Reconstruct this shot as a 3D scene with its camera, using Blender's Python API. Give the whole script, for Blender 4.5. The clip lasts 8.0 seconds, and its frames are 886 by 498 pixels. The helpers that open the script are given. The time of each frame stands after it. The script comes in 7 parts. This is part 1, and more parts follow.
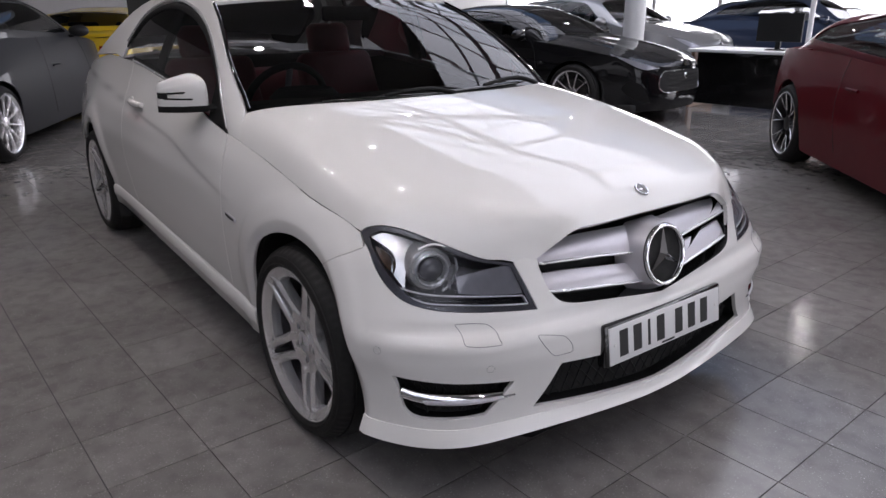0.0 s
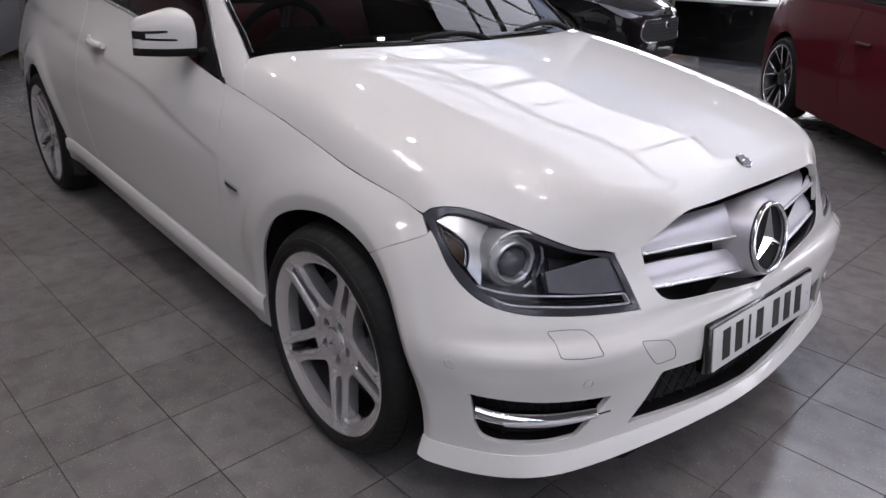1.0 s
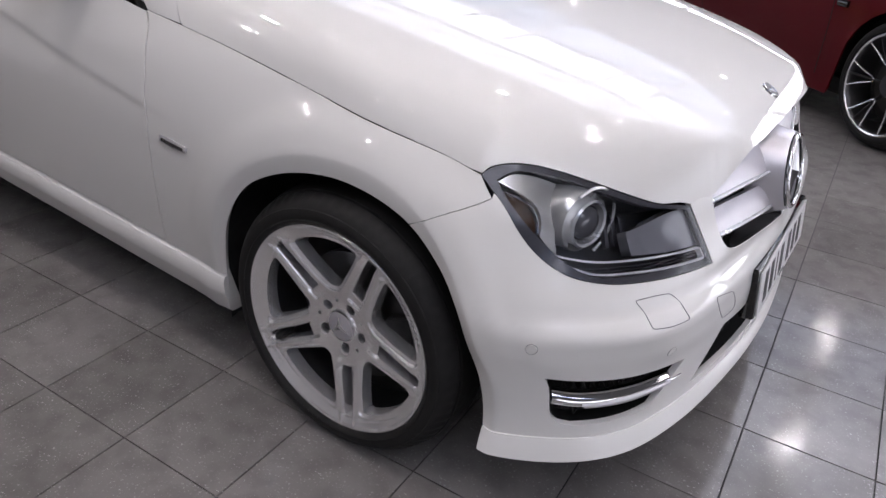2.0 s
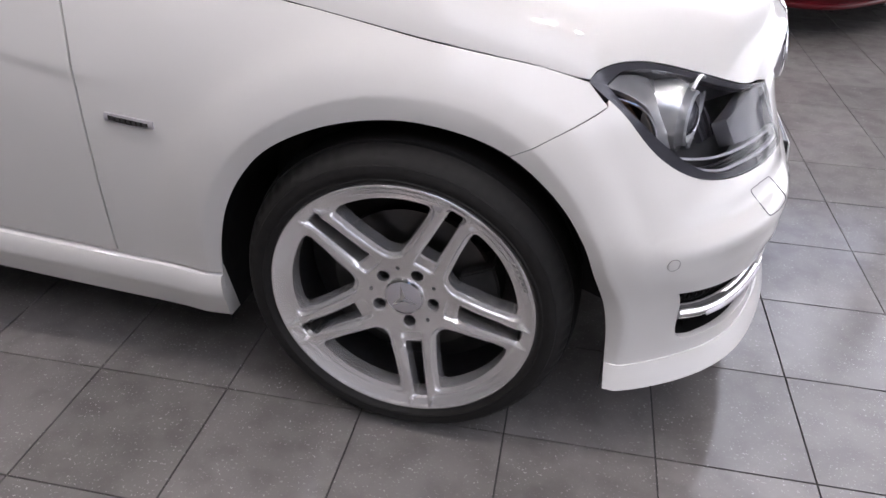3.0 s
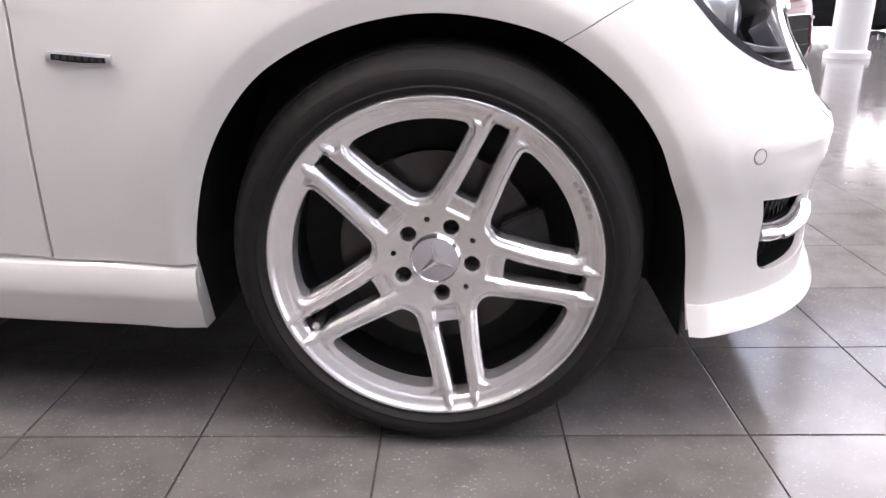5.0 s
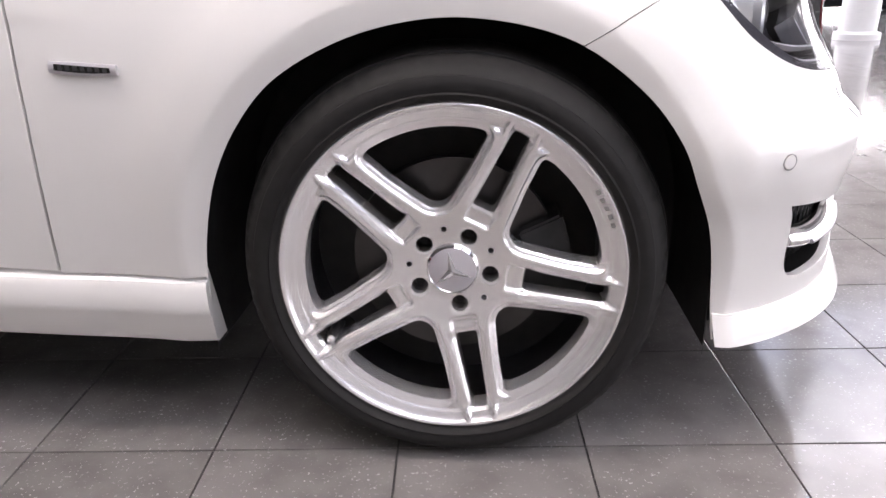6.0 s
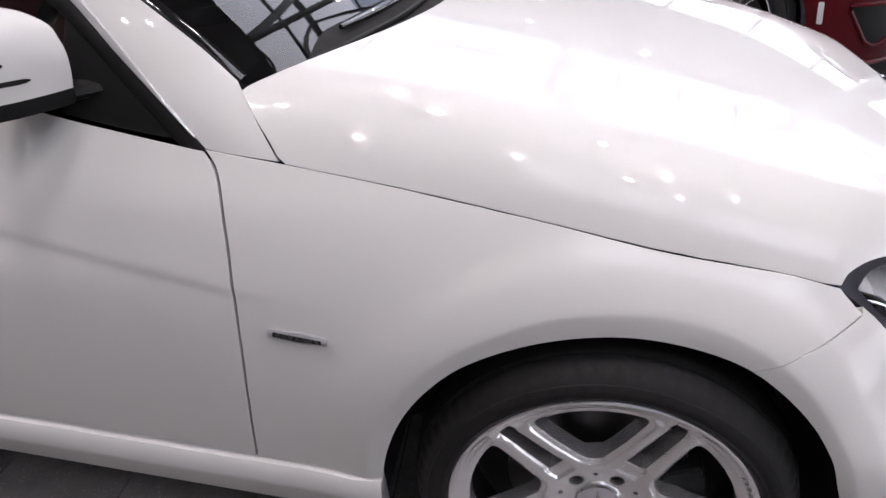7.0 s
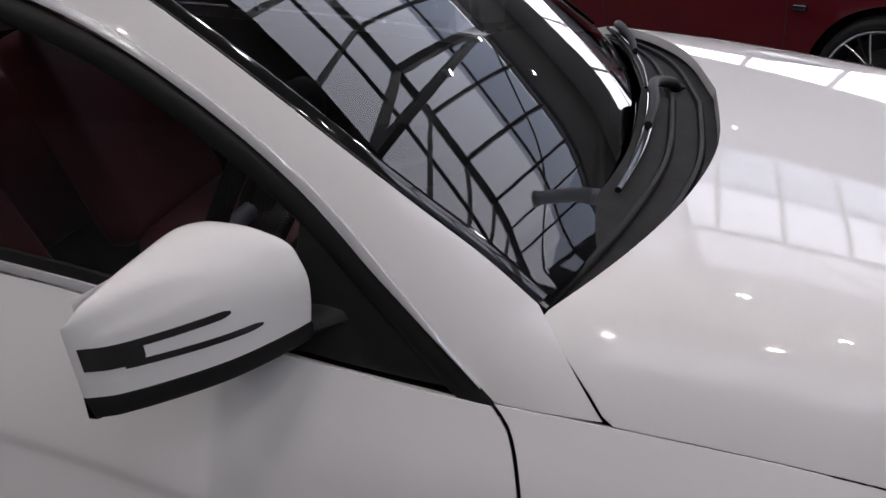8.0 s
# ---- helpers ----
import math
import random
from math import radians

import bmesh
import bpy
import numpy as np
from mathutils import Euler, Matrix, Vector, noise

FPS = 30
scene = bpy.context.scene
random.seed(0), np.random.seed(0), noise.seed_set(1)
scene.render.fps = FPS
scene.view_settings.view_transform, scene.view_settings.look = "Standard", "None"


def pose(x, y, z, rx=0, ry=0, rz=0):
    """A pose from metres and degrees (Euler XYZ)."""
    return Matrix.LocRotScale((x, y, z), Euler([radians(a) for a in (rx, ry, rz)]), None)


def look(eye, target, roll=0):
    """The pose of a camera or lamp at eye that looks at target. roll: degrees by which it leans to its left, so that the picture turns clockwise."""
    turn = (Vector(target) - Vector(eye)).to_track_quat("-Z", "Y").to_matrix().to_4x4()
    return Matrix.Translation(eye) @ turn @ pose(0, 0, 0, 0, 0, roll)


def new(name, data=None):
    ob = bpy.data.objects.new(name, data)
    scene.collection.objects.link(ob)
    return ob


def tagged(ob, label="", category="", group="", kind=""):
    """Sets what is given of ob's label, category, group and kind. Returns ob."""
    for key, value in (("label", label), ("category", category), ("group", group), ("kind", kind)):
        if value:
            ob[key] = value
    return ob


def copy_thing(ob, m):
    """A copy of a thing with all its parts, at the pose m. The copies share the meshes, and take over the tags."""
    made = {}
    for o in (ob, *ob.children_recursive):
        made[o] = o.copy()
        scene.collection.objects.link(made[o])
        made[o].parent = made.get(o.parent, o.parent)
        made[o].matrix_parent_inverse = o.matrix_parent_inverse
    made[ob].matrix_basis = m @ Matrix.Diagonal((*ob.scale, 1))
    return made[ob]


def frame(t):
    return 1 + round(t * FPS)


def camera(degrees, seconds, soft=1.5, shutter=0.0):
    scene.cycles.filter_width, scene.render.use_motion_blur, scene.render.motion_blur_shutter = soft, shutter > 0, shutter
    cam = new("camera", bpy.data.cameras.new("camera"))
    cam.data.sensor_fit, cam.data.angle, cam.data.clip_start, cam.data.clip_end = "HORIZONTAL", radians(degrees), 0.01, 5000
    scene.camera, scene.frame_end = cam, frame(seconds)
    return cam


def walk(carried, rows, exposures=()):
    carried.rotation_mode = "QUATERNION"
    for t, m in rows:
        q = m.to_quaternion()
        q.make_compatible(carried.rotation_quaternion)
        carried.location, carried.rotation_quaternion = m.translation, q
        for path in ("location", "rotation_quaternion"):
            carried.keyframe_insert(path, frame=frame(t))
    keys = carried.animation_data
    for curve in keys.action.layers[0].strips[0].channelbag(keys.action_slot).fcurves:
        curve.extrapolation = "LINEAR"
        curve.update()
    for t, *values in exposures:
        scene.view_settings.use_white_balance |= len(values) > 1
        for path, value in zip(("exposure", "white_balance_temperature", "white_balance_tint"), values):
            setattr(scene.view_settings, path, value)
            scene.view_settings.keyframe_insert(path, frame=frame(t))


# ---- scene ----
from mathutils import geometry

EXPOSURES = [(0.0, 0.49, 6500, 18), (1.0, 0.56, 6500, 18), (2.5, 1.00, 6500, 18), (3.5, 1.50, 6600, 18), (4.0, 1.80, 6650, 19), (4.5, 1.88, 6750, 20), (6.0, 2.04, 6800, 20), (6.5, 1.94, 6800, 20), (7.0, 1.02, 6550, 19), (7.5, 0.43, 6500, 18), (8.0, 0.34, 6500, 18)]
SKY_RADIANCE, WINDOW_RADIANCE, EAST_RADIANCE, SOUTH_RADIANCE = 1.17, 1.1, 0.08, 1.95
cam = camera(64.0, 8.0, soft=1.5)
PATH = [
    (0, (1.877, -1.688, 1.312), (0.359, -0.561, 0.661), -0.3),
    (0.5, (1.664, -1.651, 1.284), (0.188, -0.503, 0.574), 0.9),
    (1, (1.385, -1.695, 1.265), (0.007, -0.476, 0.481), 1.5),
    (1.2, (1.284, -1.702, 1.259), (-0.04, -0.447, 0.44), 1.9),
    (2.3, (0.689, -1.85, 1.201), (-0.048, -0.293, 0.185), 4.1),
    (2.5, (0.572, -1.874, 1.183), (-0.024, -0.278, 0.135), 3.6),
    (3, (0.305, -1.849, 1.104), (-0.072, -0.215, 0.015), 1.4),
    (3.5, (0.156, -1.815, 0.956), (-0.06, -0.128, -0.096), 0.7),
    (4, (0.132, -1.812, 0.789), (-0.032, -0.014, -0.072), 0.1),
    (4.5, (0.114, -1.831, 0.712), (-0.042, 0.051, 0.053), -1.1),
    (4.7, (0.1, -1.836, 0.702), (-0.046, 0.039, 0.023), -1.0),
    (5.8, (0.053, -1.826, 0.684), (-0.046, 0.048, -0.007), -1.4),
    (6, (0.059, -1.795, 0.717), (-0.081, 0.064, -0.007), -1.7),
    (6.5, (-0.002, -1.747, 0.993), (-0.172, 0.028, 0.087), 0.0),
    (7, (-0.126, -1.665, 1.285), (-0.407, 0.021, 0.248), 0.1),
    (7.2, (-0.21, -1.606, 1.343), (-0.509, 0.078, 0.306), 0.1),
    (7.5, (-0.308, -1.534, 1.363), (-0.666, 0.179, 0.396), -1.7),
    (8, (-0.524, -1.34, 1.348), (-0.952, 0.377, 0.418), -3.0),
]
walk(cam, [(t, look(eye, target, roll)) for t, eye, target, roll in PATH], EXPOSURES)

import collections

# ---- light ----
world = bpy.data.worlds.new("sky")
scene.world = world
world.use_nodes = True
wn = world.node_tree.nodes
sky = wn.new("ShaderNodeTexSky")
sky.sky_type, sky.sun_disc, sky.sun_elevation, sky.sun_rotation = "NISHITA", False, radians(40), radians(60)
wn["Background"].inputs["Strength"].default_value = 0.12
world.node_tree.links.new(sky.outputs[0], wn["Background"].inputs["Color"])
sun = new("sun", bpy.data.lights.new("sun", "SUN"))
sun.data.energy, sun.data.angle = 0.3, radians(60)
sun.matrix_world = look((3, 20, 18), (0, 0, 0))


def area_lamp(name, m, w, h, watts, colour=(1, 1, 1)):
    ob = new(name, bpy.data.lights.new(name, "AREA"))
    ob.data.shape, ob.data.size, ob.data.size_y, ob.data.energy, ob.data.color = "RECTANGLE", w, h, watts, colour
    ob.matrix_world = m
    return ob


# ---- materials ----
def material(name, colour, rough=0.5, metal=0.0, coat=0.0, grain=0.0, scale=40.0, bump=0.0, spread=0.0, **more):
    """A surface with fine grain and broad stains in colour and gloss."""
    m = bpy.data.materials.new(name)
    m.use_nodes = True
    nt = m.node_tree
    b = nt.nodes["Principled BSDF"]
    b.inputs["Base Color"].default_value = (*colour, 1)
    b.inputs["Roughness"].default_value, b.inputs["Metallic"].default_value = rough, metal
    b.inputs["Coat Weight"].default_value, b.inputs["Coat Roughness"].default_value = coat, 0.02
    for key, value in more.items():
        b.inputs[key.replace("_", " ")].default_value = value
    if grain or bump or spread:
        tc = nt.nodes.new("ShaderNodeTexCoord")
        fine, broad = nt.nodes.new("ShaderNodeTexNoise"), nt.nodes.new("ShaderNodeTexNoise")
        fine.inputs["Scale"].default_value, fine.inputs["Detail"].default_value = scale, 6
        broad.inputs["Scale"].default_value, broad.inputs["Detail"].default_value = scale / 25, 4
        for n in (fine, broad):
            nt.links.new(tc.outputs["Object"], n.inputs["Vector"])
        add = nt.nodes.new("ShaderNodeMath")
        nt.links.new(fine.outputs[0], add.inputs[0])
        nt.links.new(broad.outputs[0], add.inputs[1])
        if grain:
            ramp = nt.nodes.new("ShaderNodeMapRange")
            ramp.inputs["From Min"].default_value, ramp.inputs["From Max"].default_value = 0.6, 1.4
            ramp.inputs["To Min"].default_value, ramp.inputs["To Max"].default_value = 1 - grain, 1 + grain
            mix = nt.nodes.new("ShaderNodeVectorMath")
            mix.operation = "SCALE"
            mix.inputs[0].default_value = colour
            nt.links.new(add.outputs[0], ramp.inputs["Value"])
            nt.links.new(ramp.outputs[0], mix.inputs["Scale"])
            nt.links.new(mix.outputs[0], b.inputs["Base Color"])
        if spread:
            r2 = nt.nodes.new("ShaderNodeMapRange")
            r2.inputs["From Min"].default_value, r2.inputs["From Max"].default_value = 0.6, 1.4
            r2.inputs["To Min"].default_value, r2.inputs["To Max"].default_value = max(rough - spread, 0.01), rough + spread
            nt.links.new(add.outputs[0], r2.inputs["Value"])
            nt.links.new(r2.outputs[0], b.inputs["Roughness"])
        if bump:
            bp = nt.nodes.new("ShaderNodeBump")
            bp.inputs["Strength"].default_value, bp.inputs["Distance"].default_value = 1.0, bump
            nt.links.new(fine.outputs[0], bp.inputs["Height"])
            nt.links.new(bp.outputs[0], b.inputs["Normal"])
    return m


def glass(name, tint, strength=1.0):
    """Thin glass: tinted see-through with a mirror gloss that grows at grazing angles."""
    m = bpy.data.materials.new(name)
    m.use_nodes = True
    nt = m.node_tree
    nt.nodes.remove(nt.nodes["Principled BSDF"])
    clear, gloss = nt.nodes.new("ShaderNodeBsdfTransparent"), nt.nodes.new("ShaderNodeBsdfGlossy")
    clear.inputs[0].default_value = (*tint, 1)
    gloss.inputs["Roughness"].default_value = 0.012
    fr, mix = nt.nodes.new("ShaderNodeFresnel"), nt.nodes.new("ShaderNodeMixShader")
    fr.inputs[0].default_value = 1.0 + 0.55 * strength
    nt.links.new(fr.outputs[0], mix.inputs[0])
    nt.links.new(clear.outputs[0], mix.inputs[1])
    nt.links.new(gloss.outputs[0], mix.inputs[2])
    nt.links.new(mix.outputs[0], nt.nodes["Material Output"].inputs[0])
    return m


def glow(name, colour, power):
    m = bpy.data.materials.new(name)
    m.use_nodes = True
    b = m.node_tree.nodes["Principled BSDF"]
    b.inputs["Emission Color"].default_value, b.inputs["Emission Strength"].default_value = (*colour, 1), power
    return m


def floor_material():
    """Dark glazed tile: pale flecks, cloudy wear, each tile a little different."""
    m = material("floor_tile", (0.13, 0.125, 0.125), rough=0.12)
    nt = m.node_tree
    b = nt.nodes["Principled BSDF"]
    geo, info = nt.nodes.new("ShaderNodeNewGeometry"), nt.nodes.new("ShaderNodeObjectInfo")
    fleck, cloud, wear, smudge = nt.nodes.new("ShaderNodeTexNoise"), nt.nodes.new("ShaderNodeTexNoise"), nt.nodes.new("ShaderNodeTexNoise"), nt.nodes.new("ShaderNodeTexNoise")
    for n, s, d in ((fleck, 165, 2), (cloud, 3.0, 5), (wear, 18, 8), (smudge, 13, 9)):
        n.inputs["Scale"].default_value, n.inputs["Detail"].default_value = s, d
        nt.links.new(geo.outputs["Position"], n.inputs["Vector"])
    ramp = nt.nodes.new("ShaderNodeValToRGB")
    ramp.color_ramp.elements[0].position, ramp.color_ramp.elements[1].position = 0.63, 0.67
    nt.links.new(fleck.outputs[0], ramp.inputs[0])
    tone = nt.nodes.new("ShaderNodeMix")
    tone.data_type = "RGBA"
    tone.inputs[6].default_value, tone.inputs[7].default_value = (0.118, 0.111, 0.107, 1), (0.235, 0.222, 0.214, 1)
    both = nt.nodes.new("ShaderNodeMath")
    both.operation = "MULTIPLY_ADD"
    both.inputs[1].default_value, both.inputs[2].default_value = 0.3, -0.15
    nt.links.new(info.outputs["Random"], both.inputs[0])
    sum_ = nt.nodes.new("ShaderNodeMath")
    nt.links.new(both.outputs[0], sum_.inputs[0])
    nt.links.new(cloud.outputs[0], sum_.inputs[1])
    nt.links.new(sum_.outputs[0], tone.inputs[0])
    top = nt.nodes.new("ShaderNodeMix")
    top.data_type = "RGBA"
    top.inputs[7].default_value = (0.36, 0.35, 0.345, 1)
    patch, gather = nt.nodes.new("ShaderNodeMapRange"), nt.nodes.new("ShaderNodeMath")
    patch.inputs["From Min"].default_value, patch.inputs["From Max"].default_value = 0.40, 0.62
    patch.inputs["To Min"].default_value, patch.inputs["To Max"].default_value = 0.15, 1.0
    gather.operation = "MULTIPLY"
    nt.links.new(wear.outputs[0], patch.inputs["Value"])
    nt.links.new(patch.outputs[0], gather.inputs[0])
    nt.links.new(ramp.outputs[0], gather.inputs[1])
    nt.links.new(gather.outputs[0], top.inputs[0])
    nt.links.new(tone.outputs[2], top.inputs[6])
    # trodden-in dirt in broad smudges
    dirt, dull = nt.nodes.new("ShaderNodeMapRange"), nt.nodes.new("ShaderNodeVectorMath")
    dirt.inputs["From Min"].default_value, dirt.inputs["From Max"].default_value = 0.36, 0.56
    dirt.inputs["To Min"].default_value, dirt.inputs["To Max"].default_value = 0.86, 1.04
    dull.operation = "SCALE"
    nt.links.new(smudge.outputs[0], dirt.inputs["Value"])
    nt.links.new(top.outputs[2], dull.inputs[0])
    nt.links.new(dirt.outputs[0], dull.inputs["Scale"])
    nt.links.new(dull.outputs[0], b.inputs["Base Color"])
    rr = nt.nodes.new("ShaderNodeMapRange")
    rr.inputs["To Min"].default_value, rr.inputs["To Max"].default_value = 0.05, 0.21
    nt.links.new(wear.outputs[0], rr.inputs["Value"])
    nt.links.new(rr.outputs[0], b.inputs["Roughness"])
    bp = nt.nodes.new("ShaderNodeBump")
    bp.inputs["Strength"].default_value, bp.inputs["Distance"].default_value = 0.55, 0.0008
    nt.links.new(wear.outputs[0], bp.inputs["Height"])
    nt.links.new(bp.outputs[0], b.inputs["Normal"])
    return m


WHITE_PAINT = material("white_car_paint", (0.735, 0.725, 0.705), 0.42, Specular_IOR_Level=0.3, coat=1.0, grain=0.012, scale=3, Coat_IOR=1.43)
BLACK_PAINT = material("black_car_paint", (0.004, 0.004, 0.005), 0.6, Specular_IOR_Level=0.05, coat=0.75, grain=0.1, scale=3)
RED_PAINT = material("red_car_paint", (0.085, 0.0025, 0.0065), 0.5, Specular_IOR_Level=0.1, coat=0.35, grain=0.08, scale=4)
GREY_PAINT = material("grey_car_paint", (0.022, 0.023, 0.026), 0.5, Specular_IOR_Level=0.1, coat=0.35, grain=0.06, scale=4)
SILVER_PAINT = material("silver_car_paint", (0.30, 0.30, 0.31), 0.33, metal=0.6, coat=1.0, grain=0.06, scale=4)
BLUE_PAINT = material("dark_blue_car_paint", (0.02, 0.03, 0.06), 0.5, Specular_IOR_Level=0.15, coat=1.0, grain=0.06, scale=4)
YELLOW_PAINT = material("yellow_car_paint", (0.62, 0.42, 0.02), 0.33, coat=1.0, grain=0.05, scale=4)
ALLOY = material("silver_alloy", (0.89, 0.88, 0.885), 0.25, metal=0.84, grain=0.03, scale=12)
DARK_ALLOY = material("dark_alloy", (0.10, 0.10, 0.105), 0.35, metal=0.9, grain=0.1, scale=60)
CHROME = material("chrome", (0.82, 0.82, 0.83), 0.06, metal=1.0, spread=0.03, scale=30)
TRIM = material("bright_trim", (0.88, 0.88, 0.89), 0.25, metal=0.65, spread=0.05, scale=30)
SATIN = material("satin_silver", (0.60, 0.585, 0.62), 0.38, metal=0.6, grain=0.03, scale=40)
RUBBER = material("tyre_rubber", (0.0165, 0.016, 0.0158), 0.62, Specular_IOR_Level=0.17, grain=0.4, scale=70, bump=0.0005, spread=0.14)
PLASTIC = material("black_plastic", (0.010, 0.010, 0.010), 0.55, Specular_IOR_Level=0.2, grain=0.2, scale=60, bump=0.0002)
GLOSS_BLACK = material("gloss_black_trim", (0.008, 0.008, 0.008), 0.08, coat=0.5, grain=0.1, scale=20)
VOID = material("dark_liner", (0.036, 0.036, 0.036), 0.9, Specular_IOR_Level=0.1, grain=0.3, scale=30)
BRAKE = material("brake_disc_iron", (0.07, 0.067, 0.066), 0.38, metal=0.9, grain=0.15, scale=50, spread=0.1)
RED_LEATHER = material("red_leather", (0.27, 0.06, 0.075), 0.42, grain=0.15, scale=90, bump=0.0006)
PLATE_WHITE = material("plate_white", (0.72, 0.72, 0.72), 0.35, grain=0.03, scale=30)
INK = material("black_ink", (0.01, 0.01, 0.01), 0.5, grain=0.1, scale=30)
TINT_GLASS = glass("tinted_glass", (0.54, 0.54, 0.55), 1.0)
SCREEN_GLASS = glass("windscreen_glass", (0.32, 0.33, 0.34), 1.05)
LENS_GLASS = glass("clear_lens", (0.86, 0.87, 0.89), 0.45)
DARK_WALL = material("grey_partition_paint", (0.20, 0.195, 0.19), 0.6, grain=0.05, scale=12, bump=0.0004)
LIGHT_GUIDE = material("white_light_guide", (0.78, 0.78, 0.80), 0.2, coat=0.5, grain=0.03, scale=60)
TAIL_LENS = material("red_tail_lens", (0.25, 0.006, 0.008), 0.12, coat=0.8, grain=0.05, scale=40)
REFLECTOR = material("lamp_silvering", (0.90, 0.89, 0.87), 0.26, metal=0.72, grain=0.05, scale=60, spread=0.05)
BEZEL = material("lamp_bezel_grey", (0.072, 0.070, 0.080), 0.25, coat=0.4, grain=0.1, scale=30)
BUCKET = material("lamp_bucket_black", (0.050, 0.050, 0.054), 0.35, grain=0.2, scale=60)
SMOKED_AMBER = material("smoked_amber_lens", (0.10, 0.055, 0.030), 0.18, coat=0.8, grain=0.2, scale=60)
BLOCK = material("block_reflection_grey", (0.22, 0.22, 0.24), 0.22, coat=0.8, grain=0.12, scale=40)
SMOKE = material("smoky_lamp_plastic", (0.09, 0.088, 0.10), 0.25, coat=0.6, grain=0.2, scale=50)
DOME_GLASS = material("projector_glass", (0.10, 0.10, 0.11), 0.08, coat=1.0, grain=0.1, scale=40)
TILE = floor_material()
GROUT = material("dark_grout", (0.045, 0.043, 0.042), 0.8, grain=0.3, scale=90)
WALL_PAINT = material("white_wall_paint", (0.52, 0.51, 0.50), 0.6, grain=0.04, scale=12, bump=0.0004)
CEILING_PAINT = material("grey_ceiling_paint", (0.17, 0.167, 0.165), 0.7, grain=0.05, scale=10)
STEEL_PAINT = material("grey_steel_paint", (0.16, 0.16, 0.165), 0.45, grain=0.08, scale=20)
WHITE_METAL = material("white_metal_paint", (0.76, 0.76, 0.75), 0.35, grain=0.03, scale=20)
JOINT_GREY = material("joint_grey", (0.28, 0.275, 0.27), 0.6, grain=0.1, scale=40)
WOOD = material("brown_wood", (0.22, 0.10, 0.05), 0.4, grain=0.25, scale=25)
LAMP_GLOW = glow("spot_glow", (1.0, 0.97, 0.95), 190.0)
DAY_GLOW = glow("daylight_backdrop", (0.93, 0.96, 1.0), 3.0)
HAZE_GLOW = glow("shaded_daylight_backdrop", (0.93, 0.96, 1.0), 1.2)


# ---- building helpers ----
def part(name, bm, mat, parent, label="", smooth_angle=None):
    me = bpy.data.meshes.new(name)
    bm.to_mesh(me)
    bm.free()
    me.materials.append(mat)
    if smooth_angle is not None:
        me.shade_smooth()
        me.set_sharp_from_angle(angle=radians(smooth_angle))
    ob = new(name, me)
    ob.parent = parent
    return tagged(ob, label)


def mesh_part(name, verts, faces, mat, parent, label="", smooth_angle=None):
    me = bpy.data.meshes.new(name)
    me.from_pydata([tuple(map(float, v)) for v in verts], [], faces)
    me.validate()
    me.materials.append(mat)
    if smooth_angle is not None:
        me.shade_smooth()
        me.set_sharp_from_angle(angle=radians(smooth_angle))
    ob = new(name, me)
    ob.parent = parent
    return tagged(ob, label)


def empty(name, m=None):
    ob = new(name)
    ob.empty_display_size = 0.1
    if m is not None:
        ob.matrix_basis = m
    return ob


def box_bm(x0, x1, y0, y1, z0, z1, bevel=0.0, segments=2):
    bm = bmesh.new()
    bmesh.ops.create_cube(bm, size=1)
    for v in bm.verts:
        v.co = Vector((x0 + (v.co.x + 0.5) * (x1 - x0), y0 + (v.co.y + 0.5) * (y1 - y0), z0 + (v.co.z + 0.5) * (z1 - z0)))
    if bevel:
        bmesh.ops.bevel(bm, geom=bm.edges[:], offset=bevel, segments=segments, affect="EDGES", profile=0.5)
    return bm


def lathe(profile, n=96, axis="y", centre=(0, 0, 0), closed=False):
    """Verts and faces of a profile of (radius, offset along the axis) turned round the axis."""
    verts, faces, k = [], [], len(profile)
    for i in range(n):
        a = 2 * math.pi * i / n
        for r, h in profile:
            p = (r * math.cos(a), h, r * math.sin(a)) if axis == "y" else (r * math.cos(a), r * math.sin(a), h) if axis == "z" else (h, r * math.cos(a), r * math.sin(a))
            verts.append([p[j] + centre[j] for j in range(3)])
    for i in range(n):
        j = (i + 1) % n
        for q in range(k - (0 if closed else 1)):
            w = (q + 1) % k
            faces.append((i * k + q, i * k + w, j * k + w, j * k + q))
    return verts, faces


def tube(points, radius, n=8, closed=False):
    """Verts and faces of a round bar along points; radius may be one value or one for each point."""
    pts = [Vector(p) for p in points]
    rad = [radius] * len(pts) if isinstance(radius, (int, float)) else list(radius)
    verts, faces, up = [], [], Vector((0.013, 0.021, 1))
    for i, p in enumerate(pts):
        a, b = pts[max(i - 1, 0)], pts[min(i + 1, len(pts) - 1)]
        if closed:
            a, b = pts[i - 1], pts[(i + 1) % len(pts)]
        d = (b - a).normalized()
        u = d.cross(up).normalized() if abs(d.dot(up)) < 0.98 else d.cross(Vector((1, 0, 0))).normalized()
        w = u.cross(d)
        for j in range(n):
            t = 2 * math.pi * j / n
            verts.append(p + rad[i] * (math.cos(t) * u + math.sin(t) * w))
    m = len(pts)
    for i in range(m if closed else m - 1):
        k = (i + 1) % m
        for j in range(n):
            faces.append((i * n + j, i * n + (j + 1) % n, k * n + (j + 1) % n, k * n + j))
    if not closed:
        faces.append(tuple(range(n))[::-1])
        faces.append(tuple(range((m - 1) * n, m * n)))
    return verts, faces


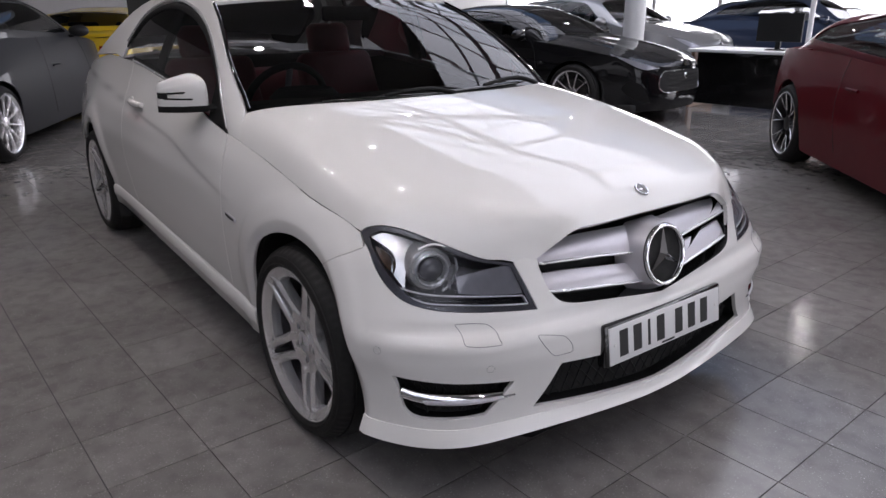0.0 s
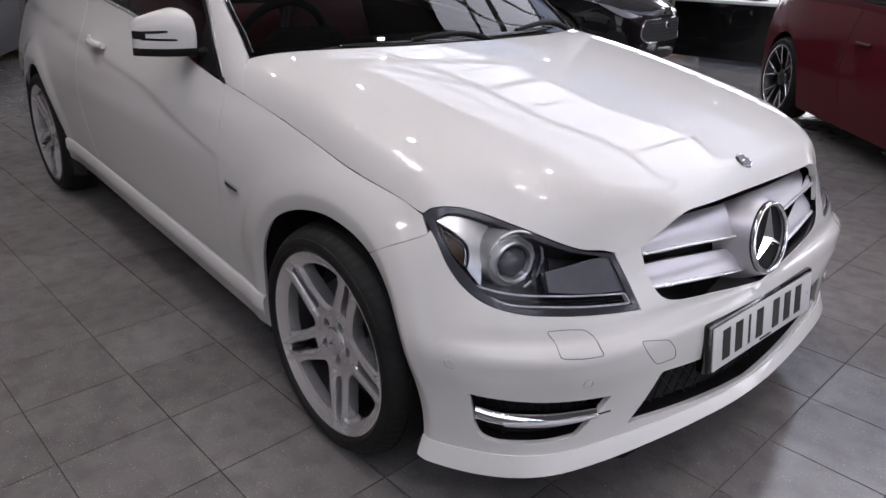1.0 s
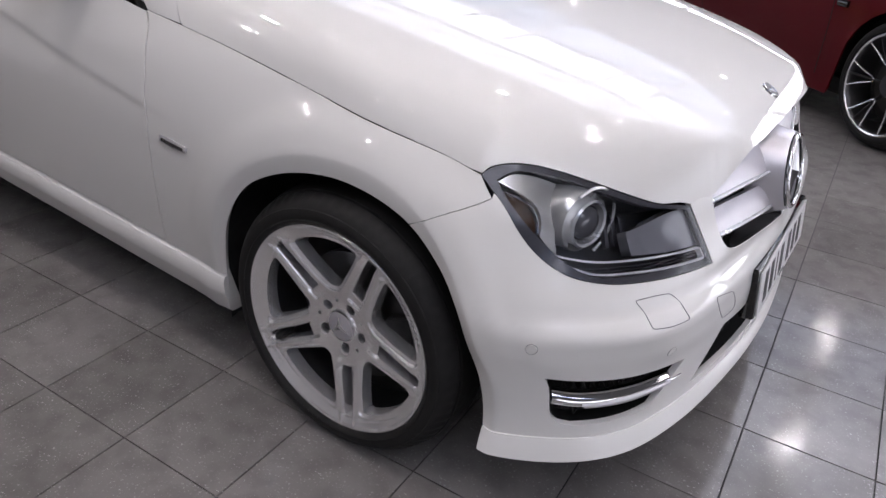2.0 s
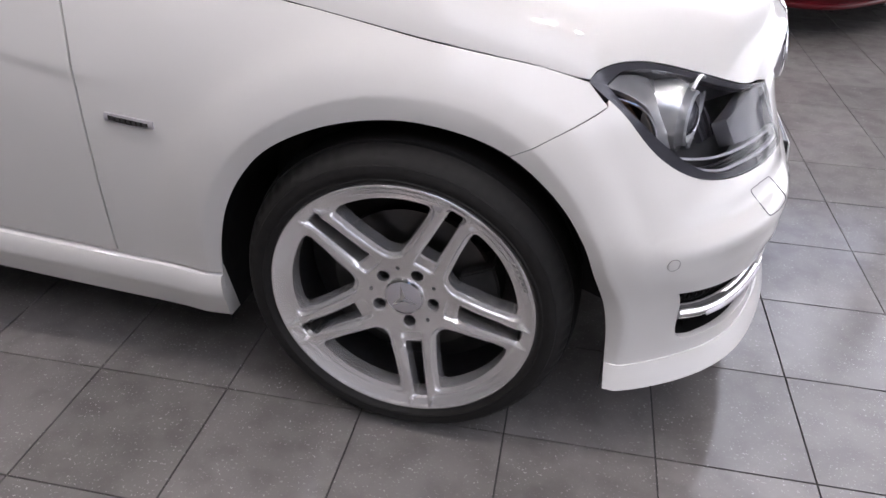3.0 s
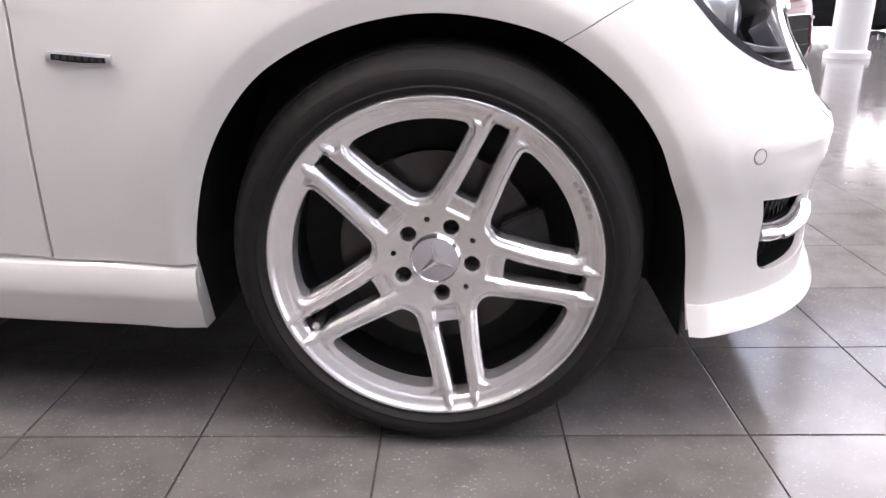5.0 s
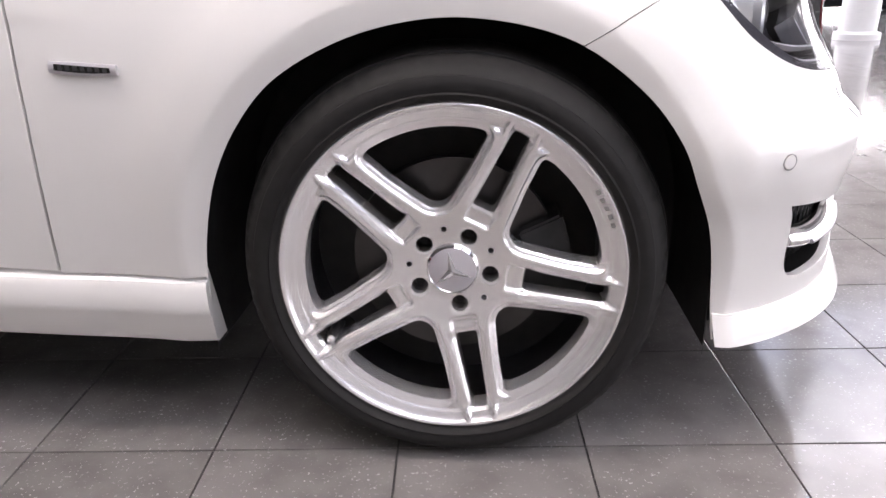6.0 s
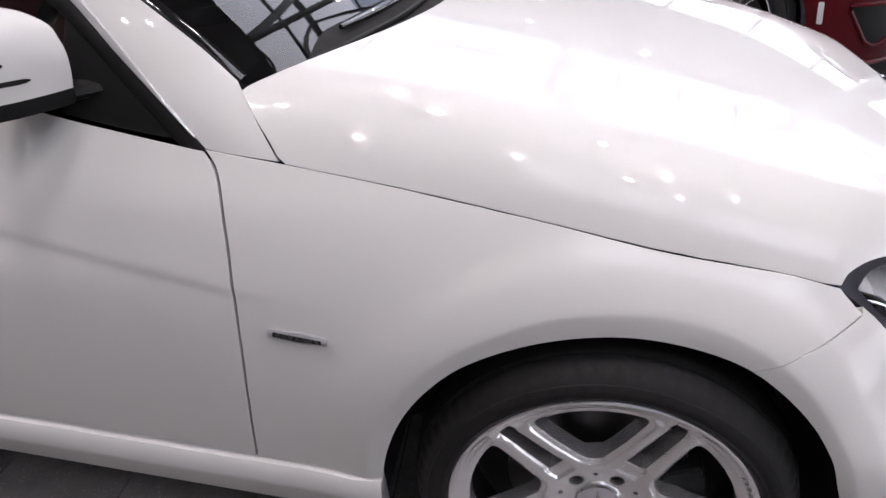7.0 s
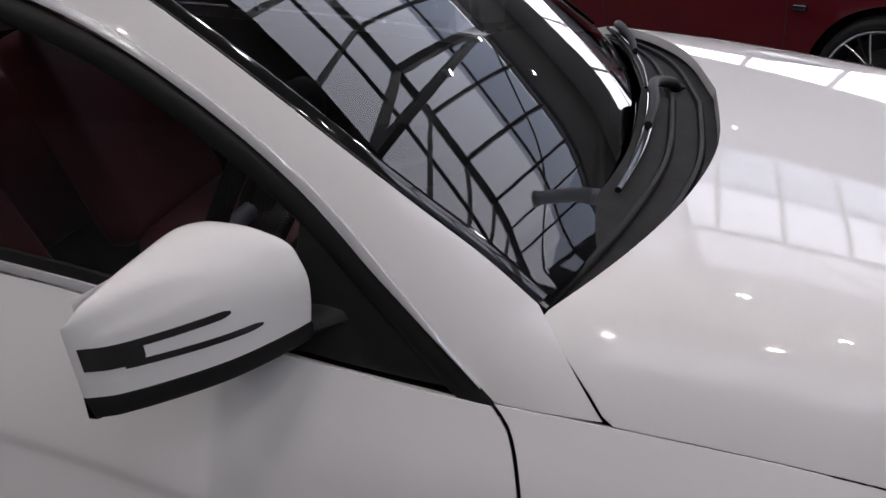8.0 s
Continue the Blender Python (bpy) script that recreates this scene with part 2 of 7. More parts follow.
def spline(points, n=12):
    """A dense smooth open line through a few points (tuples of any length)."""
    p = np.array(points, float)
    if len(p) == 2:
        return [tuple(p[0] + (p[1] - p[0]) * i / n) for i in range(n + 1)]
    d = np.concatenate([[0], np.cumsum(np.linalg.norm(np.diff(p, axis=0), axis=1) ** 0.5 + 1e-9)])
    cs = [smooth(d, p[:, k]) for k in range(p.shape[1])]
    t = np.concatenate([np.linspace(d[i], d[i + 1], n, endpoint=False) for i in range(len(d) - 1)] + [[d[-1]]])
    return [tuple(float(c) for c in q) for q in np.stack([c(t) for c in cs], -1)]


def ring(*lines, step=0.015):
    """A closed outline out of lines laid end to end, with even steps and no doubled corners."""
    pts = []
    for line in lines:
        line = np.array(line, float)
        seg = np.linalg.norm(np.diff(line, axis=0), axis=1)
        total, acc = seg.sum(), np.concatenate([[0], np.cumsum(seg)])
        n = max(int(round(total / step)), 1)
        for t in np.linspace(0, total, n + 1):
            q = np.array([np.interp(t, acc, line[:, k]) for k in (0, 1)])
            if not pts or np.linalg.norm(q - pts[-1]) > 0.0012:
                pts.append(q)
    if np.linalg.norm(pts[0] - pts[-1]) < 0.0012:
        pts.pop()
    return np.array(pts)


def inside(p, poly):
    """Which of the points p lie inside the outline."""
    x, y = p[:, 0][:, None], p[:, 1][:, None]
    a, b = poly, np.roll(poly, -1, 0)
    cross = (a[:, 1] > y) != (b[:, 1] > y)
    xi = a[:, 0] + (y - a[:, 1]) * (b[:, 0] - a[:, 0]) / np.where(a[:, 1] == b[:, 1], 1e-12, b[:, 1] - a[:, 1])
    return (cross & (x < xi)).sum(1) % 2 == 1


def inset(poly, g):
    """The outline drawn in by g (out, where g is negative)."""
    area = 0.5 * np.sum(poly[:, 0] * np.roll(poly[:, 1], -1) - poly[:, 1] * np.roll(poly[:, 0], -1))
    t = np.roll(poly, -1, 0) - np.roll(poly, 1, 0)
    t /= np.linalg.norm(t, axis=1)[:, None] + 1e-12
    return poly + np.sign(area) * g * np.stack([-t[:, 1], t[:, 0]], -1)


def region(outer, holes=(), h=0.02, extra=None):
    """Triangles that fill an outline with holes, with inner points about h apart, and extra points where a bend is sharp."""
    loops = [outer, *holes]
    edge = np.concatenate(loops)
    lo, hi = outer.min(0), outer.max(0)
    gx, gy = np.meshgrid(np.arange(lo[0], hi[0], h), np.arange(lo[1], hi[1], h * 0.87))
    gx = gx + (np.arange(gx.shape[0]) % 2)[:, None] * h * 0.5
    g = np.stack([gx.ravel(), gy.ravel()], -1)
    if extra is not None:
        close = np.full(len(g), 9.0)
        for k in range(0, len(extra), 200):
            close = np.minimum(close, np.min(np.linalg.norm(g[:, None] - extra[None, k:k + 200], axis=2), axis=1))
        g = np.concatenate([g[close > h * 0.5], extra])
    keep = inside(g, outer)
    for q in holes:
        keep &= ~inside(g, q)
    g = g[keep]
    near = np.full(len(g), 9.0)
    for k in range(0, len(edge), 200):
        if len(g):
            near = np.minimum(near, np.min(np.linalg.norm(g[:, None] - edge[None, k:k + 200], axis=2), axis=1))
    g = g[near > (h * 0.55 if extra is None else 0.004)]
    pts = np.concatenate([edge, g])
    edges, base = [], 0
    for q in loops:
        edges += [(base + i, base + (i + 1) % len(q)) for i in range(len(q))]
        base += len(q)
    vs, _, fs, _, _, _ = geometry.delaunay_2d_cdt([Vector(q) for q in pts], edges, [], 0, 1e-7)
    vs = np.array([tuple(v) for v in vs])
    tri = np.array([f for f in fs if len(f) == 3])
    c = vs[tri].mean(1)
    ok = inside(c, outer)
    for q in holes:
        ok &= ~inside(c, q)
    return vs, tri[ok]


def normals_of(lift, uv, away):
    d = 1e-4
    p = lift(uv[:, 0], uv[:, 1])
    n = np.cross(lift(uv[:, 0] + d, uv[:, 1]) - p, lift(uv[:, 0], uv[:, 1] + d) - p)
    n /= np.linalg.norm(n, axis=1)[:, None] + 1e-15
    s = np.sign(np.sum(n * away(p), axis=1))
    return p, n * np.where(s == 0, 1, s)[:, None]


def from_axis(p):
    return p - np.stack([np.clip(p[:, 0], -2.6, 0.1), 0 * p[:, 1], 0 * p[:, 2] + 0.5], -1)


def panel(name, lift, outer, holes, mat, parent, h=0.02, depth=0.014, label="", out=0.0, away=from_axis, extra=None):
    """A sheet of the region on a curved surface, with its edges turned in by depth."""
    uv, tri = region(outer, holes, h, extra)
    p, n = normals_of(lift, uv, away)
    p = p + n * out
    e1, e2 = p[tri[:, 1]] - p[tri[:, 0]], p[tri[:, 2]] - p[tri[:, 0]]
    wrong = np.sum(np.cross(e1, e2) * n[tri[:, 0]], axis=1) < 0
    tri[wrong] = tri[wrong][:, ::-1]
    verts, faces, norms = list(p), [tuple(int(k) for k in t) for t in tri], list(n)
    if depth:
        count, once = collections.Counter(), {}
        for t in faces:
            for a, b in ((t[0], t[1]), (t[1], t[2]), (t[2], t[0])):
                count[frozenset((a, b))] += 1
                once[frozenset((a, b))] = (a, b)
        rim = [once[key] for key, c in count.items() if c == 1]
        side = collections.defaultdict(lambda: np.zeros(3))
        for a, b in rim:
            w = np.cross(p[b] - p[a], n[a])
            w /= np.linalg.norm(w) + 1e-12
            side[a], side[b] = side[a] + w, side[b] + w
        mid, low = {}, {}
        for a, w in side.items():
            w = w / (np.linalg.norm(w) + 1e-12)
            mid[a], low[a] = len(verts), len(verts) + 1
            verts += [p[a] + (w * 0.6 - n[a]) * 0.0015, p[a] - n[a] * depth]
            norms += [w, w]
        for a, b in rim:
            faces += [(b, a, mid[a], mid[b]), (mid[b], mid[a], low[a], low[b])]
    me = bpy.data.meshes.new(name)
    me.from_pydata([tuple(map(float, v)) for v in verts], [], faces)
    me.materials.append(mat)
    me.shade_smooth()
    me.normals_split_custom_set_from_vertices([tuple(map(float, v)) for v in norms])
    ob = new(name, me)
    ob.parent = parent
    return tagged(ob, label)


def strip(name, line, normals, width, thick, mat, parent, label="", taper=1):
    """A flat-backed moulding along a 3D line, standing out along the normals."""
    pts, nn = [Vector(p) for p in line], [Vector(q).normalized() for q in normals]
    verts, faces = [], []
    for i, p in enumerate(pts):
        d = (pts[min(i + 1, len(pts) - 1)] - pts[max(i - 1, 0)]).normalized()
        w = nn[i].cross(d).normalized()
        for a, b in ((-0.5, 0), (-0.42, 0.8), (0, 1), (0.42, 0.8), (0.5, 0)):
            verts.append(p + w * a * width * min(1, (i + 1) / taper) + nn[i] * b * thick)
    for i in range(len(pts) - 1):
        for j in range(4):
            faces.append((i * 5 + j, i * 5 + j + 1, i * 5 + 6 + j, i * 5 + 5 + j))
    faces += [(4, 3, 2, 1, 0), tuple(range(len(verts) - 5, len(verts)))]
    return mesh_part(name, verts, faces, mat, parent, label, 60)


def smooth(xs, ys):
    """A smooth curve through a few knots, as a function of a numpy array."""
    xs, ys = np.array(xs, float), np.array(ys, float)
    h, d = np.diff(xs), np.diff(ys) / np.diff(xs)
    m = np.empty(len(xs))
    m[0], m[-1] = d[0], d[-1]
    m[1:-1] = (d[:-1] * h[1:] + d[1:] * h[:-1]) / (h[1:] + h[:-1])

    def curve(x):
        x = np.asarray(x, float)
        i = np.clip(np.searchsorted(xs, x) - 1, 0, len(h) - 1)
        t = (x - xs[i]) / h[i]
        low, high = t < 0, t > 1
        v = (ys[i] * (2 * t**3 - 3 * t**2 + 1) + ys[i + 1] * (3 * t**2 - 2 * t**3)
             + h[i] * (m[i] * (t**3 - 2 * t**2 + t) + m[i + 1] * (t**3 - t**2)))
        v = np.where(low, ys[i] + m[i] * t * h[i], v)
        return np.where(high, ys[i + 1] + m[i + 1] * (t - 1) * h[i], v)
    return curve


def fair(xs, ys):
    """A natural cubic spline through a few knots: its curvature has no jumps, so that reflections run clean."""
    xs, ys = np.array(xs, float), np.array(ys, float)
    h, n = np.diff(xs), len(xs)
    a, b = np.eye(n), np.zeros(n)
    for i in range(1, n - 1):
        a[i, i - 1:i + 2] = h[i - 1], 2 * (h[i - 1] + h[i]), h[i]
        b[i] = 6 * ((ys[i + 1] - ys[i]) / h[i] - (ys[i] - ys[i - 1]) / h[i - 1])
    m = np.linalg.solve(a, b)

    def curve(x):
        x = np.asarray(x, float)
        i = np.clip(np.searchsorted(xs, x) - 1, 0, n - 2)
        u, w = xs[i + 1] - x, x - xs[i]
        return (m[i] * u**3 + m[i + 1] * w**3) / (6 * h[i]) + (ys[i] / h[i] - m[i] * h[i] / 6) * u + (ys[i + 1] / h[i] - m[i + 1] * h[i] / 6) * w
    return curve


# The white car's skin: x runs forward from the front axle, y to the car's left, z up.
# Half-widths along the side at a few heights, and the plan of the nose at the same heights.
SIDE_S = (-3.6, -2.76, -2.0, -1.2, -0.6, -0.3, 0.0, 0.2)
NOSE_S = (0.36, 0.50, 0.66, 0.84, 1.04, 1.24, 1.44)
LEVELS = {
    0.18: ((0.74, 0.8, 0.82, 0.823, 0.822, 0.826, 0.835, 0.845), (0.374, 0.848, 0.485, 0.801, 0.595, 0.707, 0.666, 0.548, 0.706, 0.292, 0.721, 0, 0.706, -0.292)),
    0.25: ((0.76, 0.815, 0.83, 0.832, 0.83, 0.834, 0.842, 0.848), (0.37, 0.845, 0.479, 0.797, 0.587, 0.704, 0.659, 0.548, 0.699, 0.292, 0.714, 0, 0.699, -0.292)),
    0.38: ((0.79, 0.845, 0.85, 0.85, 0.847, 0.851, 0.858, 0.858), (0.36, 0.858, 0.483, 0.811, 0.58, 0.717, 0.656, 0.565, 0.702, 0.332, 0.719, 0, 0.702, -0.332)),
    0.45: ((0.8, 0.858, 0.857, 0.856, 0.854, 0.858, 0.864, 0.862), (0.346, 0.865, 0.457, 0.843, 0.569, 0.745, 0.654, 0.605, 0.698, 0.352, 0.714, 0, 0.698, -0.352)),
    0.5: ((0.8, 0.866, 0.862, 0.86, 0.858, 0.861, 0.866, 0.862), (0.344, 0.863, 0.451, 0.842, 0.567, 0.742, 0.648, 0.595, 0.684, 0.362, 0.706, 0, 0.684, -0.362)),
    0.515: ((0.8, 0.8678, 0.8632, 0.8609, 0.8586, 0.8616, 0.866, 0.8608), (0.342, 0.86, 0.444, 0.835, 0.557, 0.728, 0.637, 0.576, 0.671, 0.358, 0.697, 0, 0.671, -0.36)),
    0.55: ((0.8, 0.872, 0.866, 0.863, 0.86, 0.863, 0.866, 0.858), (0.339, 0.851, 0.435, 0.82, 0.543, 0.717, 0.622, 0.568, 0.661, 0.362, 0.692, 0, 0.661, -0.362)),
    0.62: ((0.79, 0.874, 0.868, 0.866, 0.861, 0.862, 0.862, 0.846), (0.332, 0.83, 0.415, 0.785, 0.51, 0.69, 0.586, 0.55, 0.637, 0.372, 0.68, 0, 0.637, -0.372)),
    0.68: ((0.78, 0.868, 0.867, 0.865, 0.858, 0.854, 0.848, 0.826), (0.324, 0.805, 0.397, 0.757, 0.48, 0.662, 0.558, 0.54, 0.619, 0.382, 0.652, 0, 0.619, -0.382)),
    0.74: ((0.76, 0.855, 0.857, 0.853, 0.848, 0.838, 0.824, 0.79), (0.294, 0.771, 0.365, 0.72, 0.44, 0.632, 0.519, 0.52, 0.584, 0.382, 0.617, 0, 0.584, -0.382)),
    0.8: ((0.74, 0.835, 0.845, 0.84, 0.832, 0.812, 0.786, 0.745), (0.264, 0.733, 0.33, 0.685, 0.395, 0.602, 0.469, 0.495, 0.539, 0.367, 0.572, 0, 0.539, -0.367)),
    0.88: ((0.71, 0.8, 0.815, 0.812, 0.793, 0.762, 0.73, 0.69), (0.224, 0.678, 0.285, 0.63, 0.34, 0.552, 0.404, 0.46, 0.474, 0.352, 0.502, 0, 0.474, -0.352)),
    0.96: ((0.68, 0.77, 0.78, 0.775, 0.755, 0.72, 0.68, 0.64), (0.184, 0.628, 0.235, 0.58, 0.285, 0.512, 0.344, 0.43, 0.414, 0.332, 0.442, 0, 0.414, -0.332)),
}
SKIN = [(z, smooth(SIDE_S + NOSE_S, SIDE_S + p[0::2]), smooth(SIDE_S + NOSE_S, w + p[1::2])) for z, (w, p) in LEVELS.items()]

CREASE = smooth((-3.2, -2.5, -1.54, -1.1, -0.97, -0.776, -0.59, 0.3), (0.93, 0.90, 0.822, 0.777, 0.748, 0.712, 0.680, 0.6))


def skin(s, z, side=-1):
    """The place on the car's flank and nose at the girth s and the height z; side -1: the driver's side."""
    s, z = np.broadcast_arrays(np.asarray(s, float), np.asarray(z, float))
    zs = np.array([k[0] for k in SKIN])
    fx, fy = (np.array([k[i](s.ravel()) for k in SKIN]) for i in (1, 2))
    h = np.diff(zs)[:, None]
    i = np.clip(np.searchsorted(zs, z.ravel()) - 1, 0, len(h) - 1)
    t, n = (z.ravel() - zs[i]) / h[i, 0], np.arange(i.size)
    out = []
    for f in (fx, fy):
        d = np.diff(f, axis=0) / h
        m = np.concatenate([d[:1], (d[:-1] * h[1:] + d[1:] * h[:-1]) / (h[1:] + h[:-1]), d[-1:]])
        out.append(f[i, n] * (2 * t**3 - 3 * t**2 + 1) + f[i + 1, n] * (3 * t**2 - 2 * t**3)
                   + h[i, 0] * (m[i, n] * (t**3 - 2 * t**2 + t) + m[i + 1, n] * (t**3 - t**2)))
    # the flared lip round each wheel arch
    for cx in (0.0, -2.76):
        r = np.hypot(s.ravel() - cx, (z.ravel() - 0.312))
        brow = np.clip((z.ravel() - 0.36) / 0.16, 0, 1)
        out[1] = out[1] + (0.0052 * (1 - np.tanh((r - 0.470) / 0.024)) * brow + 0.0055 * (1 + (1 - brow)) * np.exp(-(np.maximum(r - 0.36, 0) / 0.085) ** 2)) * (np.abs(s.ravel() - cx) < 0.8)
        out[1] = out[1] - 0.42 * 0.0025 * np.log1p(np.exp(np.clip((0.395 - r) / 0.0025, -30, 30))) * (np.abs(s.ravel() - cx) < 0.45)
    # the soft crease along the doors
    c = z.ravel() - CREASE(s.ravel())
    out[1] = out[1] + 0.0019 * np.tanh(c / 0.009) * np.exp(-((c / 0.045) ** 2)) * np.clip((-0.47 - s.ravel()) / 0.15, 0, 1)
    out[1] = out[1] - 0.022 * np.clip((-1.3 - s.ravel()) / 1.4, 0, 1.6) ** 1.5
    sag = 0.012 * np.clip((s.ravel() - 0.93) / 0.25, 0, 1)
    return np.stack([out[0], side * out[1], z.ravel() - sag], -1).reshape(*s.shape, 3)


def nose(s, z):
    """The skin carried on past the middle of the nose (girth 1.24) to the passenger's side."""
    s = np.asarray(s, float)
    p = skin(np.where(s > 1.24, 2.48 - s, s), z)
    return p * np.stack([np.ones_like(s), np.where(s > 1.24, -1.0, 1.0), np.ones_like(s)], -1)


HOOD_MID = fair((-0.75, -0.45, -0.1, 0.2, 0.42, 0.55, 0.605, 0.647), (1.025, 0.9995, 0.952, 0.899, 0.850, 0.809, 0.781, 0.731))
HOOD_LINE = [(-0.617, 0.881), (-0.509, 0.867), (-0.338, 0.842), (-0.093, 0.803), (0.136, 0.763), (0.330, 0.735)]
LAMP_TOP = [(0.330, 0.735), (0.358, 0.747), (0.41, 0.755), (0.49, 0.754), (0.55, 0.746), (0.62, 0.731), (0.70, 0.711), (0.76, 0.695), (0.82, 0.682), (0.905, 0.672)]
HOOD_RIM = [skin(s, z) for s, z in spline(HOOD_LINE, 4) + LAMP_TOP[2:] + [(0.985, 0.668)]]
HOOD_EDGE = smooth([-0.8] + [p[0] for p in HOOD_RIM] + [0.68], [0.905] + [p[2] for p in HOOD_RIM] + [0.664])
HOOD_HALF = smooth([-0.8] + [p[0] for p in HOOD_RIM] + [0.68], [0.79] + [-p[1] for p in HOOD_RIM] + [0.40])
HOOD_CREST = fair((-0.7, 0.0, 0.25, 0.42, 0.66), (0.58, 0.50, 0.36, 0.22, 0.06))
HOOD_SIDE = fair((-0.75, -0.5, 0.0, 0.3, 0.5, 0.66), (0.896, 0.867, 0.787, 0.735, 0.690, 0.655))
HOOD_WIDE = fair((-0.75, -0.5, -0.1, 0.15, 0.3, 0.66), (0.79, 0.789, 0.786, 0.782, 0.777, 0.765))


def hood(x, y):
    """The bonnet: crowned, with a soft shoulder that meets the wings and lamps; y of either sign."""
    x, y = np.asarray(x, float), np.asarray(y, float)
    mid, drop, k = HOOD_MID(x), HOOD_MID(x) - HOOD_SIDE(x), HOOD_CREST(x)

    def base(v):
        t = v / HOOD_WIDE(x)
        return mid - drop * (0.22 * t**2 + (0.78 - k) * t**5 + k * np.minimum(t, 1.03) ** 20)
    v, w = np.abs(y), HOOD_HALF(x)
    near = np.clip(1 - (w - v) / 0.13, 0, 1.1)
    return np.stack([x, y, base(v) + (HOOD_EDGE(x) - base(w)) * near**2], -1)


CHROME_LINE = [(-0.617, 0.880), (-0.72, 0.985), (-0.812, 1.074), (-0.93, 1.155), (-1.06, 1.222), (-1.2, 1.270), (-1.35, 1.305), (-1.6, 1.335), (-1.85, 1.322), (-2.05, 1.262), (-2.2, 1.14)]
chrome_z = smooth([p[0] for p in CHROME_LINE][::-1], [p[1] for p in CHROME_LINE][::-1])


def cabin(x, z, side=-1):
    """The side of the cabin: glass and pillars lean inwards, and turn in to the windscreen above the bright line."""
    x, z = np.asarray(x, float), np.asarray(z, float)
    u = z - 0.88
    over = np.minimum(np.maximum(z - chrome_z(np.clip(x, -2.0, 0)), 0), 0.15)
    y = 0.792 - 0.22 * u - 0.42 * u**2 - 0.03 * np.maximum(-1.9 - x, 0) ** 2 - 2.2 * over**2 * np.clip(0.3 + (z - 0.866) * 7, 0.3, 1)
    return np.stack([x, side * y, z], -1)


# ---- the showroom ----
X0, X1, Y0, Y1, HIGH = -17.0, 11.0, -7.0, 15.0, 4.5
LANTERN = (-13.0, 8.0, 2.9, 9.6)
SOUTH_LANTERN = (0.3, 8.0, -5.4, -2.05)


def slab(name, x0, x1, y0, y1, z0, z1, mat, label, kind="structure", bevel=0.0):
    return tagged(part(name, box_bm(x0, x1, y0, y1, z0, z1, bevel), mat, None, label), kind=kind)


floor = slab("floor", X0, X1, Y0, Y1, -0.2, -0.005, GROUT, "dark grey glazed floor tiles with dark joints")
slab("wall_west", X0 - 0.2, X0, Y0, Y1, 0, HIGH, WALL_PAINT, "plain white painted showroom wall at the end")


def ceiling():
    """A flat soffit with two openings for the glazed lanterns."""
    (a0, a1, b0, b1), (c0, c1, d0, d1) = LANTERN, SOUTH_LANTERN
    verts, faces = [], []
    for x0, x1, y0, y1 in ((X0, X1, b1, Y1), (X0, a0, b0, b1), (a1, X1, b0, b1), (X0, X1, d1, b0), (X0, c0, d0, d1), (c1, X1, d0, d1), (X0, X1, Y0, d0)):
        k = len(verts)
        verts += [(x, y, z) for z in (HIGH, HIGH + 0.25) for x, y in ((x0, y0), (x1, y0), (x1, y1), (x0, y1))]
        faces += [(k + 3, k + 2, k + 1, k), (k + 4, k + 5, k + 6, k + 7)] + [(k + i, k + (i + 1) % 4, k + 4 + (i + 1) % 4, k + 4 + i) for i in range(4)]
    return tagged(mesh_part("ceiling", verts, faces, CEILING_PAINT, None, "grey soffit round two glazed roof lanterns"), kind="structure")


ceiling()


def roof_lantern(where, n, radiance):
    """A pitched glazed roof: two slopes of panes between rafters, tie beams, and cross braces."""
    x0, x1, y0, y1 = where
    bay = n // 3
    top, ym = HIGH + 0.2 * (y1 - y0), (y0 + y1) / 2 + 0.1
    thing = tagged(empty("roof_lantern", pose(0, 0, 0)), "pitched glazed roof lantern with dark steel rafters and braces", kind="structure")
    for k in range(n + 1):
        x = x0 + (x1 - x0) * k / n
        wide = 0.048 if k % bay else 0.11
        for a, b in ((y0, ym), (y1, ym)):
            v, f = tube([(x, a, HIGH + 0.05), (x, b, top)], wide, 4)
            mesh_part("rafter", v, f, STEEL_PAINT, thing)
        if k % bay == 0:
            v, f = tube([(x, y0, HIGH + 0.02), (x, y1, HIGH + 0.02)], 0.09, 6)
            mesh_part("tie_beam", v, f, STEEL_PAINT, thing)
    for y, z, w in ((y0, HIGH + 0.05, 0.10), (y1, HIGH + 0.05, 0.10), (ym, top, 0.12), ((y0 + ym) / 2, (HIGH + 0.05 + top) / 2, 0.05), ((y1 + ym) / 2, (HIGH + 0.05 + top) / 2, 0.05)):
        v, f = tube([(x0, y, z), (x1, y, z)], w, 4)
        mesh_part("purlin", v, f, STEEL_PAINT, thing)
    for k in range(0, n, 2 * bay):
        xa, xb = x0 + (x1 - x0) * k / n, x0 + (x1 - x0) * min(k + bay, n) / n
        for a, b in ((y0, ym), (y1, ym)):
            v, f = tube([(xa, a, HIGH + 0.05), (xb, b, top)], 0.03, 4)
            mesh_part("brace", v, f, STEEL_PAINT, thing)
    area_lamp("lantern_daylight", pose((x0 + x1) / 2, (y0 + y1) / 2, top + 0.35), x1 - x0, y1 - y0, radiance * math.pi * (x1 - x0) * (y1 - y0), (0.95, 0.97, 1.0))
    return thing


roof_lantern(LANTERN, 21, SKY_RADIANCE)
roof_lantern(SOUTH_LANTERN, 9, SOUTH_RADIANCE)


